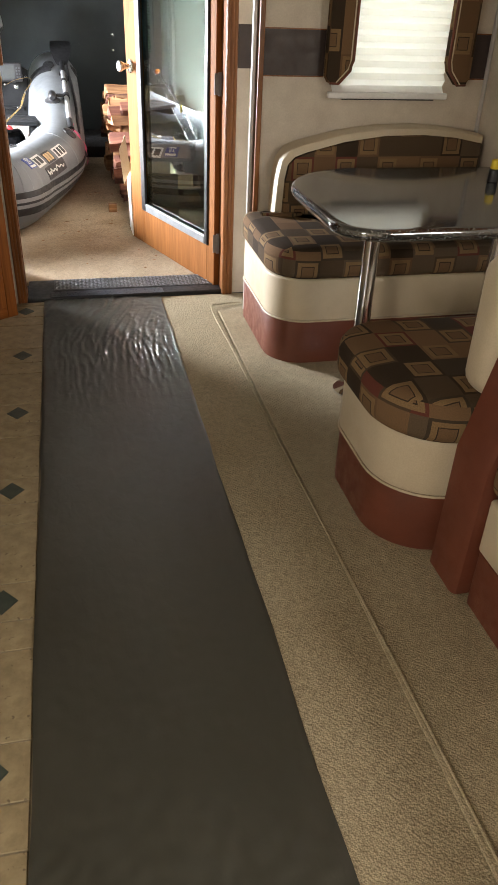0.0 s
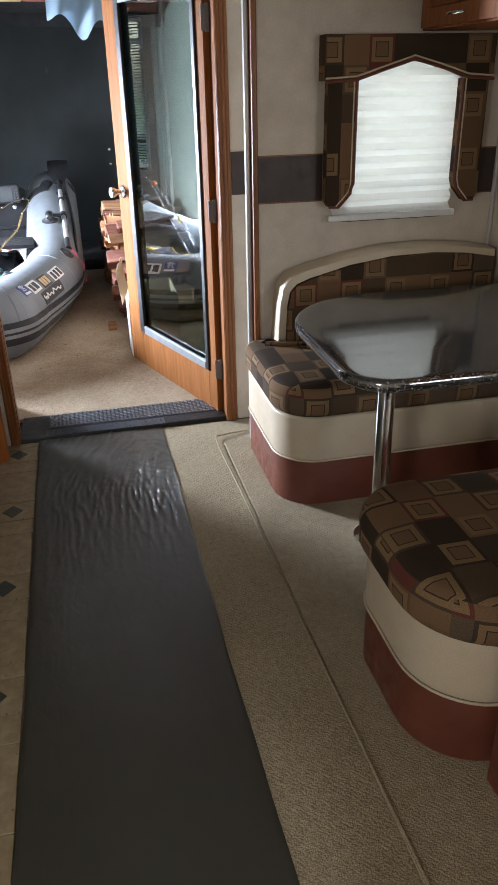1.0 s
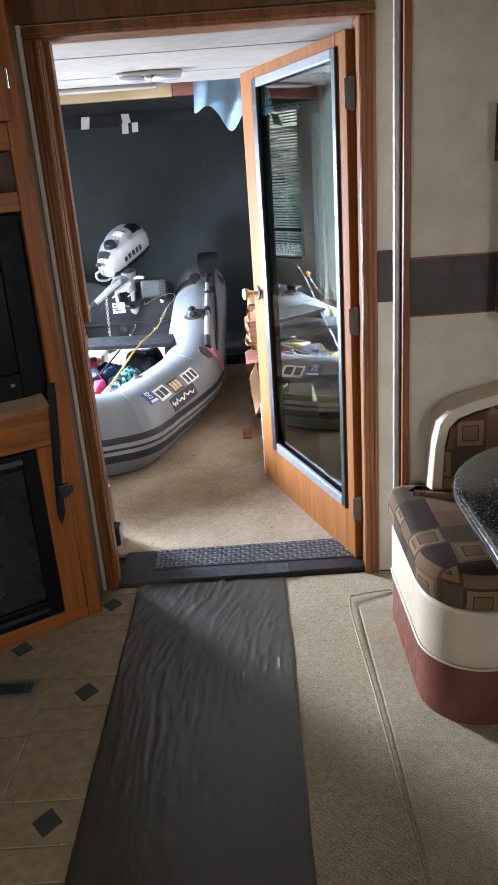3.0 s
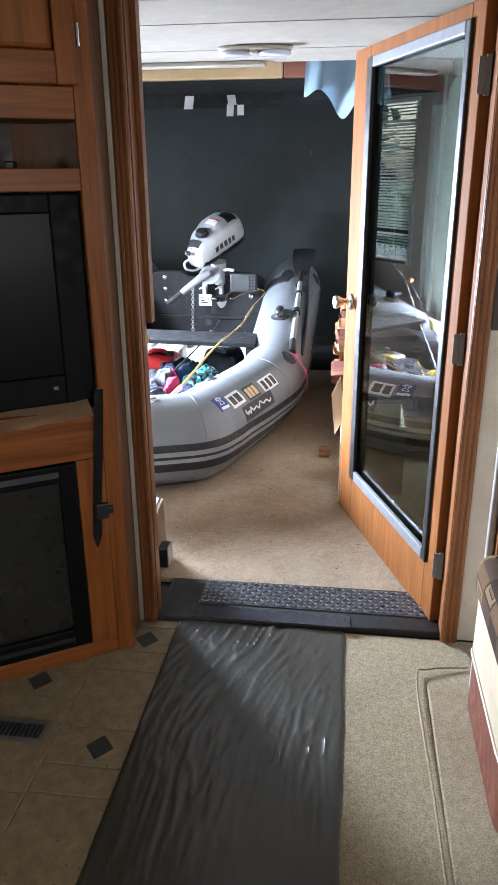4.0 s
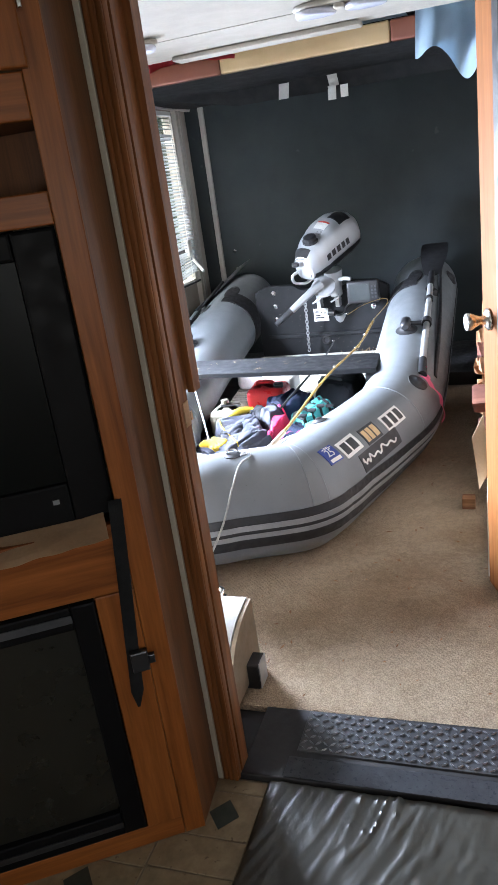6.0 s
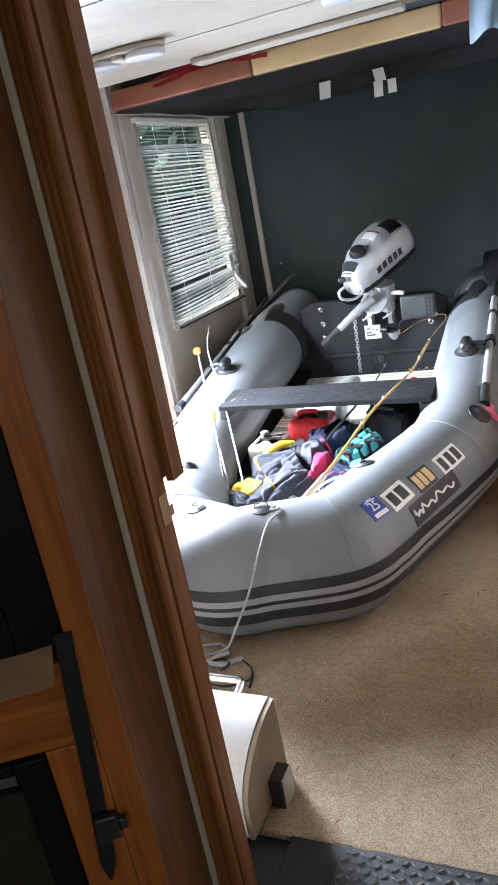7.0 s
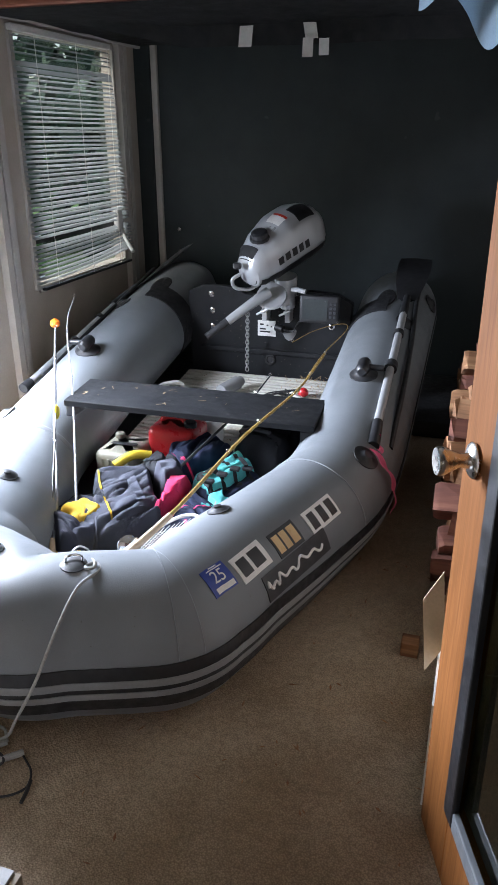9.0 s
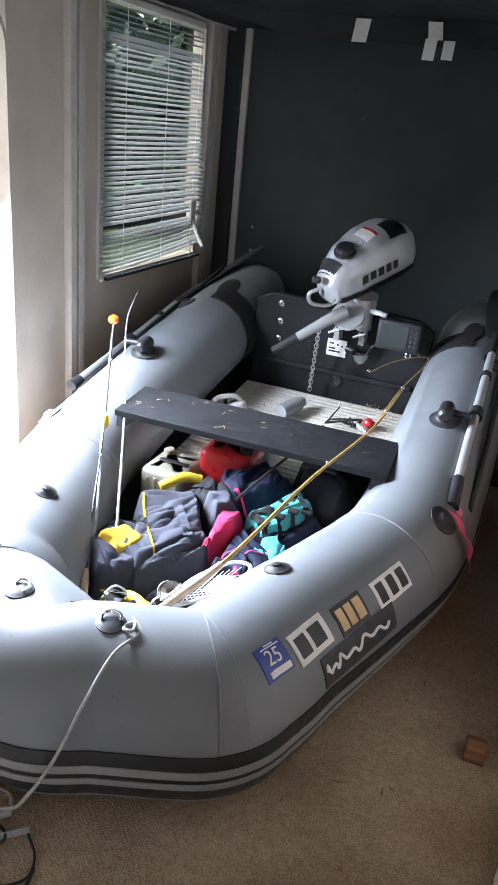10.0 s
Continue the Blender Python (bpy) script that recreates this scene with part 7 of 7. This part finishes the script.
reel("silver spinning reel on the gold rod", (0.875, 6.46, 0.295), (0.5, -0.6, 0.5), ALU)
reel("silver and black spinning reel in the bow", (0.725, 6.40, 0.25), (0.1, 0.3, 1), ALU)
net = thing("landing_net", (0.95, 6.50, 0.2), "white mesh landing net beside the vest", "net")
part("hoop", pipe([(0.86, 6.43, 0.25), (0.95, 6.46, 0.29), (1.03, 6.56, 0.31), (1.04, 6.66, 0.32), (0.97, 6.66, 0.31), (0.89, 6.55, 0.28), (0.86, 6.43, 0.25)], 0.006, 8), WHITE_PLASTIC, net, "", True)
part("blade_panel", sheet(10, 10, lambda u, v: Vector((0.955 + 0.06 * u, 6.50 + 0.11 * v, 0.30 + 0.02 * u - 0.01 * v)), 0.004), WHITE_PLASTIC, net, "white flat panel")
mesh_bm = bmesh.new()
for i in range(9):
    s = (i + 0.5) / 9
    a, b = Vector((0.87 + 0.10 * s, 6.44 + 0.07 * s, 0.258 + 0.03 * s)), Vector((0.89 + 0.13 * s, 6.56 + 0.10 * s, 0.285 + 0.03 * s))
    pipe([a, b], 0.0013, 4, smooth_line=False, bm=mesh_bm)
    a, b = Vector((0.87 + 0.02 * s, 6.44 + 0.12 * s, 0.26 + 0.02 * s)), Vector((0.99 + 0.04 * s, 6.50 + 0.13 * s, 0.29 + 0.02 * s))
    pipe([a, b], 0.0013, 4, smooth_line=False, bm=mesh_bm)
tagged(part("mesh", mesh_bm, WHITE_PLASTIC, net), "white net mesh", "", "", "stuff")

# ---- bow rope and cable on the floor ----
ROPE = surface("grey_braided_rope", (0.27, 0.27, 0.26), (0.4, 0.4, 0.38), 90, 0.8, relief=0.001, grain=400)
rp = thing("bow_rope", (0.9, 5.85, 0.02), "pale braided rope from the bow ring to the floor", "rope")
rp_pts = [(0.90, 6.16, 0.437), (0.95, 6.12, 0.455), (0.985, 6.09, 0.452), (0.97, 6.0, 0.452), (0.965, 5.90, 0.40), (0.94, 5.82, 0.29), (0.88, 5.80, 0.17), (0.81, 5.84, 0.06), (0.74, 5.84, 0.024), (0.67, 5.82, 0.022), (0.645, 5.85, 0.022), (0.70, 5.885, 0.024), (0.76, 5.89, 0.028), (0.80, 5.85, 0.03)]
part("strand", pipe(rp_pts, 0.0042, 8, 8), ROPE, rp, "", True)
part("knot", pipe([(0.945, 6.09, 0.457), (0.965, 6.10, 0.466), (0.975, 6.075, 0.465), (0.955, 6.07, 0.463), (0.945, 6.09, 0.457)], 0.0045, 8), ROPE, rp, "", True)
part("rope_end", pipe([(0.80, 5.85, 0.03), (0.75, 5.80, 0.026), (0.80, 5.785, 0.026), (0.84, 5.815, 0.026), (0.86, 5.835, 0.026)], 0.009, 8), ROPE, rp, "thick spliced end", True)
cb = thing("cable_lock", (0.88, 5.76, 0.014), "thin grey cable looped on the carpet", "cable")
part("loop", pipe([(0.86, 5.83, 0.02), (0.91, 5.79, 0.019), (0.925, 5.74, 0.019), (0.88, 5.70, 0.019), (0.81, 5.695, 0.019), (0.745, 5.73, 0.02), (0.715, 5.78, 0.022)], 0.003, 8), BLACK_RUBBER, cb, "", True)
part("clasp", box(0.695, 0.73, 5.755, 5.775, 0.013, 0.028, 0.004), BLACK_PLASTIC, cb)
part("hook", pipe([(0.73, 5.78, 0.02), (0.79, 5.81, 0.03), (0.83, 5.79, 0.03), (0.81, 5.76, 0.02)], 0.004, 8), BLACK_PLASTIC, cb, "", True)
part("cable_end", pipe([(0.925, 5.765, 0.02), (0.935, 5.73, 0.02), (0.94, 5.70, 0.02)], 0.005, 8), BLACK_PLASTIC, cb, "", True)

# ---- outdoors ----
structure("ground_gravel", box(-4.15, -0.5, 3.0, 12.0, -0.76, -0.735), GRAVEL, "pale gravel beside the entrance")
fence = thing("picket_fence", (-4.2, 8, -0.75), "white picket fence across the yard", "fence")
part("fence_rail", joined((-4.23, -4.2, 3.0, 14.0, -0.45, -0.37), (-4.23, -4.2, 3.0, 14.0, 0.15, 0.23)), FENCE, fence)
pk = bpy.data.meshes.new("picket")
tmp = plate((0, 0, 0), (0, 1, 0), [(0, 0), (0.08, 0), (0.08, 1.05), (0.04, 1.12), (0, 1.05)], (1, 0, 0), 0.02)
tmp.to_mesh(pk)
tmp.free()
pk.materials.append(FENCE)
for i in range(90):
    p = new("picket", pk)
    p.parent = fence
    p.location = (0.005, -5.0 + 0.12 * i, 0.0)


def hedge(name, cx, cy, z0, w, d, h, seed, count=900, leaf=1.0, label="leafy green garden shrub behind the fence", cat="shrub", group="garden shrubs", leaf_mat=LEAF):
    r = random.Random(seed)
    bm = bmesh.new()
    for _ in range(count):
        a, b, c = r.gauss(0, 0.34), r.gauss(0, 0.34), abs(r.gauss(0.45, 0.28))
        p = Vector((cx + w * a, cy + d * b, z0 + h * c))
        s = leaf * r.uniform(0.08, 0.2)
        n = Vector((r.uniform(-1, 1), r.uniform(-1, 1), r.uniform(-0.3, 1))).normalized()
        u = n.orthogonal().normalized()
        v = n.cross(u)
        bm.faces.new([bm.verts.new(p + q) for q in (u * s, v * s * 0.6, -u * s, -v * s * 0.6)])
    o = thing(name, (cx, cy, z0), label, cat, group)
    part("trunk", pipe([(cx, cy, z0), (cx + 0.1, cy, z0 + h * 0.6)], (0.12, 0.04), 8), BARK, o, "", True)
    tagged(part("crown", bm, leaf_mat, o), "green foliage", "", "", "stuff")


for i, (x, y, h) in enumerate(((-9, 5, 1.5), (-10, 9, 1.9), (-9, 12.5, 1.3), (-8, 16, 1.5), (-11, 2, 2.4))):
    hedge("garden_shrub", x, y, -0.76, 2.6, 3.0, h, 20 + i)
for i, (x, y, h) in enumerate(((-6.2, 20.0, 5.0), (-3.2, 23.0, 6.0))):
    hedge("garden_tree", x, y, -0.76, 4.6, 3.4, h, 40 + i, 2600, 2.0, "dark leafy tree at the end of the lawn", "tree", "garden trees", TREE_LEAF)
